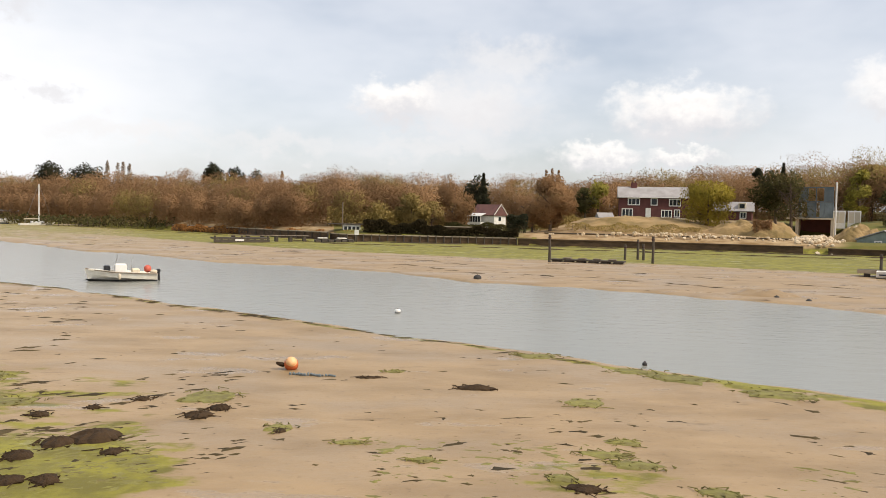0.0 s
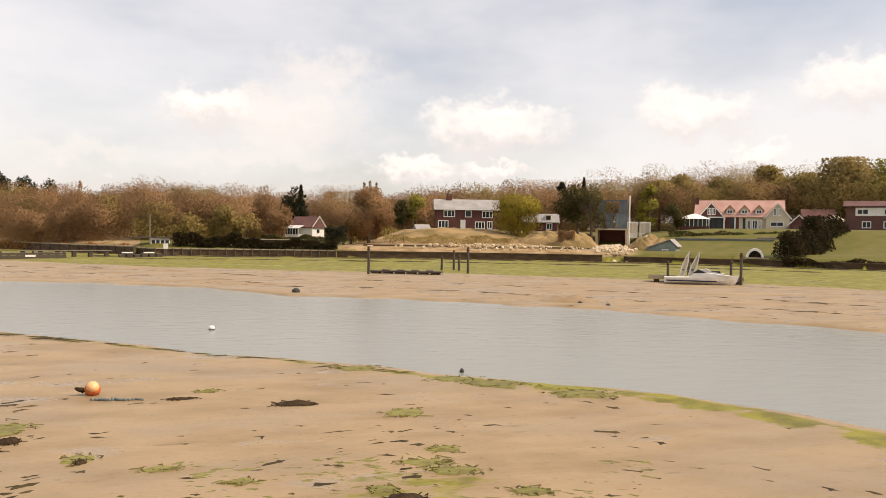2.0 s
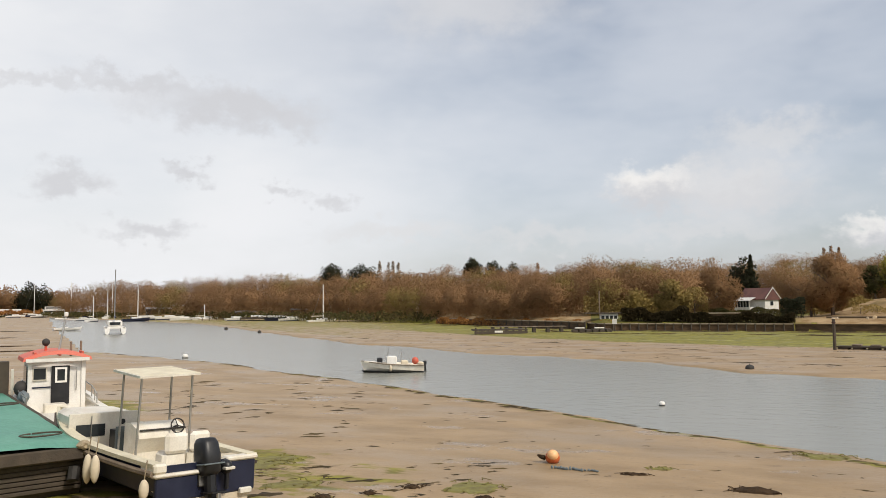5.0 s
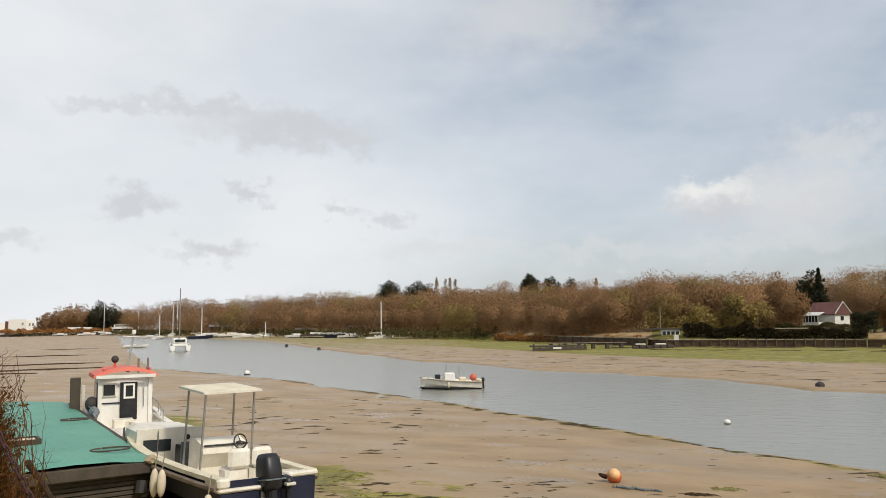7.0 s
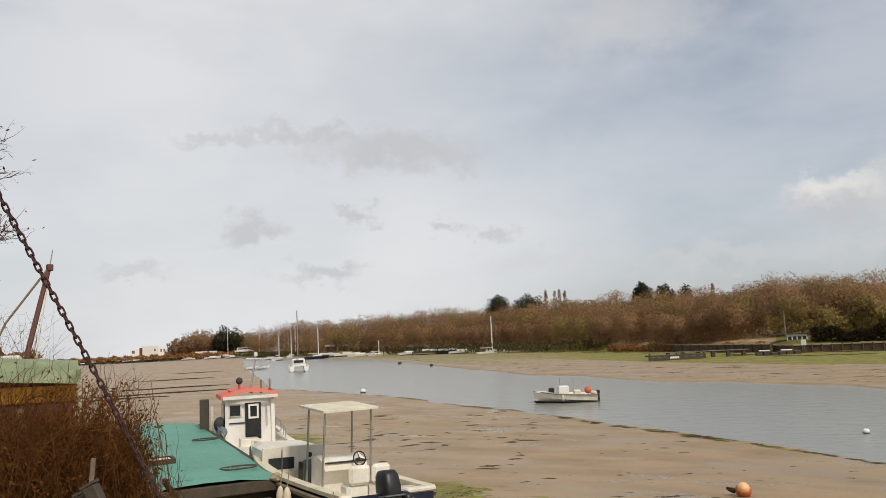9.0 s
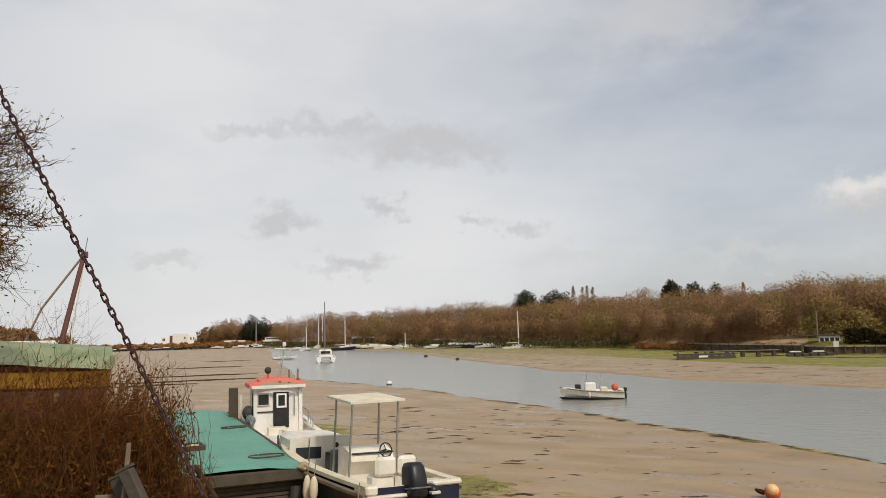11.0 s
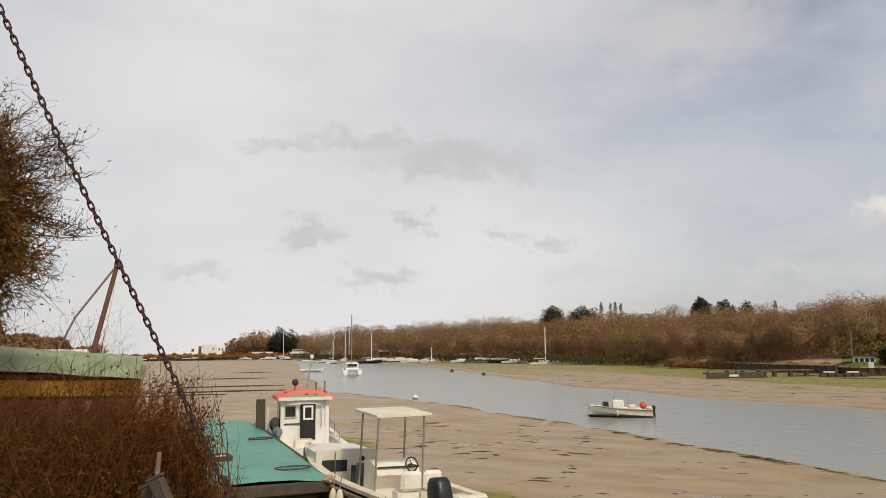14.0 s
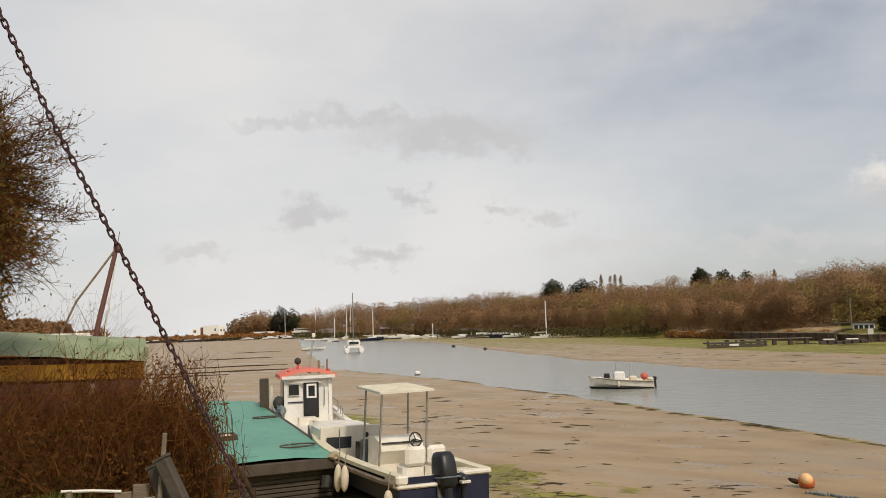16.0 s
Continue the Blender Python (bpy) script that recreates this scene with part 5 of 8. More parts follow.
def single_trees():
    T = tree
    T("willow", "yellow-green weeping willow coming into leaf", *at(-18.9, 133), 7.0, 4.9, "willow", M_WILLOW, RT, 8500, 0.26)
    T("pine", "broad dark pine beside the unfinished building", *at(-23.2, 136), 8.4, 4.4, "round", M_HEDGE, RT, 3400, 0.28, 0.3)
    T("birch", "bare brown tree with pale stems on the sea wall", *at(-7.9, 127), 9.0, 4.3, "bare", M_TWIG, RT, 9000, 0.30, 0.12)
    T("bare_tree", "dark bare tree in front of the unfinished building", *at(-24.2, 132), 9.6, 3.6, "bare", M_HEDGE, RT, 1500, 0.26, 0.2)
    T("birch", "bare russet shrub-like tree beside the pale birch", *at(-6.6, 128), 6.2, 3.0, "bare", M_TWIG, RT, 1800, 0.22, 0.08)
    T("conifer", "dark pointed conifer behind the cottage", *at(-2.95, 168), 13.6, 1.7, "cone", M_DARKLEAF, RT, 2200, 0.36, 0.1, top=True)
    T("conifer", "dark rounded evergreen behind the cottage", *at(-2.4, 170), 12.2, 3.6, "dome", M_DARKLEAF, RT, 5200, 0.34, 0.1, top=True)
    T("oak", "bare orange-brown oak in front of the cottage", *at(-0.8, 140), 8.8, 4.4, "bare", M_TWIG, RT, 6500, 0.26, 0.1)
    T("shrub", "rounded olive shrub above the sea wall", *at(5.0, 133), 5.0, 3.4, "round", M_TWIG_OLIVE, RT, 2000, 0.26, 0.05, "shrub")
    T("shrub", "rounded olive-green shrub by the houseboat", *at(2.3, 124), 5.6, 3.5, "round", M_TWIG_OLIVE, RT, 4200, 0.26, 0.05, "shrub")
    T("shrub", "brown twiggy shrub by the garden wall", *at(0.8, 134), 4.6, 2.8, "bare", M_TWIG_OLIVE, RT, 1600, 0.24, 0.05, "shrub")
    T("young_tree", "fresh green young tree beside the red house", *at(-11.3, 160), 7.4, 3.0, "round", M_LEAF, RT, 1500, 0.3, 0.1)
    T("young_tree", "dark green tree beside the red house", *at(-10.4, 158), 6.0, 2.6, "round", M_HEDGE, RT, 1500, 0.3, 0.1)
    T("lime_tree", "light green tree behind the containers", *at(-28.2, 163), 14.6, 3.0, "round", M_LEAF, RT, 1800, 0.32, 0.1, top=True)
    for az, r, h, w, m in ((-30.6, 176, 17.0, 6.0, M_TWIG_OLIVE), (-33.0, 182, 17.2, 5.5, M_TWIG_OLIVE), (-36.2, 176, 18.6, 7.4, M_TWIG_OLIVE), (-34.6, 170, 15.6, 6.0, M_TWIG_OLIVE), (-38.4, 170, 16.6, 6.4, M_TWIG_OLIVE), (-40.6, 170, 19.2, 7.6, M_TWIG_OLIVE), (-43.5, 172, 19.0, 7.4, M_LEAF), (-28.9, 172, 15.4, 6.0, M_TWIG_OLIVE), (-46.8, 170, 18.0, 6.0, M_TWIG_OLIVE)):
        T("oak", "tall oak with olive-brown spring buds behind the villas", *at(az, r), h, w, "round", m, RT, 6500, 0.36, 0.12, group="oaks behind the villas", top=True)
    T("pine", "tall dark pine on the ridge", *at(-22.0, 176), 16.6, 1.5, "round", M_DARKLEAF, RT, 1300, 0.34, 0.3, top=True)
    T("pine", "tall dark pine on the ridge", *at(-23.6, 178), 16.8, 1.4, "cone", M_DARKLEAF, RT, 1300, 0.34, 0.3, top=True)
    T("shrub", "dark evergreen shrub beside the villa", *at(-29.9, 141), 4.6, 2.2, "round", M_HEDGE, RT, 1300, 0.25, 0.05, "shrub")
    # the skyline on the ridge
    for az, top_z, m in ((-8.4, 22.8, M_TWIG), (-7.95, 23.6, M_TWIG), (-7.5, 23.0, M_TWIG), (11.75, 20.2, M_TWIG), (23.4, 21.6, M_PALETWIG), (22.75, 21.0, M_PALETWIG), (22.4, 21.4, M_PALETWIG), (22.0, 20.8, M_PALETWIG)):
        T("poplar", "slim bare poplar on the skyline", *at(az, 300), top_z, 1.15, "column", m, RT, 420, 0.42, 0.2, group="skyline poplars", top=True)
    T("evergreen", "dark spiky-topped evergreen on the skyline", *at(26.9, 280), 18.9, 5.0, "dome", M_DARKLEAF, RT, 4200, 0.42, 0.42, top=True)
    T("evergreen", "low dark domed evergreen on the skyline", *at(24.65, 290), 19.0, 6.8, "dome", M_DARKLEAF, RT, 4600, 0.38, 0.5, top=True)
    T("cedar", "dark layered cedar on the skyline", *at(16.5, 280), 20.4, 3.7, "dome", M_DARKLEAF, RT, 2000, 0.55, 0.6, top=True)
    T("cedar", "smaller dark cedar on the skyline", *at(15.0, 280), 19.8, 3.8, "dome", M_DARKLEAF, RT, 1700, 0.5, 0.5, top=True)
    T("cedar", "small dark evergreen on the skyline", *at(13.6, 280), 19.0, 2.6, "dome", M_DARKLEAF, RT, 900, 0.45, 0.5, top=True)
    for az, r, h, w in ((18.4, 285, 19.6, 4.2), (8.1, 262, 20.4, 5.4), (6.6, 258, 19.6, 4.6), (5.0, 262, 19.5, 5.0), (3.4, 260, 18.2, 4), (-0.5, 255, 18.4, 4.6), (-13.4, 214, 17.6, 4.4), (-18.2, 205, 17.9, 4.4), (-12.6, 220, 15.4, 3.6), (-16.5, 215, 15.8, 4.0), (7.6, 262, 17.6, 3.4), (-5.0, 240, 16.0, 3.6)):
        T("bare_oak", "bare grey-brown oak standing above the wood", *at(az, r), h, w, "bare", M_TWIG, RT, 700, 0.35, 0.4, group="bare oaks on the skyline", top=True)
    # low trees on the spit at the river mouth
    for az, r, h, w, m in ((48.9, 510, 16.2, 9.0, M_TWIG), (48.0, 505, 16.8, 8.5, M_TWIG), (46.7, 520, 19.6, 6.0, M_DARKLEAF), (45.6, 530, 15.5, 8.0, M_TWIG), (49.8, 515, 12.5, 8.0, M_TWIG), (47.4, 515, 14.5, 9.0, M_TWIG), (47.0, 500, 16.0, 6.5, M_DARKLEAF), (46.0, 500, 16.2, 7.0, M_DARKLEAF), (45.0, 505, 14.5, 9.0, M_TWIG), (48.4, 525, 16.5, 9.0, M_TWIG)):
        T("tree", "distant tree on the spit at the river mouth", *at(az, r), h, w, "dome", m, RT, 2600, 0.7, 0.02, group="trees on the spit", top=True)
    hedge("hedge", "dark clipped hedge along the sea wall", 1.6, -5.6, 113.9, 111.6, 1.6, 1.35, M_DARKHEDGE, 7500, 0.2)
    hedge("hedge", "dark tangled shrubs behind the sea wall by the houseboat", 5.8, 1.2, 115.8, 114.2, 2.2, 1.9, M_DARKHEDGE, 6000, 0.22)
    hedge("hedge", "thick olive shrubs behind the sea wall", 8.5, 1.0, 130, 131, 4.0, 3.4, M_TWIG_OLIVE, 4200, 0.24)
    hedge("hedge", "brown shrubs between the wall and the cottage", 1.6, -1.8, 136, 140, 4.0, 3.2, M_TWIG, 2400, 0.24)
    hedge("hedge", "dark shrubs along the terrace of the villa", -29.6, -37.5, 134, 135, 2.0, 0.9, M_HEDGE, 2600, 0.2)
    hedge("hedge", "dark evergreen bush at the end of the lawn wall", -4.8, -6.2, 122, 121, 2.4, 2.8, M_DARKLEAF, 1500, 0.22)
    hedge("hedge", "overgrown dark hedge sloping down the lawn", -37.2, -39.6, 107, 124, 4.4, 4.4, M_DARKHEDGE, 9000, 0.22)
    hedge("hedge", "dark hedge climbing to the villa garden", -38.6, -40.6, 126, 137, 4.5, 4.2, M_DARKHEDGE, 7000, 0.22)
    hedge("hedge", "brown shrubs between the birches and the heap", -6.4, -10.6, 133, 141, 4.0, 3.0, M_TWIG_OLIVE, 4200, 0.24)
    hedge("hedge", "dark brown hedge behind the lawn of the cottage", 0.2, -5.4, 137, 136, 2.2, 1.3, M_HEDGE, 4200, 0.2)
    hedge("hedge", "low bramble along the sea wall under the lawn", -37.0, -46.0, 106.8, 107, 1.2, 1.1, M_DARKHEDGE, 4000, 0.16)
    hedge("hedge", "rough brown reeds and bramble on the old sea wall", 19.0, 6.5, 158, 116, 2.4, 1.3, M_RUSSET, 6000, 0.2)
    hedge("undergrowth", "dark undergrowth along the wooded shore", 46.0, 19.0, 425, 165, 6.0, 2.2, M_HEDGE, 9000, 0.4)
    hedge("brambles", "weedy growth on the soil heap", -9.0, -18.5, 126, 126, 8.0, 1.3, M_TWIG_OLIVE, 3400, 0.16)
    hedge("shrub", "bare reddish shrub under the dark pine", -21.8, -23.0, 124, 124, 2.0, 2.4, M_TWIG, 1200, 0.2, "shrub")


single_trees()

# ---------------------------------------------------------------- boats and buoys in the river


def yacht(name, label, az, r, length, beam, mast, turn, hullmat=None, z=0.0, cabin=True, group="moored yachts"):
    y = thing(name, label, "sailing boat", facing(az, r, z, turn), group)
    h = part("hull", hull(length, beam, length * 0.11, length * 0.05), hullmat or M_WHITE, y)
    h.matrix_basis = pose(-length / 2, 0, -0.1)
    zd = length * 0.10
    if cabin:
        part("cabin", boxbm(-length * 0.16, length * 0.22, -beam * 0.28, beam * 0.28, zd, zd + 0.05 * length + 0.15, bevel=0.06), M_WHITE, y)
        part("boot_stripe", boxbm(-length * 0.45, length * 0.3, -beam * 0.40, beam * 0.40, -0.12, 0.12), M_NAVY, y)
    if mast:
        m = part("mast", tube([(length * 0.08, 0, zd), (length * 0.08, 0, mast)], 0.16, 6, r_end=0.12), M_WHITE, y)
        part("boom", tube([(length * 0.08, 0, zd + 1.0), (-length * 0.36, 0, zd + 0.95)], 0.12, 6), M_CREAM, m)
        part("spreader", tube([(length * 0.08, -0.9, mast * 0.62), (length * 0.08, 0.9, mast * 0.62)], 0.04, 5), M_METAL, m)
        for s in (-1, 1):
            part("stay", tube([(length * 0.08 + s * length * 0.42, 0, zd), (length * 0.08, 0, mast)], 0.02, 4), M_METAL, m)
    return y


def far_boats():
    yacht("yacht", "white yacht aground on the far mud with a tall mast", 27.65, 198, 7.0, 2.4, 9.6, 12)
    yacht("yacht", "dark-hulled yacht laid up under the wood", 25.8, 212, 6, 2.0, 6.2, 5, M_NAVY)
    yacht("yacht", "white yacht anchored in the channel", 40.3, 262, 8, 2.6, 10.0, 15, M_NAVY)
    yacht("yacht", "white yacht lying at its mooring", 43.0, 270, 6, 2.2, 8.0, 60)
    yacht("yacht", "white yacht lying bows-on at its mooring", 42.1, 330, 8, 2.8, 12.5, 80)
    yacht("yacht", "white yacht lying bows-on at its mooring", 41.8, 350, 8, 2.8, 14.0, 85)
    yacht("yacht", "white yacht with tall mast by the spit", 46.6, 430, 11, 3.2, 16.5, 10, M_NAVY)
    yacht("yacht", "white yacht beside the ferry", 44.4, 420, 9, 3.0, 17.0, 30)
    yacht("motor_cruiser", "white motor cruiser moored below the wood", 37.2, 255, 8, 2.6, 0, 8, group="moored motor boats")
    yacht("motor_cruiser", "white motor cruiser moored below the wood", 35.9, 250, 6, 2.4, 5.0, 8, group="moored motor boats")
    yacht("motor_cruiser", "small white boat moored off the shore", 43.6, 300, 6, 2.2, 0, 30, group="moored motor boats")
    yacht("motor_cruiser", "pale laid-up boat on the shore below the wood", 33.6, 230, 6, 2.2, 0, 4, group="moored motor boats", z=0.3)
    yacht("laid_up_dinghy", "tilted white dinghy on the shore", 30.9, 218, 4.5, 1.8, 0, 40, cabin=False, z=1.3, group="moored motor boats")
    yacht("laid_up_dinghy", "pale dinghy drawn up under the wood", 21.6, 186, 4.5, 1.8, 0, 10, cabin=False, z=0.4, group="moored motor boats")
    for k, (az, r, w) in enumerate(((25.3, 190, 9), (31.5, 222, 14), (35.0, 240, 10), (21.9, 186, 6))):
        p = thing("landing_stage", "low pale landing stage along the wooded shore", "jetty", facing(az, r, 0.2, 6), "shore stages")
        part("deck", boxbm(-w / 2, w / 2, -0.7, 0.7, 0.35, 0.5), M_CAP, p)
        for i in range(int(w / 2)):
            part("pile", tube([(-w / 2 + 1 + i * 2, -0.6, -0.5), (-w / 2 + 1 + i * 2, -0.6, 0.9)], 0.12, 6), M_DARKWOOD, p)
    # clutter of huts under the wood
    for az, r, w, hgt in ((20.6, 190, 5.0, 2.4), (29.2, 222, 4.0, 2.0), (33.0, 244, 6.0, 2.0), (38.8, 290, 8.0, 2.4)):
        s = thing("boat_hut", "small dark hut on the wooded shore", "hut", facing(az, r, height(*polar(az, r)), 8), "shore huts")
        part("wall", boxbm(-w / 2, w / 2, 0, 3, -0.5, hgt * 0.75), M_DARKWOOD, s)
        part("roof", prism_x(bmesh.new(), [(-0.3, hgt * 0.7), (1.5, hgt), (3.3, hgt * 0.7), (1.5, hgt * 0.9)], -w / 2 - 0.3, w / 2 + 0.3), M_SLATE, s)
        part("door", boxbm(-0.4, 0.4, -0.05, -0.002, -0.3, hgt * 0.6), M_CREAM, s)
    c = thing("catamaran", "white sailing catamaran seen from astern", "catamaran", facing(41.6, 137, 0, 92))
    for s in (-1, 1):
        h = part("hull", hull(7.5, 0.9, 1.0, 0.3, n=10), M_WHITE, c)
        h.matrix_basis = pose(-3.7, s * 1.2, -0.1)
    part("bridge_deck", boxbm(-2.6, 2.2, -1.2, 1.2, 0.75, 1.15, bevel=0.08), M_WHITE, c)
    cb = part("cabin", boxbm(-1.6, 1.6, -1.1, 1.1, 1.15, 2.1, bevel=0.2), M_WHITE, c)
    part("window", boxbm(-1.63, -1.601, -0.8, 0.8, 1.4, 1.85), M_GLASS, cb)
    m = part("mast", tube([(0.8, 0, 1.9), (0.8, 0, 10.4)], 0.09, 7), M_METAL, c)
    part("boom", tube([(0.8, 0, 2.7), (-3.0, 0, 2.6)], 0.14, 6), M_NAVY, m)
    for az, r, t in ((44.9, 160, 20), (44.1, 160, -20)):
        d = thing("dinghy", "small white dinghy lying on the edge of the mud", "dinghy", facing(az, r, 0.0, t), "white dinghies")
        h = part("hull", hull(2.6, 1.2, 0.5, 0.25, n=8), M_WHITE, d)
        h.matrix_basis = pose(-1.3, 0, 0)
        part("thwart", boxbm(-0.2, 0.1, -0.5, 0.5, 0.35, 0.4), M_WOOD, d)
    f = thing("ferry", "white two-decked vessel laid up by the spit", "ship", facing(45.2, 436, 0.3, 0) @ Matrix.Scale(0.78, 4))
    h = part("hull", hull(19, 5, 2.2, 0.8), M_WHITE, f)
    h.matrix_basis = pose(-9.5, 0, -0.3)
    part("lower_deck", boxbm(-7.5, 5.0, -2, 2, 2.0, 4.2), M_WHITE, f)
    part("window_band", boxbm(-7.0, 4.6, -2.05, -2.002, 2.8, 3.7), M_GLASS, f)
    part("upper_deck", boxbm(-6.5, 3.0, -1.8, 1.8, 4.7, 6.5), M_WHITE, f)
    part("window_band", boxbm(-6.0, 2.6, -1.85, -1.802, 5.2, 6.0), M_GLASS, f)
    part("canopy", boxbm(-8.0, 5.5, -2.2, 2.2, 4.21, 4.65), M_WHITE, f)
    b = thing("white_building", "flat-roofed white building on the spit", "building", facing(51.7, 600, 1.0, 0))
    for x0, x1, top in ((-12.5, -6.5, 7.0), (-4.5, 6.0, 9.2), (6.2, 11.5, 8.4)):
        part("block", boxbm(x0, x1, 0, 8, 0, top), M_WHITE, b)
    part("dark_bay", boxbm(-6.5, -4.5, 1, 8, 0, 8.0), M_BROWNROOF, b)
    for x0, x1, z in ((-11.5, -9.5, 4.0), (7.5, 8.8, 4.5), (9.6, 10.8, 4.5), (3.2, 4.6, 5)):
        window(b, x0, x1, z, z + 2.2)
    t = thing("terrace_building", "long low white building with columns on the spit", "building", facing(48.0, 447, 0.8, 0) @ Matrix.Scale(0.8, 4))
    part("wall", boxbm(-6.5, 7.5, 0, 4, 0, 3.4), M_BROWNROOF, t)
    part("fascia", boxbm(-6.8, 7.8, -0.8, 4, 3.4, 4.4), M_WHITE, t)
    for k in range(8):
        part("column", boxbm(-6.5 + k * 1.9, -5.7 + k * 1.9, -0.7, -0.3, 0, 3.4), M_WHITE, t)
    for az, r in ((50.3, 450), (47.5, 452), (53.5, 470), (55.0, 480), (49.4, 448)):
        yacht("laid_up_boat", "laid-up boat on the shore of the spit", az, r, 9, 3, 0, 5, M_DARKWOOD if az > 50 else M_WHITE, 0.5, group="laid-up boats on the spit")
    rng = np.random.default_rng(31)
    for az in np.concatenate([rng.uniform(29, 44.5, 16), rng.uniform(46, 57, 12)]):
        rr = float(line(SEA_WALL, az)) - rng.uniform(3, 14)
        yacht("laid_up_boat", "small boat laid up along the far shore", float(az), rr, float(rng.uniform(4.5, 9)), 2.4, 0, float(rng.uniform(-30, 30)), M_WHITE if rng.uniform() < 0.55 else (M_NAVY if rng.uniform() < 0.5 else M_DARKWOOD), 0.35, group="laid-up boats along the shore")
    hedge("shore_clutter", "dark weedy timbers and clutter along the far shore", 57.0, 45.0, 446, 432, 4.0, 1.6, M_DARKLEAF, 2600, 0.5, "clutter")
    hedge("spit_growth", "low brown growth along the spit", 59.0, 46.0, 470, 440, 10.0, 2.6, M_RUSSET, 4000, 0.7)
    # pale bars and dark drains across the mud towards the river mouth
    for az, r, w, d in ((51.5, 84, 22, 0.5), (54.0, 78, 10, 0.3), (50.5, 96, 14, 0.3), (50.0, 125, 12, 0.4), (48.5, 160, 10, 0.4)):
        p = thing("mud_ridge", "low dark ridge of weed and stones across the mud", "mud ridge", facing(az, r, 0, 2), "mud ridges", "stuff")
        V, F, n = [], [], 30
        for i in range(n + 1):
            x = (i / n - 0.5) * w
            k = math.sin(math.pi * i / n) ** 0.4
            for yy, zz in ((-d * 0.7, -0.05), (-d * 0.3, 0.09 * k + 0.03 * math.sin(x * 3)), (d * 0.3, 0.11 * k), (d * 0.7, -0.05)):
                V.append((x, yy + 0.3 * math.sin(x * 0.7), zz + 0.03))
        for i in range(n):
            for j in range(3):
                F.append((i * 4 + j, (i + 1) * 4 + j, (i + 1) * 4 + j + 1, i * 4 + j + 1))
        child("ridge", quick_mesh("ridge", V, F, M_WEED, True), p)


far_boats()


def white_boat():
    """The small open boat lying to its mooring in the channel, bow to the left."""
    b = thing("motorboat", "small cream open motorboat with a centre console and red ball", "motorboat", facing(22.4, 48.6, WATER_Z, 4) @ pose(0, 0, 0, 0, -1.0, 180) @ Matrix.Diagonal((0.94, 1, 1, 1)))
    h = part("hull", hull(3.9, 1.6, 0.58, 0.2, n=16), M_GELCOAT, b)
    h.matrix_basis = pose(-2.0, 0, -0.08)
    part("boot_top", hull(3.86, 1.54, 0.16, 0.03, n=16), M_BLACK, b).matrix_basis = pose(-2.0, 0, -0.085)
    part("rubbing_strake", tube([(-2.0, 0.72, 0.46), (-0.8, 0.82, 0.48), (0.4, 0.74, 0.52), (1.3, 0.44, 0.6), (2.05, 0.02, 0.69)], 0.03, 6), M_WOOD, b)
    c = part("console", boxbm(-0.25, 0.45, -0.35, 0.35, 0.35, 0.98, bevel=0.05), M_WHITE, b)
    part("windscreen_post", tube([(0.4, 0.3, 0.95), (0.3, 0.3, 1.45)], 0.02, 6), M_METAL, c)
    part("windscreen_post", tube([(-0.5, 0.3, 0.6), (-0.55, 0.3, 1.3)], 0.02, 6), M_METAL, c)
    part("seat", boxbm(-1.0, -0.55, -0.35, 0.35, 0.3, 0.72, bevel=0.05), M_CREAM, b)
    part("foredeck", prism(bmesh.new(), [(0.8, 0.5), (1.9, 0.62), (1.9, 0.68), (0.8, 0.62)], -0.3, 0.3), M_GELCOAT, b)
    part("bow_locker", boxbm(0.7, 1.05, -0.25, 0.3, 0.5, 0.88, bevel=0.04), M_BLACK, b)
    part("fender", ball(bmesh.new(), (0.2, 0.86, 0.3), 0.1, 1, 1, 1.9), M_CREAM, b, smooth=True)
    part("ball", ball(bmesh.new(), (-1.45, 0.25, 0.72), 0.23), M_RED, b, "bright red mooring ball", True)
    o = part("outboard_leg", tube([(-2.12, 0, 0.6), (-2.18, 0, -0.1)], 0.07, 7), M_BLACK, b)
    part("outboard_cowl", boxbm(-2.24, -2.0, -0.11, 0.11, 0.46, 0.70, bevel=0.06), M_BLACK, o)
    part("stern_cover", ball(bmesh.new(), (-1.8, 0.3, 0.56), 0.2, 1.2, 1, 0.6), M_CREAM, b, smooth=True)


def buoy(name, label, az, r, rad, top, band, z=WATER_Z, squash=0.85):
    b = thing(name, label, "buoy", facing(az, r, z, 0))
    part("body", ball(bmesh.new(), (0, 0, rad * 0.55), rad, 1, 1, squash), top, b, smooth=True)
    part("waterline_growth", ball(bmesh.new(), (0, 0, rad * 0.15), rad * 0.98, 1, 1, 0.5), band, b, smooth=True)
    part("ring", tube([(0.03, 0, rad * 1.3), (0, 0, rad * 1.55), (-0.03, 0, rad * 1.3)], 0.012, 5), M_RUST, b)
    return b


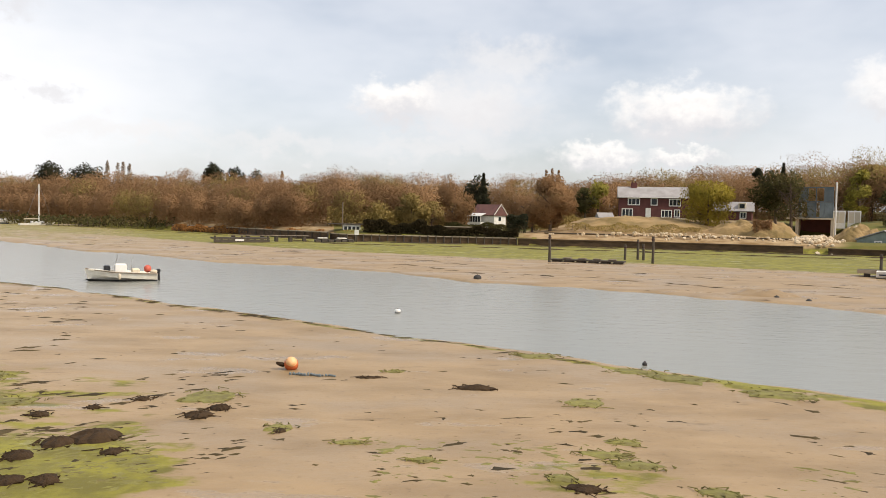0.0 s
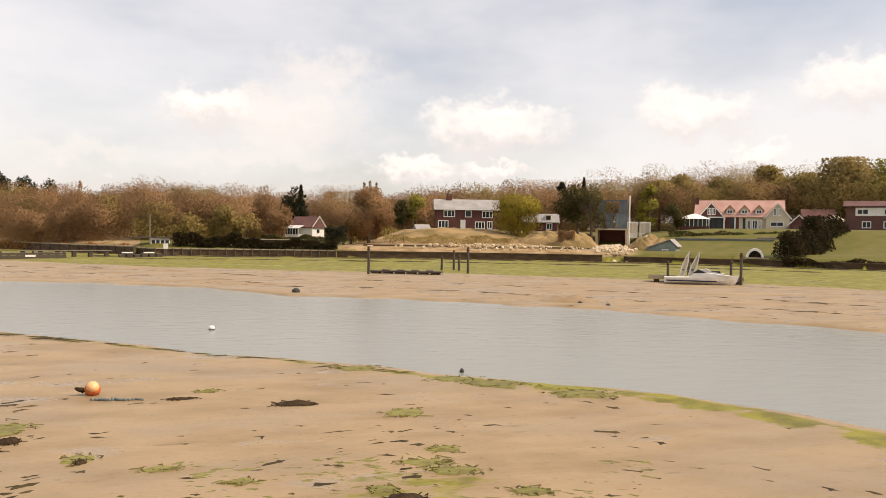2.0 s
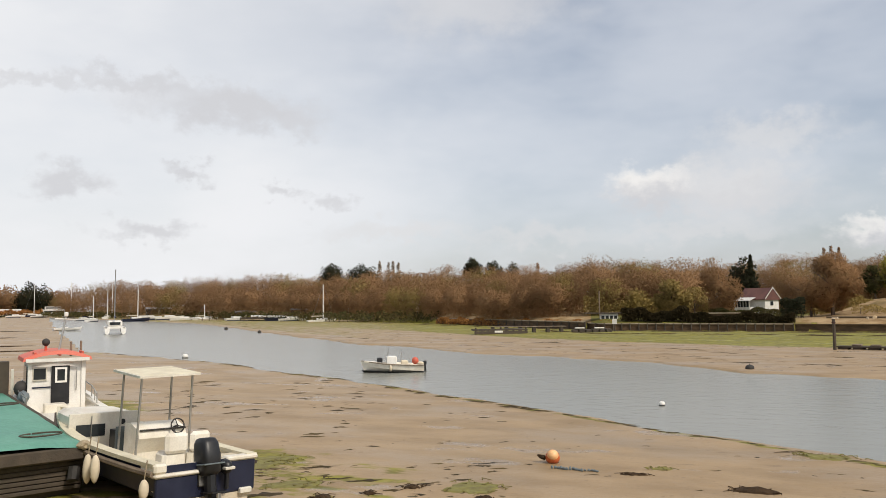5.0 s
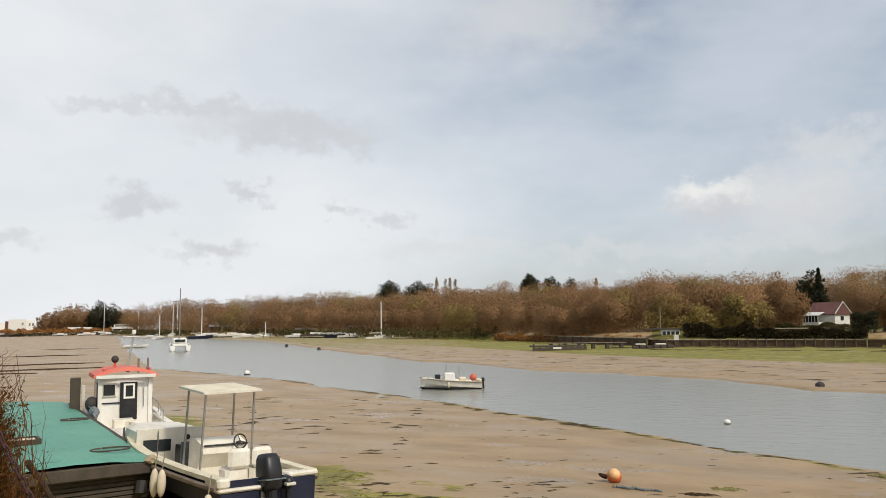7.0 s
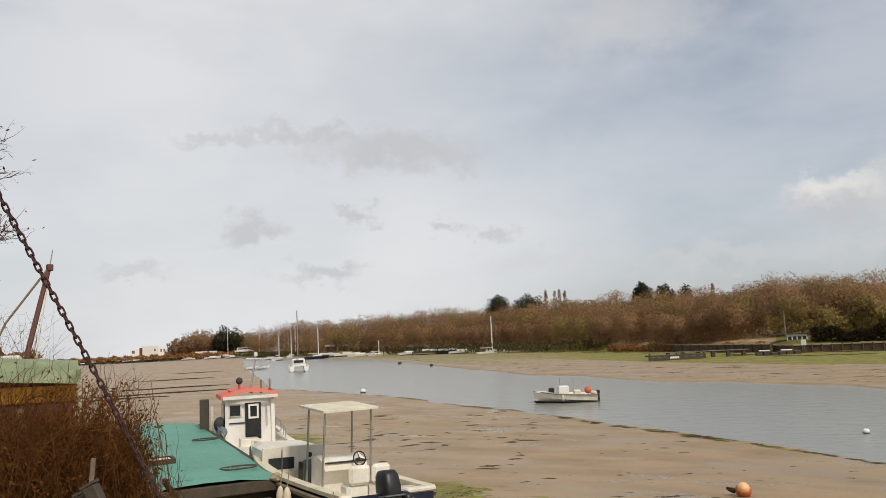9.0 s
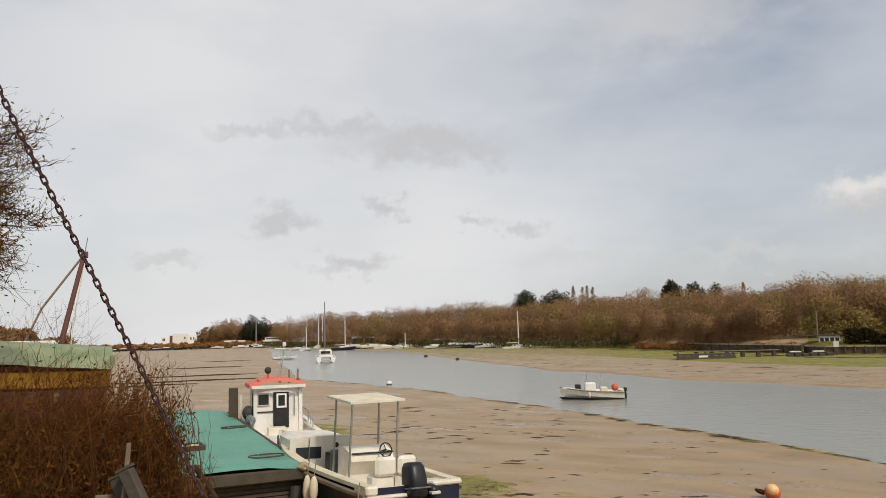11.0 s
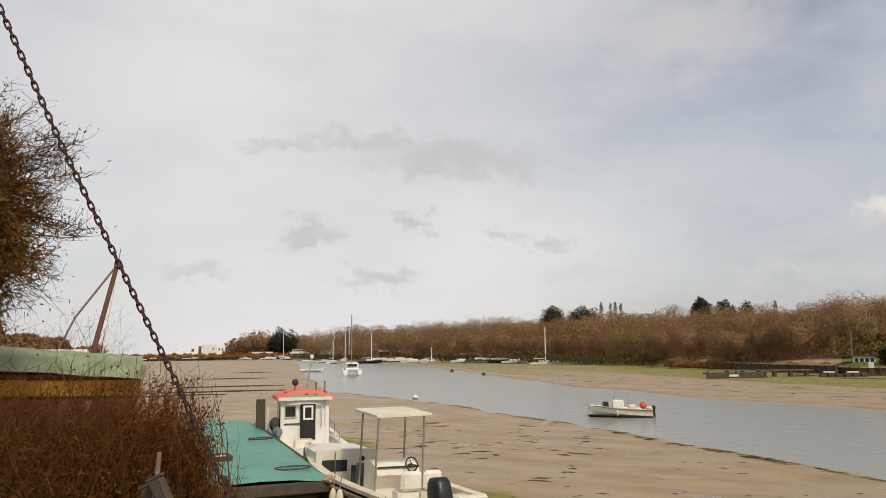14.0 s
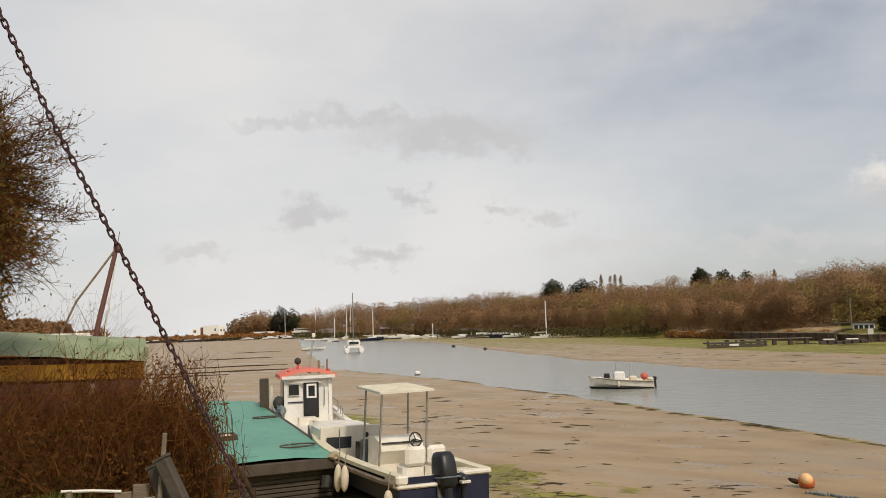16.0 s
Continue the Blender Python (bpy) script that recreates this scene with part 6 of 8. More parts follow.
def river_bits():
    white_boat()
    buoy("mooring_buoy", "white mooring buoy with dark growth, floating", 3.12, 32.6, 0.13, M_WHITE, M_RUBBER)
    buoy("mooring_buoy", "white mooring buoy floating near the mud edge", 37.0, 67, 0.26, M_WHITE, M_RUBBER)
    buoy("mooring_buoy", "dark weed-grown buoy with a pale top at the far edge", -2.7, 50.3, 0.27, M_RUBBER, M_WEED, -0.05)
    buoy("mooring_buoy", "small black buoy near the mud edge", -15.0, 22.6, 0.07, M_RUBBER, M_WEED)
    buoy("mooring_buoy", "small black buoy in the upper reach", 34.3, 150, 0.35, M_RUBBER, M_WEED)
    buoy("mooring_buoy", "small black buoy in the upper reach", 32.0, 128, 0.3, M_RUBBER, M_WEED)
    buoy("mooring_buoy", "small dark buoy by the mud bank", -23.5, 45.5, 0.16, M_RUBBER, M_WEED)
    buoy("mooring_buoy", "small dark buoy by the mud bank", -25.5, 44.5, 0.16, M_RUBBER, M_WEED)
    # the stranded orange buoy with its weedy chain
    x, y = polar(10.95, 20.1)
    o = thing("stranded_buoy", "orange mooring buoy stranded on the mud with weedy chain", "buoy", pose(x, y, height(x, y), 0, 25, 20))
    part("body", ball(bmesh.new(), (0, 0, 0.15), 0.19, 1, 1, 0.95), M_ORANGE, o, smooth=True)
    # smaller paler ball, offset upwards and towards the bank
    part("pale_cap", ball(bmesh.new(), (-0.03, -0.06, 0.2), 0.155, 1, 1, 0.95), mat("pale_orange", (0.80, 0.50, 0.24), (0.75, 0.36, 0.14), 0.5, scale=5), o, smooth=True)
    part("weedy_tail", ball(bmesh.new(), (0.22, 0.02, 0.02), 0.17, 1.4, 0.9, 0.5, 2, 0.5), M_WEED, o)
    part("weedy_tail", ball(bmesh.new(), (-0.22, 0.05, 0.05), 0.09, 1.6, 0.8, 0.6, 2, 0.5), M_WEED, o)


river_bits()
# ---------------------------------------------------------------- the boats by the bank


def sheer_point(length, beam, depth, sheer, t, side, transom=0.86, fine=2.2, out=0.0):
    half = beam / 2 * (transom + (1 - transom) * min(1, t / 0.35)) * max(0.02, 1 - max(0, (t - 0.38) / 0.62) ** fine)
    top = depth + sheer * t ** 1.7
    lean = 0.14 * length * max(0, t - 0.8) * 2
    return Vector((length * t + lean, side * (half + out), top))


def gunwale(length, beam, depth, sheer, width, thick, material, parent, name="gunwale", fine=2.2, transom=0.86, t0=0.0):
    """The flat rail on top of a hull, one for each side."""
    for side in (-1, 1):
        bm = bmesh.new()
        prev = None
        for i in range(25):
            t = t0 + (1 - t0) * i / 24
            a = sheer_point(length, beam, depth, sheer, t, side, transom, fine, 0.04)
            b = sheer_point(length, beam, depth, sheer, t, side, transom, fine, -min(width, 0.4 * beam * max(0.05, 1 - t)))
            cur = [bm.verts.new(a + Vector((0, 0, -0.03))), bm.verts.new(b + Vector((0, 0, -0.03))), bm.verts.new(b + Vector((0, 0, thick))), bm.verts.new(a + Vector((0, 0, thick)))]
            if prev:
                for k in range(4):
                    bm.faces.new((prev[k], prev[(k + 1) % 4], cur[(k + 1) % 4], cur[k]))
            else:
                bm.faces.new(cur)
            prev = cur
        bm.faces.new(prev[::-1])
        bmesh.ops.recalc_face_normals(bm, faces=bm.faces)
        part(name, bm, material, parent)


def skin(length, beam, depth, sheer, inner, **kw):
    """One skin of a hull alone: its outside, or its lining with the floor."""
    bm = hull(length, beam, depth, sheer, **kw)
    n = kw.get("n", 14)
    bm.verts.index_update()
    keep = set()
    for i in range(n + 1):
        for j in range(7):
            keep.add((i * 14) + j + (7 if inner else 0))
    bm.verts.ensure_lookup_table()
    bmesh.ops.delete(bm, geom=[v for v in bm.verts if v.index not in keep], context="VERTS")
    return bm


def fender(parent, c, material=None, h=0.5):
    f = part("fender", ball(bmesh.new(), c, 0.095, 1, 1, h / 0.19), material or M_CREAM, parent, "grubby white fender", True)
    part("lanyard", tube([(c[0], c[1], c[2] + h * 0.48), (c[0], c[1] * 0.97, c[2] + h * 0.48 + 0.35)], 0.012, 5), M_ROPE, f)


def cowl():
    """An outboard's head: a boxy, tapered, round-cornered cover."""
    bm = bmesh.new()
    rings = []
    for z, kx, ky, dx in ((0.70, 0.80, 0.75, 0.02), (0.78, 1.0, 1.0, 0.0), (1.10, 1.0, 1.0, 0.0), (1.32, 0.90, 0.90, 0.02), (1.41, 0.70, 0.72, 0.03), (1.43, 0.4, 0.45, 0.03)):
        ring = []
        for i in range(16):
            a = 2 * math.pi * (i + 0.5) / 16
            sx, sy = abs(math.cos(a)) ** 0.55 * math.copysign(1, math.cos(a)), abs(math.sin(a)) ** 0.55 * math.copysign(1, math.sin(a))
            ring.append(bm.verts.new((-0.13 + dx + 0.26 * kx * sx, 0.02 + 0.21 * ky * sy, z)))
        rings.append(ring)
    for p, q in zip(rings, rings[1:]):
        for i in range(16):
            bm.faces.new((p[i], p[(i + 1) % 16], q[(i + 1) % 16], q[i]))
    bm.faces.new(rings[0][::-1])
    bm.faces.new(rings[-1])
    return bm


def console_boat():
    """Open motorboat aground beside the bank: stern towards the open mud, bow to the barge."""
    L_, B_, D_, S_ = 6.9, 2.34, 0.92, 0.44
    kw = dict(transom=0.95, fine=2.2)
    b = thing("motorboat", "navy and white open motorboat aground, with cuddy, canopy and outboard", "motorboat", pose(-9.46, 13.32, 0.05, 2.5, 0, 156.5))
    part("hull", skin(L_, B_, D_, S_, False, n=20, flare=0.82, **kw), M_NAVY, b, "scuffed navy hull")
    part("lining", skin(L_, B_, D_, S_, True, n=20, deck=0.34, **kw), M_GELCOAT, b, "stained white lining and floor")
    gunwale(L_, B_, D_, S_, 0.20, 0.05, M_CANVAS, b, "gunwale", 2.2, 0.95)
    part("rubbing_strake", tube([sheer_point(L_, B_, D_ - 0.14, S_, i / 20, 1, 0.95, 2.2, 0.03) for i in range(21)], 0.06, 7), M_WOOD, b, "worn timber rubbing strake")
    part("rubbing_strake", tube([sheer_point(L_, B_, D_ - 0.14, S_, i / 20, -1, 0.95, 2.2, 0.03) for i in range(21)], 0.035, 7), M_DARKWOOD, b)
    # transom, with a cut-down middle and corner pods
    part("bottom_paint", boxbm(-0.035, -0.002, -0.94, 0.94, 0.04, 0.24), M_CREAM, b, "pale worn antifouling")
    tr = part("transom", boxbm(-0.05, 0.06, -1.09, -0.42, 0.25, 0.86, bevel=0.02), M_NAVY, b)
    part("capping", boxbm(-0.08, 0.16, -1.14, -0.40, 0.861, 0.96, bevel=0.03), M_GELCOAT, tr)
    tr = part("transom", boxbm(-0.05, 0.06, 0.22, 1.09, 0.25, 0.70, bevel=0.02), M_NAVY, b)
    part("capping", boxbm(-0.10, 0.24, 0.18, 1.14, 0.701, 0.78, bevel=0.03), M_GELCOAT, tr)
    part("capping", boxbm(-0.08, 0.5, 0.88, 1.15, 0.781, 0.97, bevel=0.04), M_GELCOAT, tr)
    part("splash_well", boxbm(0.02, 0.42, -0.95, 0.95, 0.36, 0.62, bevel=0.03), M_GELCOAT, b)
    part("stern_locker", boxbm(0.16, 0.62, -0.98, -0.45, 0.5, 0.92, bevel=0.03), M_CREAM, b, "cream locker at the stern corner")
    part("stern_locker", boxbm(0.2, 0.75, 0.15, 0.95, 0.62, 0.80, bevel=0.03), M_GELCOAT, b)
    part("boarding_step", boxbm(-0.14, -0.051, -0.98, -0.7, 0.2, 0.32, bevel=0.02), M_GELCOAT, b)
    # outboard
    ob = part("outboard_cowl", cowl(), M_BLACK, b, "black outboard motor", True)
    ob.matrix_basis = pose(-0.05, 0, -0.06, 0, 9, 0)
    part("cowl_band", boxbm(-0.41, 0.15, -0.21, 0.25, 0.90, 0.93, bevel=0.005), M_GREYB, ob)
    part("outboard_leg", boxbm(-0.32, -0.1, -0.08, 0.12, 0.18, 0.86, bevel=0.05), M_BLACK, ob)
    part("bracket", boxbm(-0.12, 0.02, -0.16, 0.2, 0.5, 0.82, bevel=0.02), M_METAL, ob)
    part("anti_ventilation_plate", boxbm(-0.55, -0.08, -0.13, 0.17, 0.36, 0.39), M_BLACK, ob)
    gear = part("gearcase", ball(bmesh.new(), (-0.3, 0.02, 0.2), 0.08, 3.0, 1, 1), M_BLACK, ob, smooth=True)
    for k in range(3):
        bl = part("propeller_blade", boxbm(-0.02, 0.02, -0.05, 0.05, 0.03, 0.17, bevel=0.01), M_METAL, gear)
        bl.matrix_basis = pose(-0.52, 0.02, 0.2, 120 * k, 0, 25)
    part("tilted_skeg", prism(bmesh.new(), [(-0.45, 0.05), (-0.15, 0.05), (-0.15, 0.18), (-0.4, 0.18)], 0.0, 0.04), M_BLACK, ob)
    # spare motor on the starboard quarter
    sp = part("spare_outboard", ball(bmesh.new(), (-0.1, -0.36, 0.78), 0.14, 1.2, 0.9, 1.1, 2), M_BLACK, b, smooth=True)
    part("spare_leg", boxbm(-0.2, -0.1, -0.40, -0.32, 0.35, 0.72, bevel=0.02), M_BLACK, sp)
    part("white_band", boxbm(-0.28, 0.06, -0.47, -0.25, 0.74, 0.80, bevel=0.01), M_GELCOAT, sp)
    # helm: console, wheel, two seats
    fwd = pose(0.55, -0.05, 0.0)
    cs = part("console", prism(bmesh.new(), [(2.42, 0.34), (2.85, 0.34), (2.85, 1.34), (2.60, 1.38), (2.2, 1.24), (2.14, 1.06), (2.40, 0.72)], -1.0, 0.14), M_GELCOAT, b, "stained white helm console")
    cs.matrix_basis = fwd
    part("grab_rail", tube([(2.28, -0.85, 1.22), (2.22, -0.82, 1.16), (2.22, -0.5, 1.16), (2.28, -0.47, 1.22)], 0.016, 6), M_METAL, cs)
    part("dash_rim", tube([(2.16, 0.12, 1.24), (2.16, -0.98, 1.24)], 0.022, 6), M_RUBBER, cs, "dark rim along the dash")
    part("tank", boxbm(2.02, 2.36, -0.95, -0.62, 0.36, 0.62, bevel=0.04), M_CREAM, cs)
    wh = bmesh.new()
    ring = [(2.08 + 0.04 * math.cos(a), -0.74 + 0.16 * math.sin(a), 1.30 + 0.16 * math.cos(a)) for a in np.linspace(0, 2 * math.pi, 19)]
    tube(ring, 0.018, 6, wh)
    part("steering_wheel", wh, M_RUBBER, b, "dark steering wheel").matrix_basis = fwd
    part("wheel_hub", tube([(2.3, -0.74, 1.23), (2.08, -0.74, 1.30)], 0.03, 7), M_RUBBER, b).matrix_basis = fwd
    for a in (0.3, 2.4, 4.5):
        part("wheel_spoke", tube([(2.08, -0.74, 1.30), (2.08 + 0.04 * math.cos(a), -0.74 + 0.155 * math.sin(a), 1.30 + 0.155 * math.cos(a))], 0.011, 5), M_RUBBER, b).matrix_basis = fwd
    for y0, y1 in ((-0.54, 0.02), (-1.08, -0.57)):
        st = part("seat", boxbm(1.25, 1.66, y0, y1, 0.36, 0.86, bevel=0.07), M_GELCOAT, b, "white moulded helm seat")
        st.matrix_basis = fwd
        bk = part("backrest", boxbm(1.16, 1.32, y0 + 0.01, y1 - 0.01, 0.82, 1.26, bevel=0.07), M_GELCOAT, st)
        part("slot", boxbm(1.172, 1.179, y0 + 0.12, y1 - 0.12, 0.50, 0.58), M_CREAM, bk)
    # cuddy
    cd = bmesh.new()
    rings = [[cd.verts.new(q) for q in ((x, -y, z0), (x, -y * 0.95, z1 - 0.1), (x, -y * 0.7, z1), (x, y * 0.8, z1), (x, y * 1.05, z1 - 0.1), (x, y * 1.1, z0))]
             for x, y, z0, z1 in ((4.5, 0.78, 0.36, 1.50), (5.3, 0.72, 0.6, 1.54), (6.0, 0.52, 0.9, 1.50), (6.5, 0.22, 1.1, 1.40))]
    for p, q in zip(rings, rings[1:]):
        for k in range(5):
            cd.faces.new((p[k], p[k + 1], q[k + 1], q[k]))
    cd.faces.new(rings[-1])
    cd.faces.new(rings[0][::-1])
    part("cuddy", cd, M_GELCOAT, b, "white cuddy with a dark window")
    bulk = part("bulkhead", boxbm(4.45, 4.499, -0.80, 0.90, 0.36, 1.50, bevel=0.01), M_GELCOAT, b)
    part("window", boxbm(4.435, 4.449, 0.06, 0.74, 0.96, 1.24), M_GLASS, bulk, "dark rectangular window")
    part("porthole", tube([(4.449, -0.36, 1.26), (4.43, -0.36, 1.26)], 0.065, 12), M_BLACK, bulk)
    part("handrail", tube([(4.41, 0.40, 0.7), (4.41, 0.40, 1.44)], 0.014, 6), M_METAL, bulk)
    # solid black block put in for the shade inside the cabin entrance
    part("companionway", boxbm(3.75, 4.1, -0.30, 0.10, 0.36, 1.15), M_BLACK, b, "black block for the shade in the open companionway")
    part("side_door", boxbm(3.6, 3.65, -0.36, 0.18, 0.36, 1.25), M_GREYB, b)
    # canopy on four posts
    cp = part("canopy", boxbm(-0.66, 0.98, -0.66, 0.66, -0.022, 0.022, bevel=0.015), M_CANVAS, b, "cream hard canopy, stained on top")
    cp.matrix_basis = pose(2.62, -0.28, 2.52, -2.5, -2.2, -6)
    part("canopy_rim", boxbm(-0.67, 0.99, 0.661, 0.69, -0.032, 0.018), M_GELCOAT, cp)
    part("canopy_rim", boxbm(-0.68, -0.661, -0.66, 0.66, -0.032, 0.018), M_GELCOAT, cp)
    for (x, y, z), (x2, y2) in (((2.30, 0.36, 0.36), (2.24, 0.33)), ((2.2, -0.84, 0.95), (2.15, -0.82)), ((3.4, 0.22, 0.36), (3.35, 0.2)), ((3.3, -0.94, 1.0), (3.25, -0.92))):
        part("canopy_post", tube([(x, y, z), (x2, y2, 2.49)], 0.026, 7), M_METAL, b)
    # ropes, fenders and scraps
    fender(b, (2.3, 1.36, 0.62), h=0.62)
    fender(b, (1.95, 1.36, 0.66), h=0.58)
    fender(b, (0.12, 1.24, 0.50), h=0.40)
    part("mooring_line", tube([(3.7, 1.05, 1.05), (3.9, 1.35, 0.55), (4.0, 1.6, 0.95)], 0.02, 6), M_ROPE, b)
    part("deck_line", tube([(3.5, 0.2, 0.7), (2.9, 0.5, 0.4), (2.4, 0.75, 0.36), (1.8, 0.7, 0.37)], 0.012, 5), M_ROPE, b)
    part("loose_board", boxbm(0.9, 1.1, 0.2, 0.9, 0.36, 0.40), M_WOOD, b)


def wheelhouse_boat():
    L_, B_, D_, S_ = 5.6, 2.3, 1.1, 0.5
    b = thing("fishing_boat", "white fishing boat with red-roofed wheelhouse and black door", "fishing boat", facing(44.4, 24.2, 0.05, 97) @ Matrix.Diagonal((1, 0.95, 1, 1)))
    part("hull", skin(L_, B_, D_, S_, False, n=16), M_WHITE, b)
    part("lining", skin(L_, B_, D_, S_, True, n=16, deck=0.9), M_GELCOAT, b)
    gunwale(L_, B_, D_, S_, 0.12, 0.05, M_WHITE, b, "gunwale")
    x0, x1 = 1.95, 3.6
    w = part("wheelhouse", prism(bmesh.new(), [(x0, 0.9), (x1, 0.9), (x1 - 0.15, 2.40), (x0 + 0.05, 2.42)], -0.80, 0.80), M_WHITE, b, "white wheelhouse")
    # the roof, cambered from side to side
    bm = bmesh.new()
    prev = None
    for i in range(11):
        y = -0.98 + 1.96 * i / 10
        z = 2.47 + 0.20 * (1 - (y / 0.98) ** 2)
        cur = [bm.verts.new((x0 - 0.22, y, z - 0.06)), bm.verts.new((x1 + 0.12, y, z - 0.06)), bm.verts.new((x1 + 0.08, y * 0.97, z + 0.05)), bm.verts.new((x0 - 0.18, y * 0.97, z + 0.05))]
        if prev:
            for k in range(4):
                bm.faces.new((prev[k], prev[(k + 1) % 4], cur[(k + 1) % 4], cur[k]))
        else:
            bm.faces.new(cur)
        prev = cur
    bm.faces.new(prev[::-1])
    bmesh.ops.recalc_face_normals(bm, faces=bm.faces)
    r = part("roof", bm, M_RED, b, "sun-faded red cambered roof")
    for y in (-0.75, -0.1, 0.6):
        part("roof_rib", boxbm(x0 - 0.1, x0 + 0.5, y, y + 0.06, 2.56, 2.68), M_RED, r)
    part("roof_fascia", boxbm(x0 - 0.24, x0 - 0.2, -0.9, 0.9, 2.40, 2.50), M_WHITE, r)
    part("horn_ball", ball(bmesh.new(), (2.5, 0.28, 2.95), 0.12), M_RUBBER, r, "dark round lamp on the roof", True)
    part("lamp_stalk", tube([(2.5, 0.28, 2.6), (2.5, 0.28, 2.9)], 0.04, 7), M_RED, r)
    m = part("roof_mast", tube([(2.6, -0.1, 2.6), (2.75, -0.32, 3.75)], 0.03, 7), M_METAL, r, "leaning roof mast with cross-arm")
    part("cross_arm", tube([(2.72, -0.62, 3.62), (2.72, 0.02, 3.66)], 0.022, 6), M_WHITE, m)
    part("navigation_light", boxbm(2.68, 2.8, -0.38, -0.26, 3.72, 3.86, bevel=0.02), M_WHITE, m)
    for y, h in ((-0.48, 0.32), (-0.78, 0.34)):
        part("exhaust_stub", tube([(2.7, y, 2.5), (2.7, y, 2.62 + h)], 0.035, 7), M_WOOD, r)
    # aft face: door and window
    d = part("door", boxbm(x0 - 0.045, x0 - 0.003, -0.36, 0.16, 1.12, 2.26, bevel=0.012), M_BLACK, w, "black cabin door")
    bm = bmesh.new()
    for a in ((-0.28, 0.06, 1.76, 1.82), (-0.28, 0.06, 2.16, 2.22), (-0.28, -0.22, 1.82, 2.16), (0.0, 0.06, 1.82, 2.16)):
        box(bm, x0 - 0.07, x0 - 0.046, *a)
    part("door_window_frame", bm, M_WHITE, d)
    part("door_pane", boxbm(x0 - 0.055, x0 - 0.047, -0.22, 0.0, 1.82, 2.16), M_GLASS, d)
    f = part("window_frame", boxbm(x0 - 0.03, x0 - 0.003, 0.28, 0.70, 1.84, 2.24, bevel=0.01), M_GELCOAT, w)
    part("pane", boxbm(x0 - 0.045, x0 - 0.031, 0.32, 0.66, 1.88, 2.20), M_GLASS, f)
    for s in (-1, 1):
        sw = part("side_window", boxbm(x0 + 0.35, x1 - 0.35, min(s * 0.80, s * 0.83), max(s * 0.80, s * 0.83), 1.75, 2.25), M_GLASS, w)
        part("corner_post", boxbm(x0 - 0.04, x0 + 0.05, min(s * 0.70, s * 0.82), max(s * 0.70, s * 0.82), 0.95, 2.44), M_WHITE, w)
    part("grab_handle", tube([(x0 - 0.04, -0.55, 1.5), (x0 - 0.08, -0.55, 1.6), (x0 - 0.08, -0.55, 2.1), (x0 - 0.04, -0.55, 2.2)], 0.014, 6), M_METAL, w)
    part("waist_strip", boxbm(x0 - 0.012, x0 - 0.002, 0.17, 0.70, 1.62, 1.66), M_NAVY, w)
    # rails, pot hauler and deck gear
    for s in (-1, 1):
        rail = [sheer_point(L_, B_, D_ + 0.38, S_, t, s, out=-0.08) for t in (0.1, 0.25, 0.4, 0.55, 0.7)]
        rr = part("rail", tube(rail, 0.018, 6), M_METAL, b)
        for t in (0.1, 0.25, 0.4, 0.55, 0.7):
            p = sheer_point(L_, B_, D_, S_, t, s, out=-0.08)
            part("stanchion", tube([p, p + Vector((0, 0, 0.38))], 0.015, 6), M_METAL, rr)
    part("plank", boxbm(-0.9, 2.4, -1.12, -0.92, 1.16, 1.22), M_GELCOAT, b, "long white plank along the side deck")
    part("pot_hauler", ball(bmesh.new(), (2.2, 0.98, 1.62), 0.2, 1, 1, 1.2), M_RUBBER, b, smooth=True)
    part("net_bundle", ball(bmesh.new(), (1.6, 0.95, 1.42), 0.22, 1.5, 0.8, 0.9, 2, 0.4), M_GREYB, b)
    part("fish_box", boxbm(1.2, 1.7, -0.2, 0.4, 0.91, 1.2, bevel=0.02), M_GELCOAT, b)
    fender(b, (1.0, 1.28, 0.8))


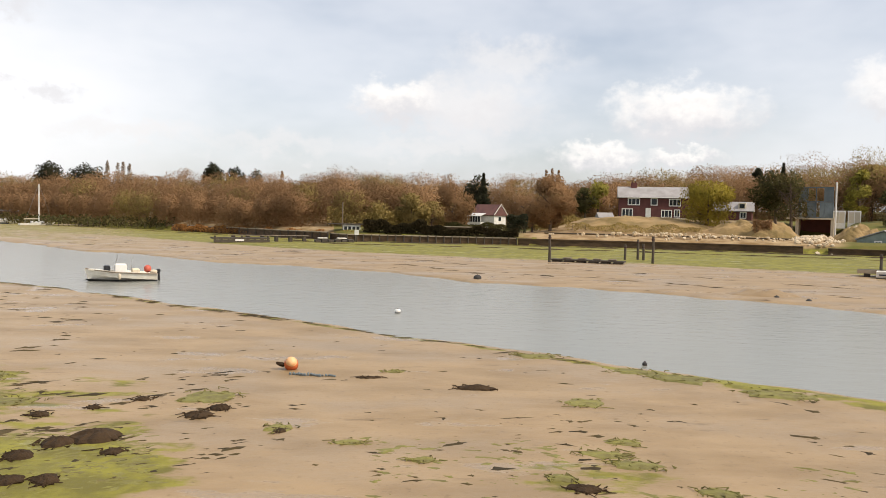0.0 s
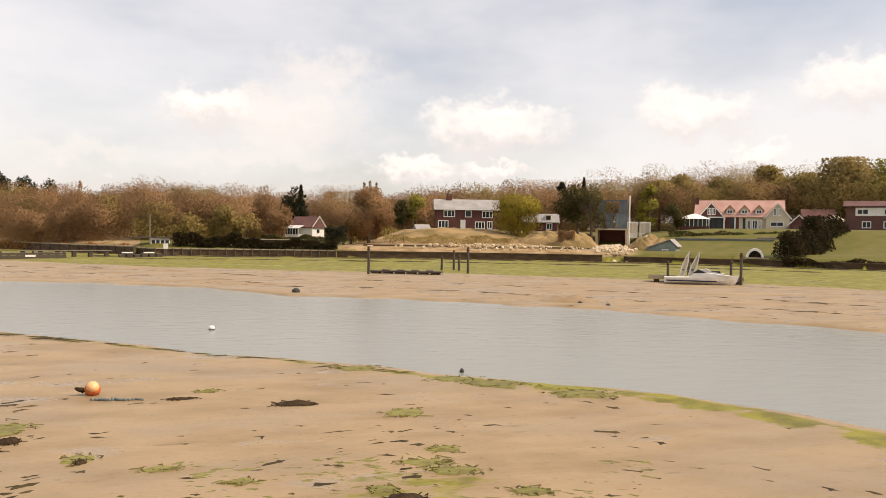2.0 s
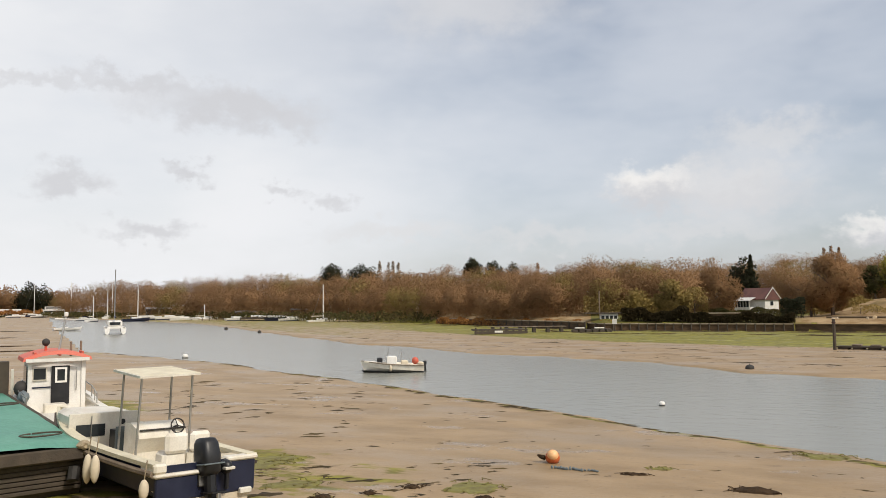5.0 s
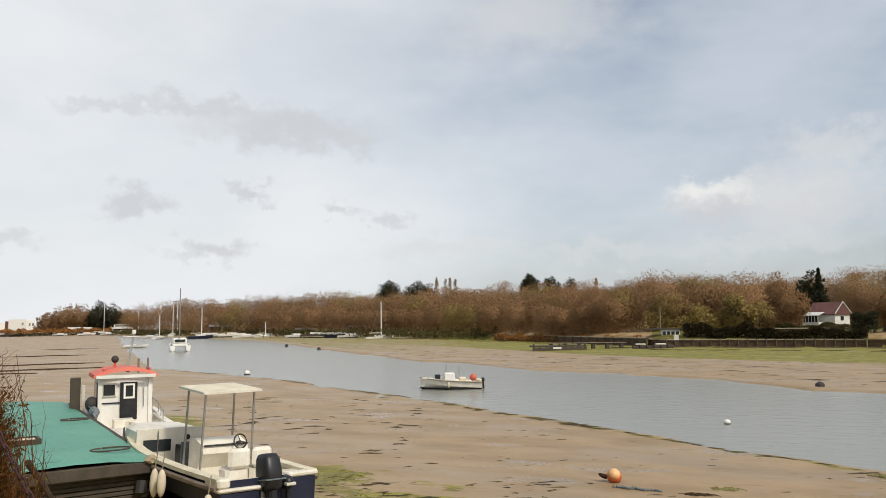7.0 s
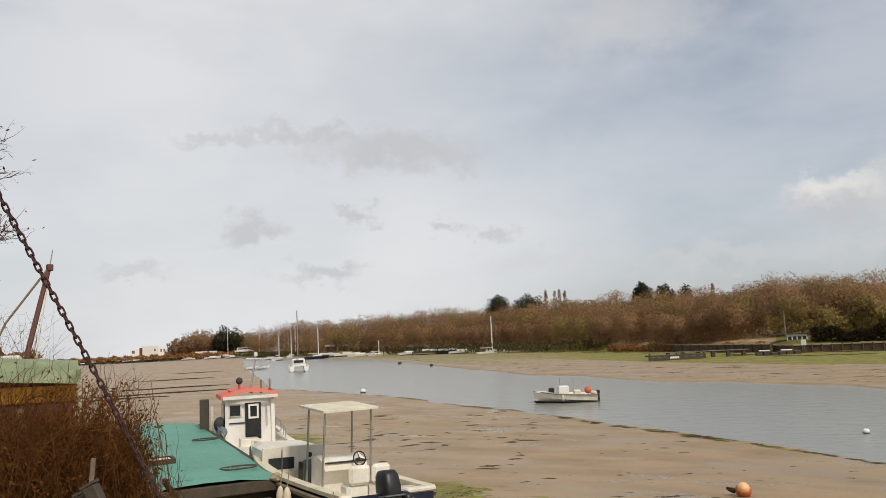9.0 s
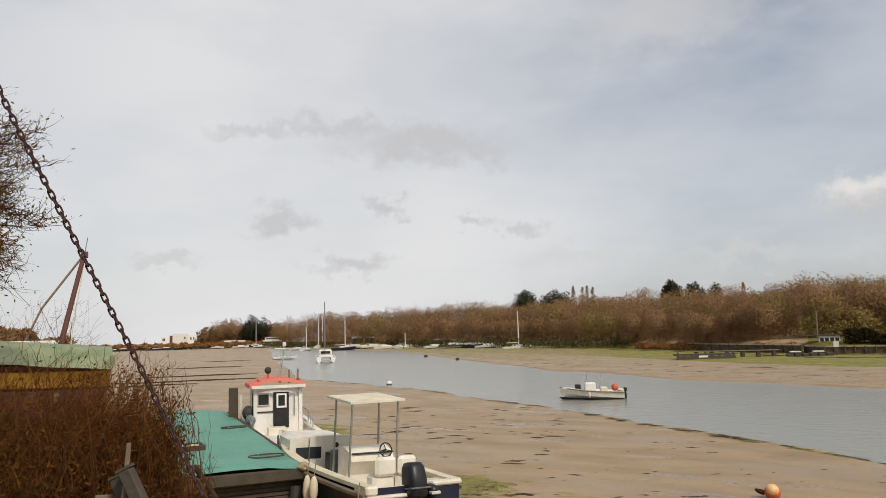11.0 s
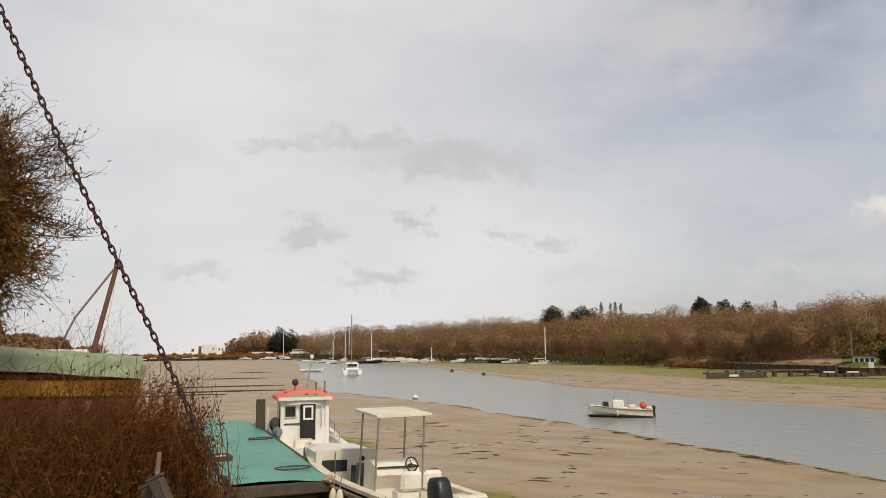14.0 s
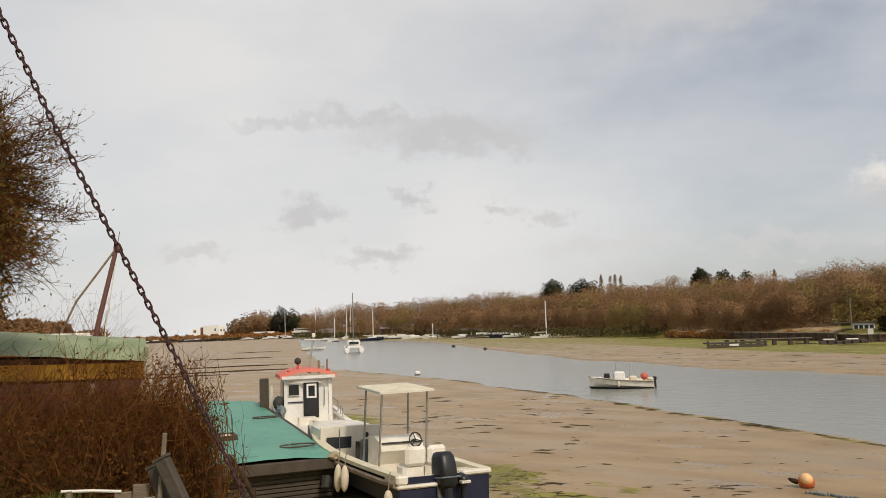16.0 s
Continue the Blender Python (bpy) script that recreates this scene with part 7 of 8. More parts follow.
def barge():
    """The long lighter with a teal cover, alongside."""
    b = thing("barge", "long dark barge with a teal tarpaulin stretched over its deck", "barge", pose(-12.44, 13.47, 0.18, 0, 0, 148))
    Ln, W = 10.5, 3.4
    # hull and bow, with overhanging end towards the bank
    part("hull", prism(bmesh.new(), [(0.5, -0.3), (Ln - 0.5, -0.3), (Ln, 1.2), (0.25, 0.7)], 0.08, W - 0.08), M_DARKWOOD, b, "dark weedy timber hull")
    part("end_beam", boxbm(-0.02, 0.24, 0.0, W, 0.66, 0.93, bevel=0.03), M_DARKWOOD, b, "dark end beam")
    part("side_rail", prism(bmesh.new(), [(0.0, 0.72), (Ln, 1.2), (Ln, 1.36), (0.0, 0.94)], 0.0, 0.09), M_DARKWOOD, b)
    part("side_rail", prism(bmesh.new(), [(0.0, 0.72), (Ln, 1.2), (Ln, 1.36), (0.0, 0.94)], W - 0.09, W), M_DARKWOOD, b)
    n, k = 44, 20
    V = []
    for i in range(n + 1):
        for j in range(k + 1):
            x, y = Ln * i / n, W * j / k
            crown = 0.12 * math.sin(math.pi * j / k)
            z = 0.96 + 0.42 * i / n + crown + 0.018 * noise.noise(Vector((x * 1.2, y * 1.6, 0))) + 0.008 * noise.noise(Vector((x * 5, y * 5, 3)))
            V.append((x - 0.03 if i == 0 else x, y, z - (0.08 if j in (0, k) else 0) - (0.07 if i == 0 else 0)))
    F = [(i * (k + 1) + j, (i + 1) * (k + 1) + j, (i + 1) * (k + 1) + j + 1, i * (k + 1) + j + 1) for i in range(n) for j in range(k)]
    child("tarpaulin", quick_mesh("tarpaulin", V, F, M_TEAL, True), b, label="teal tarpaulin with faint creases")
    for c, rad in (((1.05, 0.75), 0.42), ((5.6, 0.7), 0.36)):
        pts = [(c[0] + rad * 0.6 * math.cos(a), c[1] + rad * math.sin(a), 1.07 + 0.04 * c[0] + 0.05 * (c[0] > 3)) for a in np.linspace(0.4, 6.6, 26)]
        part("rope_coil", tube(pts, 0.02, 5), M_DARKWOOD, b)
    h = part("hatch", boxbm(2.5, 3.1, 2.0, 2.75, 1.16, 1.26, bevel=0.02), M_CREAM, b, "faded cream hatch board")
    bm = bmesh.new()
    for a in ((2.46, 3.14, 1.94, 2.0), (2.46, 3.14, 2.75, 2.81), (2.46, 2.5, 2.0, 2.75), (3.1, 3.14, 2.0, 2.75)):
        box(bm, *a, 1.15, 1.29)
    part("hatch_frame", bm, M_DARKWOOD, h)
    for i in range(6):
        part("hull_plank", boxbm(0.262, 0.50, 0.12, W - 0.12, 0.02 + i * 0.1, 0.10 + i * 0.1, bevel=0.01), M_DARKWOOD, b)
    part("tyre_fender", tube([(0.1, 0.3 + 0.0, 0.5), (0.0, 0.35, 0.25)], 0.12, 8), M_RUBBER, b)
    part("knot", ball(bmesh.new(), (0.0, 0.15, 0.95), 0.13, 1, 1, 0.8, 2, 0.4), M_ROPE, b)
    p = thing("mooring_pile", "dark square timber pile behind the barge", "post", facing(48.0, 27.0, -0.2, 0))
    part("shaft", boxbm(-0.15, 0.15, -0.15, 0.15, -0.5, 2.65, bevel=0.02), M_DARKWOOD, p)
    part("rubbing_strip", boxbm(0.2, 0.28, -0.1, 0.1, 0.6, 2.4), M_GELCOAT, p)
    part("bracket", boxbm(0.15, 0.2, -0.1, 0.1, 1.2, 1.3), M_RUST, p)


console_boat()
wheelhouse_boat()
barge()

# ---------------------------------------------------------------- seaweed, algae and stones on the near mud


def clump(name, label, az, r, w, d, h, material, seed, category="seaweed"):
    """A low ragged heap lying on the mud."""
    x, y = polar(az, r)
    ob = thing(name, label, category, pose(x, y, height(x, y), 0, 0, az))
    rng = np.random.default_rng(seed)
    bm = bmesh.new()
    n = 26
    rim = [(1 + 0.35 * noise.noise(Vector((math.cos(a) * 1.6, math.sin(a) * 1.6, seed * 1.3))) + 0.2 * noise.noise(Vector((math.cos(a) * 6, math.sin(a) * 6, seed)))) for a in np.linspace(0, 2 * math.pi, n, endpoint=False)]
    rings = []
    for k, f in enumerate((1.0, 0.8, 0.5, 0.22)):
        ring = []
        for i in range(n):
            a = 2 * math.pi * i / n
            q = f * rim[i]
            z = h * (1 - f) ** 0.6 * (1 + 0.5 * noise.noise(Vector((q * math.cos(a) * 5, q * math.sin(a) * 5, seed + 4)))) if k else -0.03
            ring.append(bm.verts.new((w / 2 * q * math.cos(a), d / 2 * q * math.sin(a), z)))
        rings.append(ring)
    for a, b in zip(rings, rings[1:]):
        for i in range(n):
            bm.faces.new((a[i], a[(i + 1) % n], b[(i + 1) % n], b[i]))
    bm.faces.new(rings[-1])
    bmesh.ops.recalc_face_normals(bm, faces=bm.faces)
    part("mat", bm, material, ob)
    bm = bmesh.new()
    for _ in range(int(10 + 10 * w)):
        a, q = rng.uniform(0, 2 * math.pi), rng.uniform(0.5, 1.25)
        px, py = w / 2 * q * math.cos(a), d / 2 * q * math.sin(a)
        tube([(px, py, 0.0), (px + rng.normal(0, 0.05), py + rng.normal(0, 0.04), 0.035), (px + rng.normal(0, 0.12), py + rng.normal(0, 0.06), 0.01)], 0.014, 4, bm, 0.006)
    part("fronds", bm, material, ob)
    return ob


def mud_litter():
    W_, A_ = M_WEED, M_ALGAEP
    for k, (az, r, w, d, h) in enumerate(((-2.9, 17.9, 0.95, 0.6, 0.10), (-2.2, 18.0, 0.5, 0.25, 0.05), (15.7, 16.2, 0.42, 0.5, 0.09), (17.2, 15.7, 0.55, 0.6, 0.10), (20.9, 17.3, 0.34, 0.4, 0.06),
                                          (23.8, 14.7, 0.9, 0.8, 0.15), (26.2, 14.6, 0.6, 0.7, 0.10), (28.5, 14.0, 0.5, 0.6, 0.1), (24.0, 16.9, 0.3, 0.4, 0.05), (27.3, 16.7, 0.4, 0.5, 0.07),
                                          (11.4, 14.4, 0.2, 0.3, 0.06), (-11.2, 11.6, 0.6, 0.4, 0.07), (26.9, 12.6, 0.4, 0.5, 0.1), (29.0, 12.8, 0.5, 0.5, 0.08), (22.8, 13.7, 0.4, 0.4, 0.06), (5.0, 18.9, 0.8, 0.22, 0.03))):
        clump("seaweed", "dark heap of bladder wrack on the mud", az, r, w, d, h, W_, 30 + k)
    for k, (az, r, w, d) in enumerate(((16.6, 17.2, 1.2, 1.4), (11.6, 14.6, 0.6, 0.6), (-11.0, 17.0, 0.9, 0.9), (3.2, 19.6, 0.5, 0.3), (6.4, 13.6, 0.6, 0.4), (-12.5, 13.4, 1.0, 0.5), (-15.0, 12.9, 0.9, 0.5), (-13.9, 14.2, 0.7, 0.4),
                                       (-9.5, 12.0, 0.5, 0.4), (0.8, 12.6, 0.5, 0.4), (-20.5, 12.0, 0.7, 0.4), (33.3, 20.6, 2.6, 1.6), (31.5, 21.2, 2.0, 1.0), (-7.4, 22.2, 1.4, 0.7), (-14.6, 20.6, 1.6, 0.9), (-17.6, 20.2, 2.0, 0.9), (-24, 19.4, 1.8, 0.8), (29.5, 18.0, 1.6, 0.8), (34.0, 18.9, 1.2, 0.6))):
        clump("algae_patch", "flat patch of yellow-green algae on the mud", az, r, w, d, 0.035, A_, 60 + k, "algae")
    # the weedy chain beside the stranded buoy
    x, y = polar(9.4, 19.3)
    c = thing("buried_chain", "weed-draped mooring chain lying on the mud", "chain", pose(x, y, height(x, y), 0, 0, -6))
    rng = np.random.default_rng(3)
    bm = bmesh.new()
    for i in range(16):
        rock(bm, rng, (-0.5 + i * 0.075, 0.04 * math.sin(i * 1.1), 0.03), 0.05)
    part("links", bm, M_GREYB, c)
    # many small crumbs of weed and stone
    rng = np.random.default_rng(14)
    V, F, off = [], [], 0
    ring = [(math.cos(2 * math.pi * i / 9) * k, math.sin(2 * math.pi * i / 9) * k, 0) for i, k in enumerate((1.0, 0.6, 1.0, 0.5, 0.95, 1.1, 0.55, 1.0, 0.7))]
    base = np.array(ring + [(0, 0, 1)], float)
    tri = np.array([[i, (i + 1) % 9, 9] for i in range(9)])

    def scatter(n, a0, a1, r0, r1, s0, s1, keep=None):
        nonlocal off
        for _ in range(n):
            a = rng.uniform(a0, a1)
            r = math.sqrt(rng.uniform(r0 ** 2, r1 ** 2))
            if r > float(line(NEAR_EDGE, a)) - 0.3 or r < float(line(BANK, a)) + 2:
                continue
            x, y = polar(a, r)
            if noise.noise(Vector((x * 0.33, y * 0.5, 2.0))) < rng.uniform(-0.35, 0.35):
                continue
            s = s0 + (s1 - s0) * rng.uniform(0, 1) ** 3
            t = rng.uniform(-0.5, 0.5) + radians(a)
            e = np.array([s * rng.uniform(1.2, 3.2), s * rng.uniform(0.7, 1.5), min(0.03, s * rng.uniform(0.10, 0.25))])
            v = base * e * rng.uniform(0.6, 1.4, (10, 1))
            v = np.stack([v[:, 0] * math.cos(t) - v[:, 1] * math.sin(t) + x, v[:, 0] * math.sin(t) + v[:, 1] * math.cos(t) + y, v[:, 2] + height(x, y) - 0.006], 1)
            V.append(v)
            F.append(tri + off)
            off += 10
    scatter(1700, -45, 50, 9, 34, 0.015, 0.13)
    scatter(1500, 14, 36, 10, 20, 0.02, 0.12)
    scatter(700, -30, 12, 9.5, 17, 0.015, 0.10)
    scatter(900, 24, 50, 15, 45, 0.03, 0.22)
    me = quick_mesh("weed_crumbs", np.concatenate(V), np.concatenate(F), mat("weed_crumbs", (0.06, 0.04, 0.018), (0.12, 0.085, 0.03), 0.8, scale=0.8, grain=12, spread=0.45, island=True, bump=0))
    tagged(new("weed_crumbs", me), "crumbs of seaweed and stones strewn over the mud", "seaweed", kind="stuff")
    V, F, off = [], [], 0
    scatter(5200, 20, 40, 10, 15.5, 0.02, 0.10)
    scatter(900, 29, 38, 18, 22.5, 0.02, 0.12)
    scatter(1700, -30, 6, 10, 14, 0.02, 0.10)
    me = quick_mesh("algae_crumbs", np.concatenate(V), np.concatenate(F), M_ALGAEP)
    tagged(new("algae_crumbs", me), "shreds of yellow-green algae on the near mud", "algae", kind="stuff")
    # weed line along the water's edge, and dark lines across the far mud
    V, F, off = [], [], 0

    def litter_line(fn, a0, a1, n, s0, s1, gap):
        nonlocal off
        for _ in range(n):
            a = rng.uniform(a0, a1)
            if noise.noise(Vector((a * gap, 1.0, s0))) < -0.05:
                continue
            r = fn(a) + rng.normal(0, 0.12) * (fn(a) / 30)
            x, y = polar(a, r)
            s = rng.uniform(s0, s1)
            e = np.array([s * rng.uniform(2.5, 7.0), s, s * 0.30])
            t = radians(a) + rng.uniform(-0.2, 0.2)
            v = base * e
            v = np.stack([v[:, 0] * math.cos(t) - v[:, 1] * math.sin(t) + x, v[:, 0] * math.sin(t) + v[:, 1] * math.cos(t) + y, v[:, 2] + height(x, y) - 0.01], 1)
            V.append(v)
            F.append(tri + off)
            off += 10
    litter_line(lambda a: float(line(NEAR_EDGE, a)) - 0.45, -12, 44, 1300, 0.02, 0.07, 0.9)
    for k_, n_ in ((1.03, 140), (1.06, 120), (1.10, 120), (1.17, 150), (1.24, 150), (1.36, 150), (1.5, 150)):
        litter_line(lambda a: float(line(FAR_EDGE, a)) * (k_ + 0.02 * math.sin(a * 0.9 + k_ * 30)), -44, 40, n_, 0.025, 0.085, 0.45 + k_ * 0.3)
    litter_line(lambda a: float(line(FAR_EDGE, a)) * 1.13, -42, 36, 150, 0.06, 0.16, 0.35)
    litter_line(lambda a: float(line(FAR_EDGE, a)) * 1.28, -42, 40, 160, 0.06, 0.18, 0.35)
    litter_line(lambda a: float(line(SEA_WALL, a)) - 12, -40, 25, 420, 0.1, 0.35, 0.8)
    litter_line(lambda a: float(line(SEA_WALL, a)) - 3, -44, 20, 700, 0.15, 0.5, 0.8)
    me = quick_mesh("strand_line", np.concatenate(V), np.concatenate(F), bpy.data.materials["weed_crumbs"])
    tagged(new("strand_line", me), "dark strand lines of weed along the water's edge", "seaweed", kind="stuff")


mud_litter()
mound("mud_bank", "low hump of bare mud at the far edge of the channel", -22.6, 46.5, 4.5, 2.4, 0.55, M_GROUND, 5.0, 24)

# ---------------------------------------------------------------- own bank: chain, bush, tree and laid-up boats


def link_mesh():
    bm = bmesh.new()
    n, m, a, b, r = 14, 5, 0.0165, 0.0098, 0.0043
    rings = []
    for i in range(n):
        t = 2 * math.pi * i / n
        c = Vector((b * math.cos(t), 0, a * math.sin(t) + (0.0065 if math.sin(t) > 0 else -0.0065)))
        o = Vector((math.cos(t), 0, math.sin(t)))
        rings.append([bm.verts.new(c + r * (math.cos(p) * o + math.sin(p) * Vector((0, 1, 0)))) for p in (2 * math.pi * j / m + 0.4 for j in range(m))])
    for i in range(n):
        p, q = rings[i], rings[(i + 1) % n]
        for j in range(m):
            bm.faces.new((p[j], p[(j + 1) % m], q[(j + 1) % m], q[j]))
    for f in bm.faces:
        f.smooth = True
    bmesh.ops.recalc_face_normals(bm, faces=bm.faces)
    me = bpy.data.meshes.new("link")
    bm.to_mesh(me)
    bm.free()
    me.materials.append(M_RUST)
    return me


def hanging_chain():
    top, mid, low, foot = Vector(CHAIN[0]), Vector(CHAIN[1]), Vector(CHAIN[2]), Vector(CHAIN[3])
    ob = thing("chain", "rusty iron chain stretched down to the bank", "chain", pose(*foot))
    me = link_mesh()
    pts = [top, mid, low, foot]
    dist = 0.0
    k = 0
    for a, b in zip(pts, pts[1:]):
        d = b - a
        ln = d.length
        while dist < ln:
            p = a + d * (dist / ln)
            q = d.to_track_quat("Z", "Y").to_matrix().to_4x4()
            child("link", me, ob, Matrix.Translation(p - foot) @ q @ pose(0, 0, 0, 0, 0, 20 + 90 * (k % 2)))
            dist += 0.0335
            k += 1
        dist -= ln


CHAIN = [(-3.33, 1.15, 6.1), (-3.08, 1.66, 4.87), (-2.82, 2.07, 3.88), (-2.40, 2.62, 2.40)]


def twig_mesh(rng, roots, tips, r0, bend=0.12, segs=3):
    """Thin three-sided twigs from roots to tips, in one mesh."""
    n = len(roots)
    V, F = [], []
    side = rng.normal(size=(n, 3))
    d = tips - roots
    side -= d * (np.sum(side * d, 1) / (np.sum(d * d, 1) + 1e-9))[:, None]
    side /= np.linalg.norm(side, axis=1, keepdims=True) + 1e-9
    up = np.cross(d, side)
    up /= np.linalg.norm(up, axis=1, keepdims=True) + 1e-9
    ln = np.linalg.norm(d, axis=1)[:, None]
    wob = rng.normal(0, bend, (n, 2))
    rad = r0 * rng.uniform(0.6, 1.3, (n, 1))
    for s in range(segs + 1):
        t = s / segs
        c = roots + d * t + (side * wob[:, :1] + up * wob[:, 1:]) * ln * math.sin(math.pi * t) + np.array([0, 0, 0])
        for j in range(3):
            a = 2 * math.pi * j / 3
            V.append(c + (side * math.cos(a) + up * math.sin(a)) * rad * (1 - 0.75 * t))
    V = np.stack(V, 1).reshape(-1, 3)
    k = 3 * (segs + 1)
    for s in range(segs):
        for j in range(3):
            q = np.array([s * 3 + j, s * 3 + (j + 1) % 3, (s + 1) * 3 + (j + 1) % 3, (s + 1) * 3 + j])
            F.append(q[None] + (np.arange(n) * k)[:, None])
    return V, np.concatenate(F)


def bank_bush(name, label, az, r, w, d, h, n, seed, z=None, lean=0.25, leafy=M_OLIVELEAF, twig=None, density=5.0, size=0.022, limit=51.5):
    """A dense thicket of thin stems, with small dead leaves and buds on them."""
    rng = np.random.default_rng(seed)
    x, y = polar(az, r)
    zb = height(x, y) if z is None else z
    ob = thing(name, label, "bush", pose(x, y, zb, 0, 0, az))
    roots = np.stack([rng.normal(0, w * 0.22, n), rng.normal(0, d * 0.22, n), np.full(n, -0.25)], 1)
    out = np.stack([roots[:, 0] * 1.3 + rng.normal(0, w * 0.20, n) + lean * h * rng.uniform(0.2, 1, n), roots[:, 1] * 1.2 + rng.normal(0, d * 0.18, n), h * rng.uniform(0.45, 1.05, n) * np.exp(-(roots[:, 0] / w) ** 2 * 1.5)], 1)
    M = np.array(ob.matrix_basis)

    def inside(q, soft=1.3):
        """Keeps the bush off the boats: nothing grows past its right-hand limit."""
        wq = q @ M[:3, :3].T + M[:3, 3]
        return np.degrees(np.arctan2(-wq[:, 0], wq[:, 1])) > limit + np.abs(rng.normal(0, soft * 1.5, len(q))) - 0.8
    ok = inside(out)
    roots, out = roots[ok], out[ok]
    n = len(roots)
    V, F = twig_mesh(rng, roots, out, 0.0075)
    tagged(child("brushwood", quick_mesh("brushwood", V, F, twig or M_DEADTWIG), ob), kind="stuff")
    m = n * 7
    k = rng.integers(0, n, m)
    t = rng.uniform(0.25, 1.0, m)[:, None]
    a = roots[k] + (out[k] - roots[k]) * t
    b = a + np.stack([rng.normal(0.08, 0.16, m), rng.normal(0, 0.14, m), rng.uniform(0.02, 0.34, m)], 1) * (0.5 + h * 0.35)
    ok = inside(b, 0.8)
    a, b = a[ok], b[ok]
    m = len(a)
    V, F = twig_mesh(rng, a, b, 0.0032, 0.15, 2)
    tagged(child("spray", quick_mesh("spray", V, F, twig or M_DEADTWIG), ob), kind="stuff")
    q = int(m * density)
    k = rng.integers(0, m, q)
    t = rng.uniform(0, 1.0, q)[:, None]
    p = a[k] + (b[k] - a[k]) * t + rng.normal(0, 0.03, (q, 3))
    # thin out the leaves towards the top
    keep = rng.uniform(0, 1, q) < np.clip(1.25 - p[:, 2] / (h * 0.95), 0.08, 1)
    V, F = leaf_quads(rng, p[keep], size, slim=0.6)
    tagged(child("foliage", quick_mesh("foliage", V, F, leafy), ob), kind="stuff")
    return ob


def bank_tree():
    """The tree at the edge of the bank: russet, half-bare crown reaching over the shore."""
    rng = np.random.default_rng(77)
    x, y = polar(69.6, 12.8)
    zb = height(x, y)
    ob = thing("tree", "half-bare tree with russet leaves leaning over the bank", "tree", pose(x, y, zb))
    part("trunk", trunk_mesh(rng, 5.4, 0.17, 9, 1.35, 0.3, 8, 10), M_BARK, ob)
    cz = 3.75
    n = 560
    dirs = rng.normal(size=(n, 3))
    dirs[:, 2] *= 0.9
    dirs /= np.linalg.norm(dirs, axis=1, keepdims=True)
    roots = dirs * np.array([0.8, 0.8, 0.8]) * rng.uniform(0.3, 1.0, (n, 1)) + np.array([0, 0, cz])
    tips = dirs * np.array([2.05, 2.05, 2.15]) * rng.uniform(0.75, 1.05, (n, 1)) * (1 + 0.18 * np.sin(dirs[:, :1] * 7 + dirs[:, 2:] * 9)) + np.array([0, 0, cz - 0.15])
    V, F = twig_mesh(rng, roots, tips, 0.014, 0.10, 4)
    tagged(child("limbwork", quick_mesh("limbwork", V, F, M_DEADTWIG), ob), kind="stuff")
    m = 19000
    k = rng.integers(0, n, m)
    t = rng.uniform(0.35, 1.0, m)[:, None]
    a = roots[k] + (tips[k] - roots[k]) * t
    b = a + rng.normal(0, 0.15, (m, 3)) + dirs[k] * 0.12 + np.array([0, 0, 0.05])
    V, F = twig_mesh(rng, a, b, 0.006, 0.15, 2)
    tagged(child("spray", quick_mesh("spray", V, F, M_DEADTWIG), ob), kind="stuff")
    p = b + rng.normal(0, 0.05, (m, 3))
    V, F = leaf_quads(rng, p[rng.uniform(0, 1, m) < 0.75], 0.028, slim=0.6)
    tagged(child("budding", quick_mesh("budding", V, F, M_OLIVELEAF), ob), kind="stuff")
    q = 36000
    d2 = rng.normal(size=(q, 3))
    d2 /= np.linalg.norm(d2, axis=1, keepdims=True)
    p = d2 * np.array([1.42, 1.42, 1.75]) * rng.uniform(0.2, 1.0, (q, 1)) ** 0.45 * (1 + 0.22 * np.sin(d2[:, :1] * 6 + 1) * np.sin(d2[:, 2:] * 7)) + np.array([0, 0, cz - 0.25])
    V, F = leaf_quads(rng, p, 0.042, slim=0.6)
    half = len(F) // 3
    tagged(child("foliage", quick_mesh("foliage", V, F[:2 * half], M_RUSSET), ob, label="dry russet leaves"), kind="stuff")
    tagged(child("foliage", quick_mesh("foliage", V, F[2 * half:], M_OLIVELEAF), ob, label="olive young leaves"), kind="stuff")


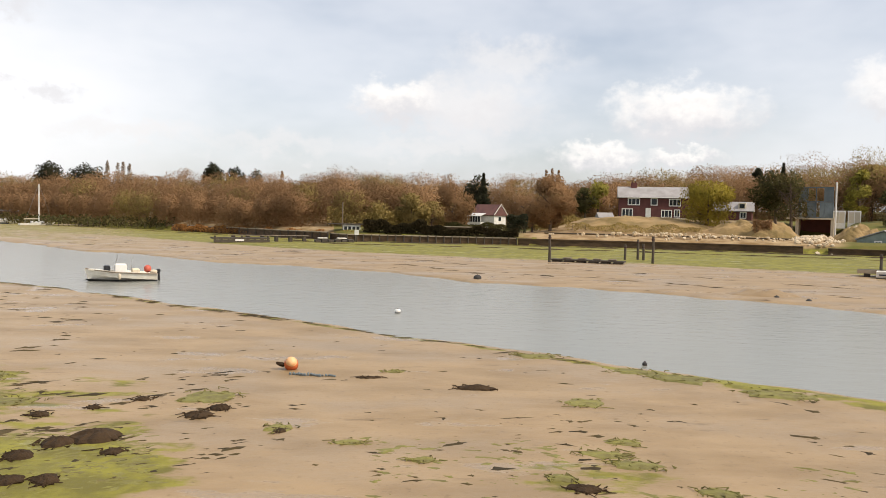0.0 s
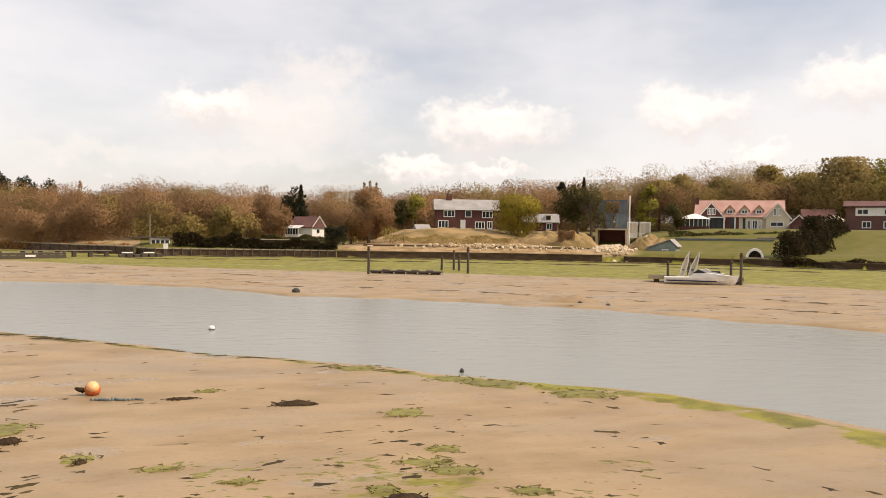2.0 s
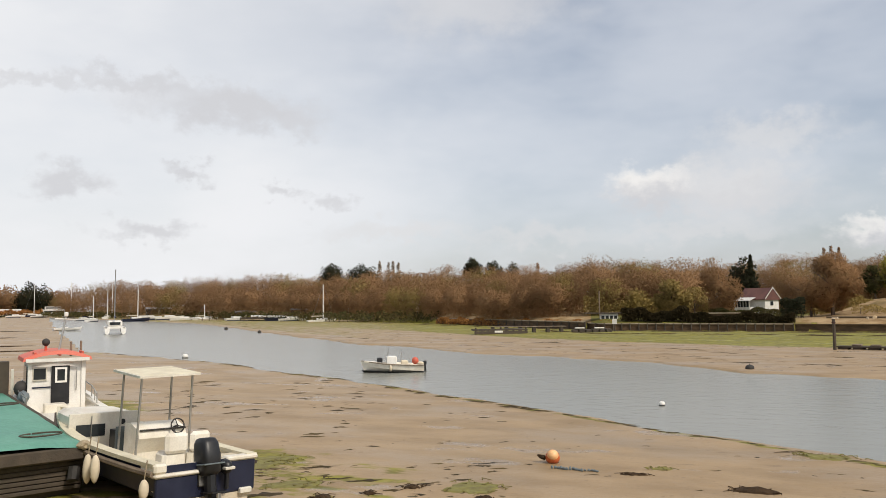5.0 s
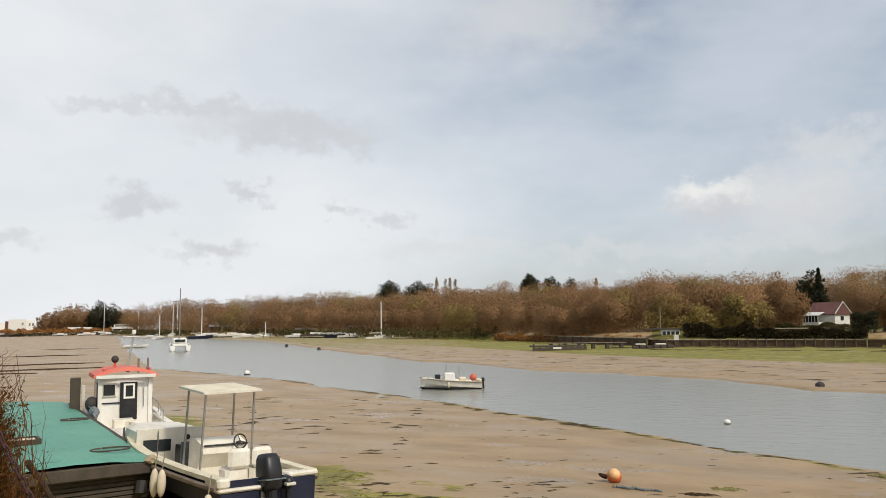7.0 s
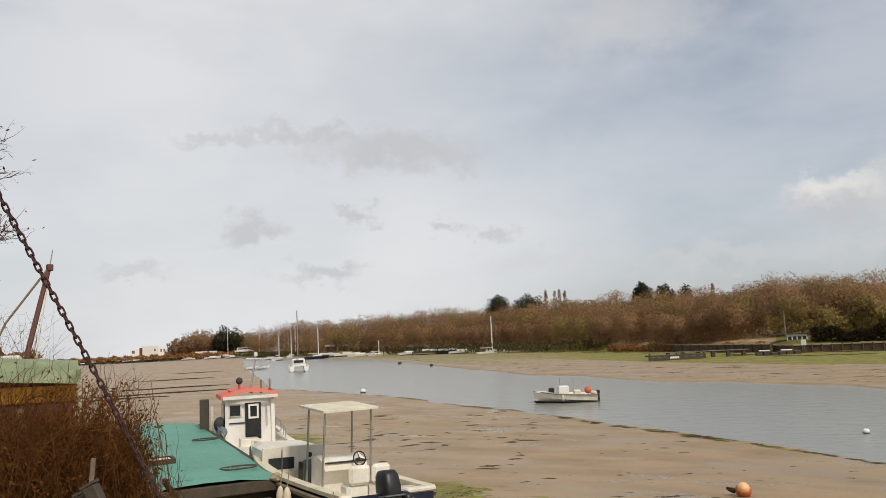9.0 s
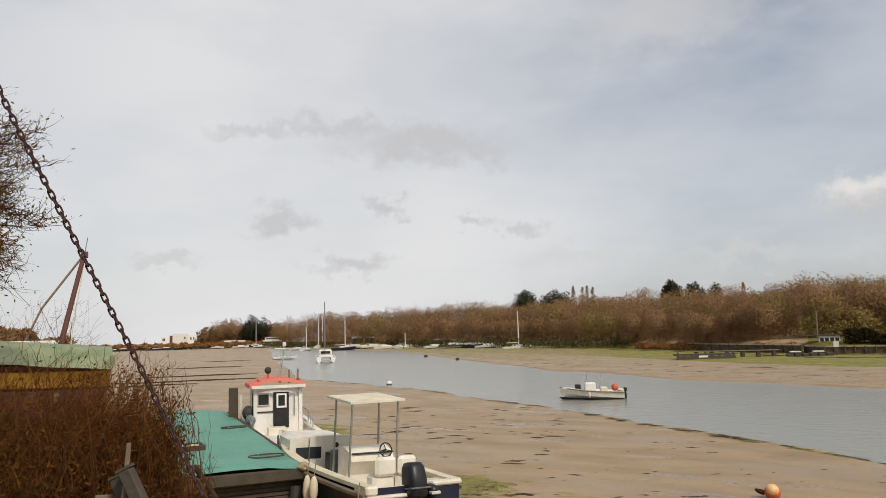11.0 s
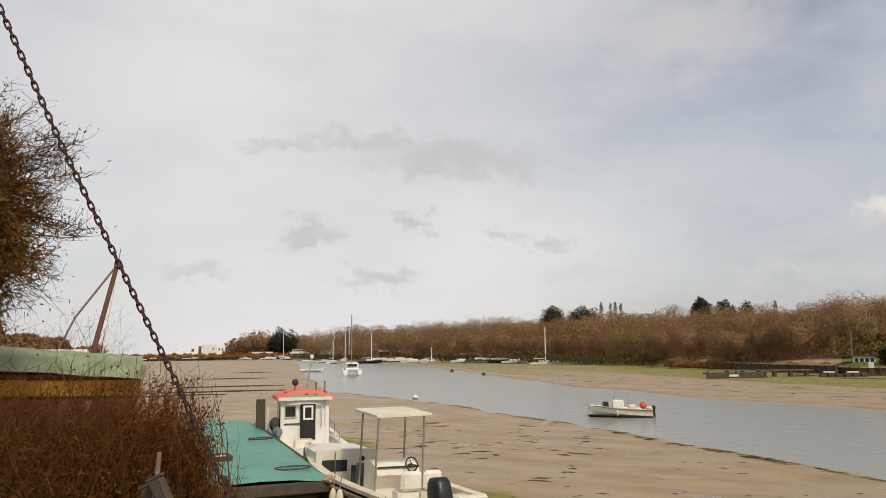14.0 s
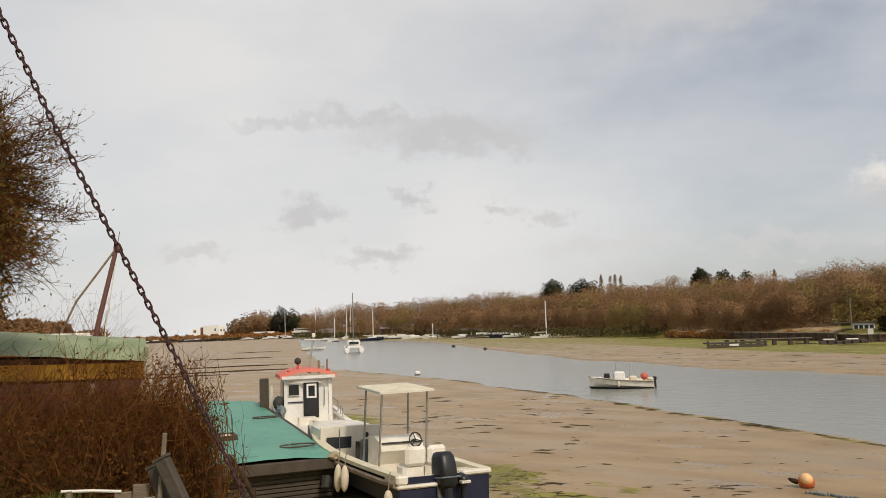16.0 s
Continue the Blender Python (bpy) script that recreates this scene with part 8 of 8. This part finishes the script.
def bank_things():
    hanging_chain()
    bank_tree()
    bank_bush("bush", "dense reddish-brown twiggy bush on the bank", 57.0, 8.4, 3.2, 1.8, 1.02, 800, 41, density=9.0, leafy=M_BUSHLEAF, lean=0.1, limit=51.0)
    bank_bush("bush", "dense dark brown bush on the bank", 64.0, 9.2, 4.0, 2.2, 0.92, 800, 42, density=12.0, lean=0.0, leafy=M_BUSHOLIVE)
    bank_bush("bush", "thin-twigged reddish bush at the bank edge", 54.6, 7.9, 1.8, 1.4, 1.45, 760, 43, lean=0.12, density=5.5, leafy=M_BUSHLEAF, limit=50.9)
    bank_bush("bush", "tall thin reeds and twigs in front of the laid-up boat", 61.0, 9.0, 4.0, 1.4, 1.6, 520, 47, lean=0.25, density=2.4, leafy=M_BUSHLEAF, limit=55.0)
    bank_bush("bush", "dark low bramble at the foot of the bank", 58.8, 7.7, 3.6, 1.0, 0.6, 520, 44, density=10.0, lean=0.0, leafy=M_BUSHOLIVE)
    bank_bush("bush", "sparse sprigs of willow beside the barge", 52.2, 8.6, 0.9, 0.8, 1.15, 60, 45, density=2.6, lean=0.1, limit=48.5)
    bank_bush("bush", "loose bare shrub standing behind the laid-up boat", 60.8, 19.0, 3.4, 2.4, 2.7, 110, 46, density=0.6, limit=56.5)
    # laid-up boat behind the bush: green cover, yellow and red bands
    b = thing("laid_up_boat", "laid-up wooden boat under a pale green cover, yellow and red sides", "boat", pose(-13.3, 8.87, 2.48, 0, 0, 238))
    part("bottom", hull(5.2, 1.9, 0.74, 0.15, n=12), M_BROWNROOF, b, "dark brown planking")
    part("red_band", hull(5.24, 1.96, 0.22, 0.1, n=12), M_REDHULL, b, "dull red band").matrix_basis = pose(-0.02, 0, 0.36)
    part("topside", hull(5.3, 2.0, 0.42, 0.2, n=12), M_YELLOW, b, "faded yellow topsides").matrix_basis = pose(-0.05, 0, 0.64)
    part("sheer_band", hull(5.35, 2.06, 0.16, 0.2, n=12), M_BROWNROOF, b, "dark brown sheer band").matrix_basis = pose(-0.06, 0, 1.0)
    V, F, n, k = [], [], 26, 10
    for i in range(n + 1):
        for j in range(k + 1):
            t, u = i / n, 2 * j / k - 1
            half = 1.1 * (1 - max(0, (t - 0.45) / 0.55) ** 2.4 * 0.9)
            V.append((5.4 * t - 0.1, u * half, 1.08 + 0.46 * t + 0.40 * (1 - abs(u) ** 1.6) + 0.04 * noise.noise(Vector((t * 9, u * 3, 1)))))
    F = [(i * (k + 1) + j, (i + 1) * (k + 1) + j, (i + 1) * (k + 1) + j + 1, i * (k + 1) + j + 1) for i in range(n) for j in range(k)]
    child("cover", quick_mesh("cover", V, F, M_GREENTARP, True), b, label="pale green tarpaulin cover")
    part("cover_end", boxbm(-0.12, -0.06, -1.0, 1.0, 1.15, 1.32), M_GREENTARP, b)
    part("stern_post", boxbm(-0.16, -0.05, -0.08, 0.08, 0.0, 1.3), M_CREAM, b)
    for xx in (0.8, 3.6):
        for s in (-1, 1):
            part("prop", tube([(xx, s * 1.3, -0.1), (xx, s * 0.9, 0.7)], 0.05, 6), M_WOOD, b)
    s = thing("spar", "reddish lowered mast with a stay, standing behind the bank", "mast", pose(-29.99, 18.05, 2.2))
    part("spar", tube([(-0.2, -0.3, -1.0), (0.0, 0.0, 2.19), (0.37, 0.60, 5.5)], 0.13, 8, r_end=0.09), M_BROWNROOF, s)
    part("stay", tube([(0.37, 0.60, 5.5), (-0.4, -0.68, 3.3), (-1.1, -1.9, 0.0)], 0.05, 6), M_WOOD, s)
    part("halyard", tube([(0.39, 0.62, 5.4), (0.15, 0.28, 2.2), (0.1, 0.2, -0.5)], 0.025, 5), M_GELCOAT, s)
    part("masthead", boxbm(0.28, 0.50, 0.5, 0.72, 5.35, 5.62, bevel=0.03), M_BROWNROOF, s)
    part("aerial", tube([(0.4, 0.62, 5.6), (0.47, 0.68, 6.2)], 0.02, 5), M_METAL, s)
    hedge("thicket", "brown thicket on the far part of the bank", 68.0, 62.8, 56, 60, 6.0, 4.0, M_TWIG, 6000, 0.26)
    hedge("thicket", "brown thicket at the end of the bank", 62.9, 60.2, 62, 66, 5.0, 5.0, M_TWIG, 3600, 0.26)
    hedge("thicket", "low brown thicket where the bank meets the mud", 60.4, 58.0, 66, 70, 5.0, 4.4, M_TWIG, 2800, 0.24)
    hedge("thicket", "brown thicket along the bank top", 72.0, 62.5, 30, 34, 4.0, 2.5, M_RUSSET, 5200, 0.14)
    c = thing("caravan", "pale roof of a small caravan beyond the thicket", "caravan", facing(61.0, 33, 2.6, 10))
    part("body", boxbm(-0.9, 0.9, -0.8, 0.8, 0.0, 1.6, bevel=0.12), M_GELCOAT, c)
    part("window", boxbm(-0.5, 0.5, -0.83, -0.801, 0.8, 1.3), M_GLASS, c)
    # timber scraps, stakes and grass at the foot of the bush
    for n_, lb, p0, p1, wd in (("beam", "dark tarred beam leaning on the bank", (-5.04, 3.55, 3.10), (-4.70, 3.75, 2.3), 0.045), ("beam", "dark tarred beam leaning on the bank", (-5.22, 3.62, 3.02), (-4.95, 3.72, 2.3), 0.05)):
        o = thing(n_, lb, "beam", pose(*p0))
        d = Vector(p1) - Vector(p0)
        bm = boxbm(-wd, wd, -0.05, 0.05, 0, d.length, bevel=0.012)
        part("timber", bm, M_DARKWOOD, o).matrix_basis = d.to_track_quat("Z", "Y").to_matrix().to_4x4()
        part("end_plate", boxbm(-wd, wd, -0.055, 0.055, -0.02, -0.001), M_DARKWOOD, o).matrix_basis = d.to_track_quat("Z", "Y").to_matrix().to_4x4()
    s = thing("stake", "pale bare stake standing in the bush", "stake", pose(-5.08, 3.56, 2.33))
    part("shaft", tube([(0, 0, -0.1), (0.0, 0.0, 0.5), (0.02, 0.03, 0.95)], 0.018, 6), M_WOOD, s)
    for k in range(5):
        o = thing("fence_board", "short weathered fence board at the foot of the bush", "board", pose(-5.50 + 0.07 * k, 3.42 + 0.07 * k, 2.27, 0, 3 * (k % 3) - 3, 60), "fence boards")
        part("board", boxbm(-0.06, 0.06, -0.012, 0.012, -0.1, 0.52 + 0.05 * (k % 3), bevel=0.004), M_WOOD if k != 3 else M_CREAM, o)
    p = thing("pipe", "pale plastic pipe lying along the grass", "pipe", pose(-5.66, 3.2, 2.90))
    part("tube", tube([(-0.04, -0.04, -0.02), (0.1, 0.12, -0.03), (0.24, 0.27, -0.05)], 0.011, 7), M_GELCOAT, p)
    part("prop", tube([(0.0, 0.0, -0.02), (0.0, 0.0, -0.62)], 0.02, 6), M_WOOD, p)
    t = thing("log", "mossy driftwood log by the barge", "log", pose(-7.6, 6.3, 2.2))
    part("trunk", tube([(-0.15, 0.1, 0.3), (0.4, -0.12, 0.1), (0.95, -0.35, -0.15)], 0.035, 8, r_end=0.03), M_WEED, t)
    rng = np.random.default_rng(9)
    n = 9000
    a = rng.uniform(60.3, 74, n)
    r = rng.uniform(5.7, 7.2, n)
    rx, ry = -r * np.sin(np.radians(a)), r * np.cos(np.radians(a))
    rz = ground_z(a, r)
    roots = np.stack([rx, ry, rz - 0.03], 1)
    tips = roots + np.stack([rng.normal(0.03, 0.08, n), rng.normal(0, 0.08, n), rng.uniform(0.22, 0.50, n)], 1)
    V, F = twig_mesh(rng, roots, tips, 0.006, 0.1, 2)
    tagged(new("grass", quick_mesh("grass", V, F, M_GRASSB)), "rough green grass on the bank", "grass", kind="stuff")


bank_things()
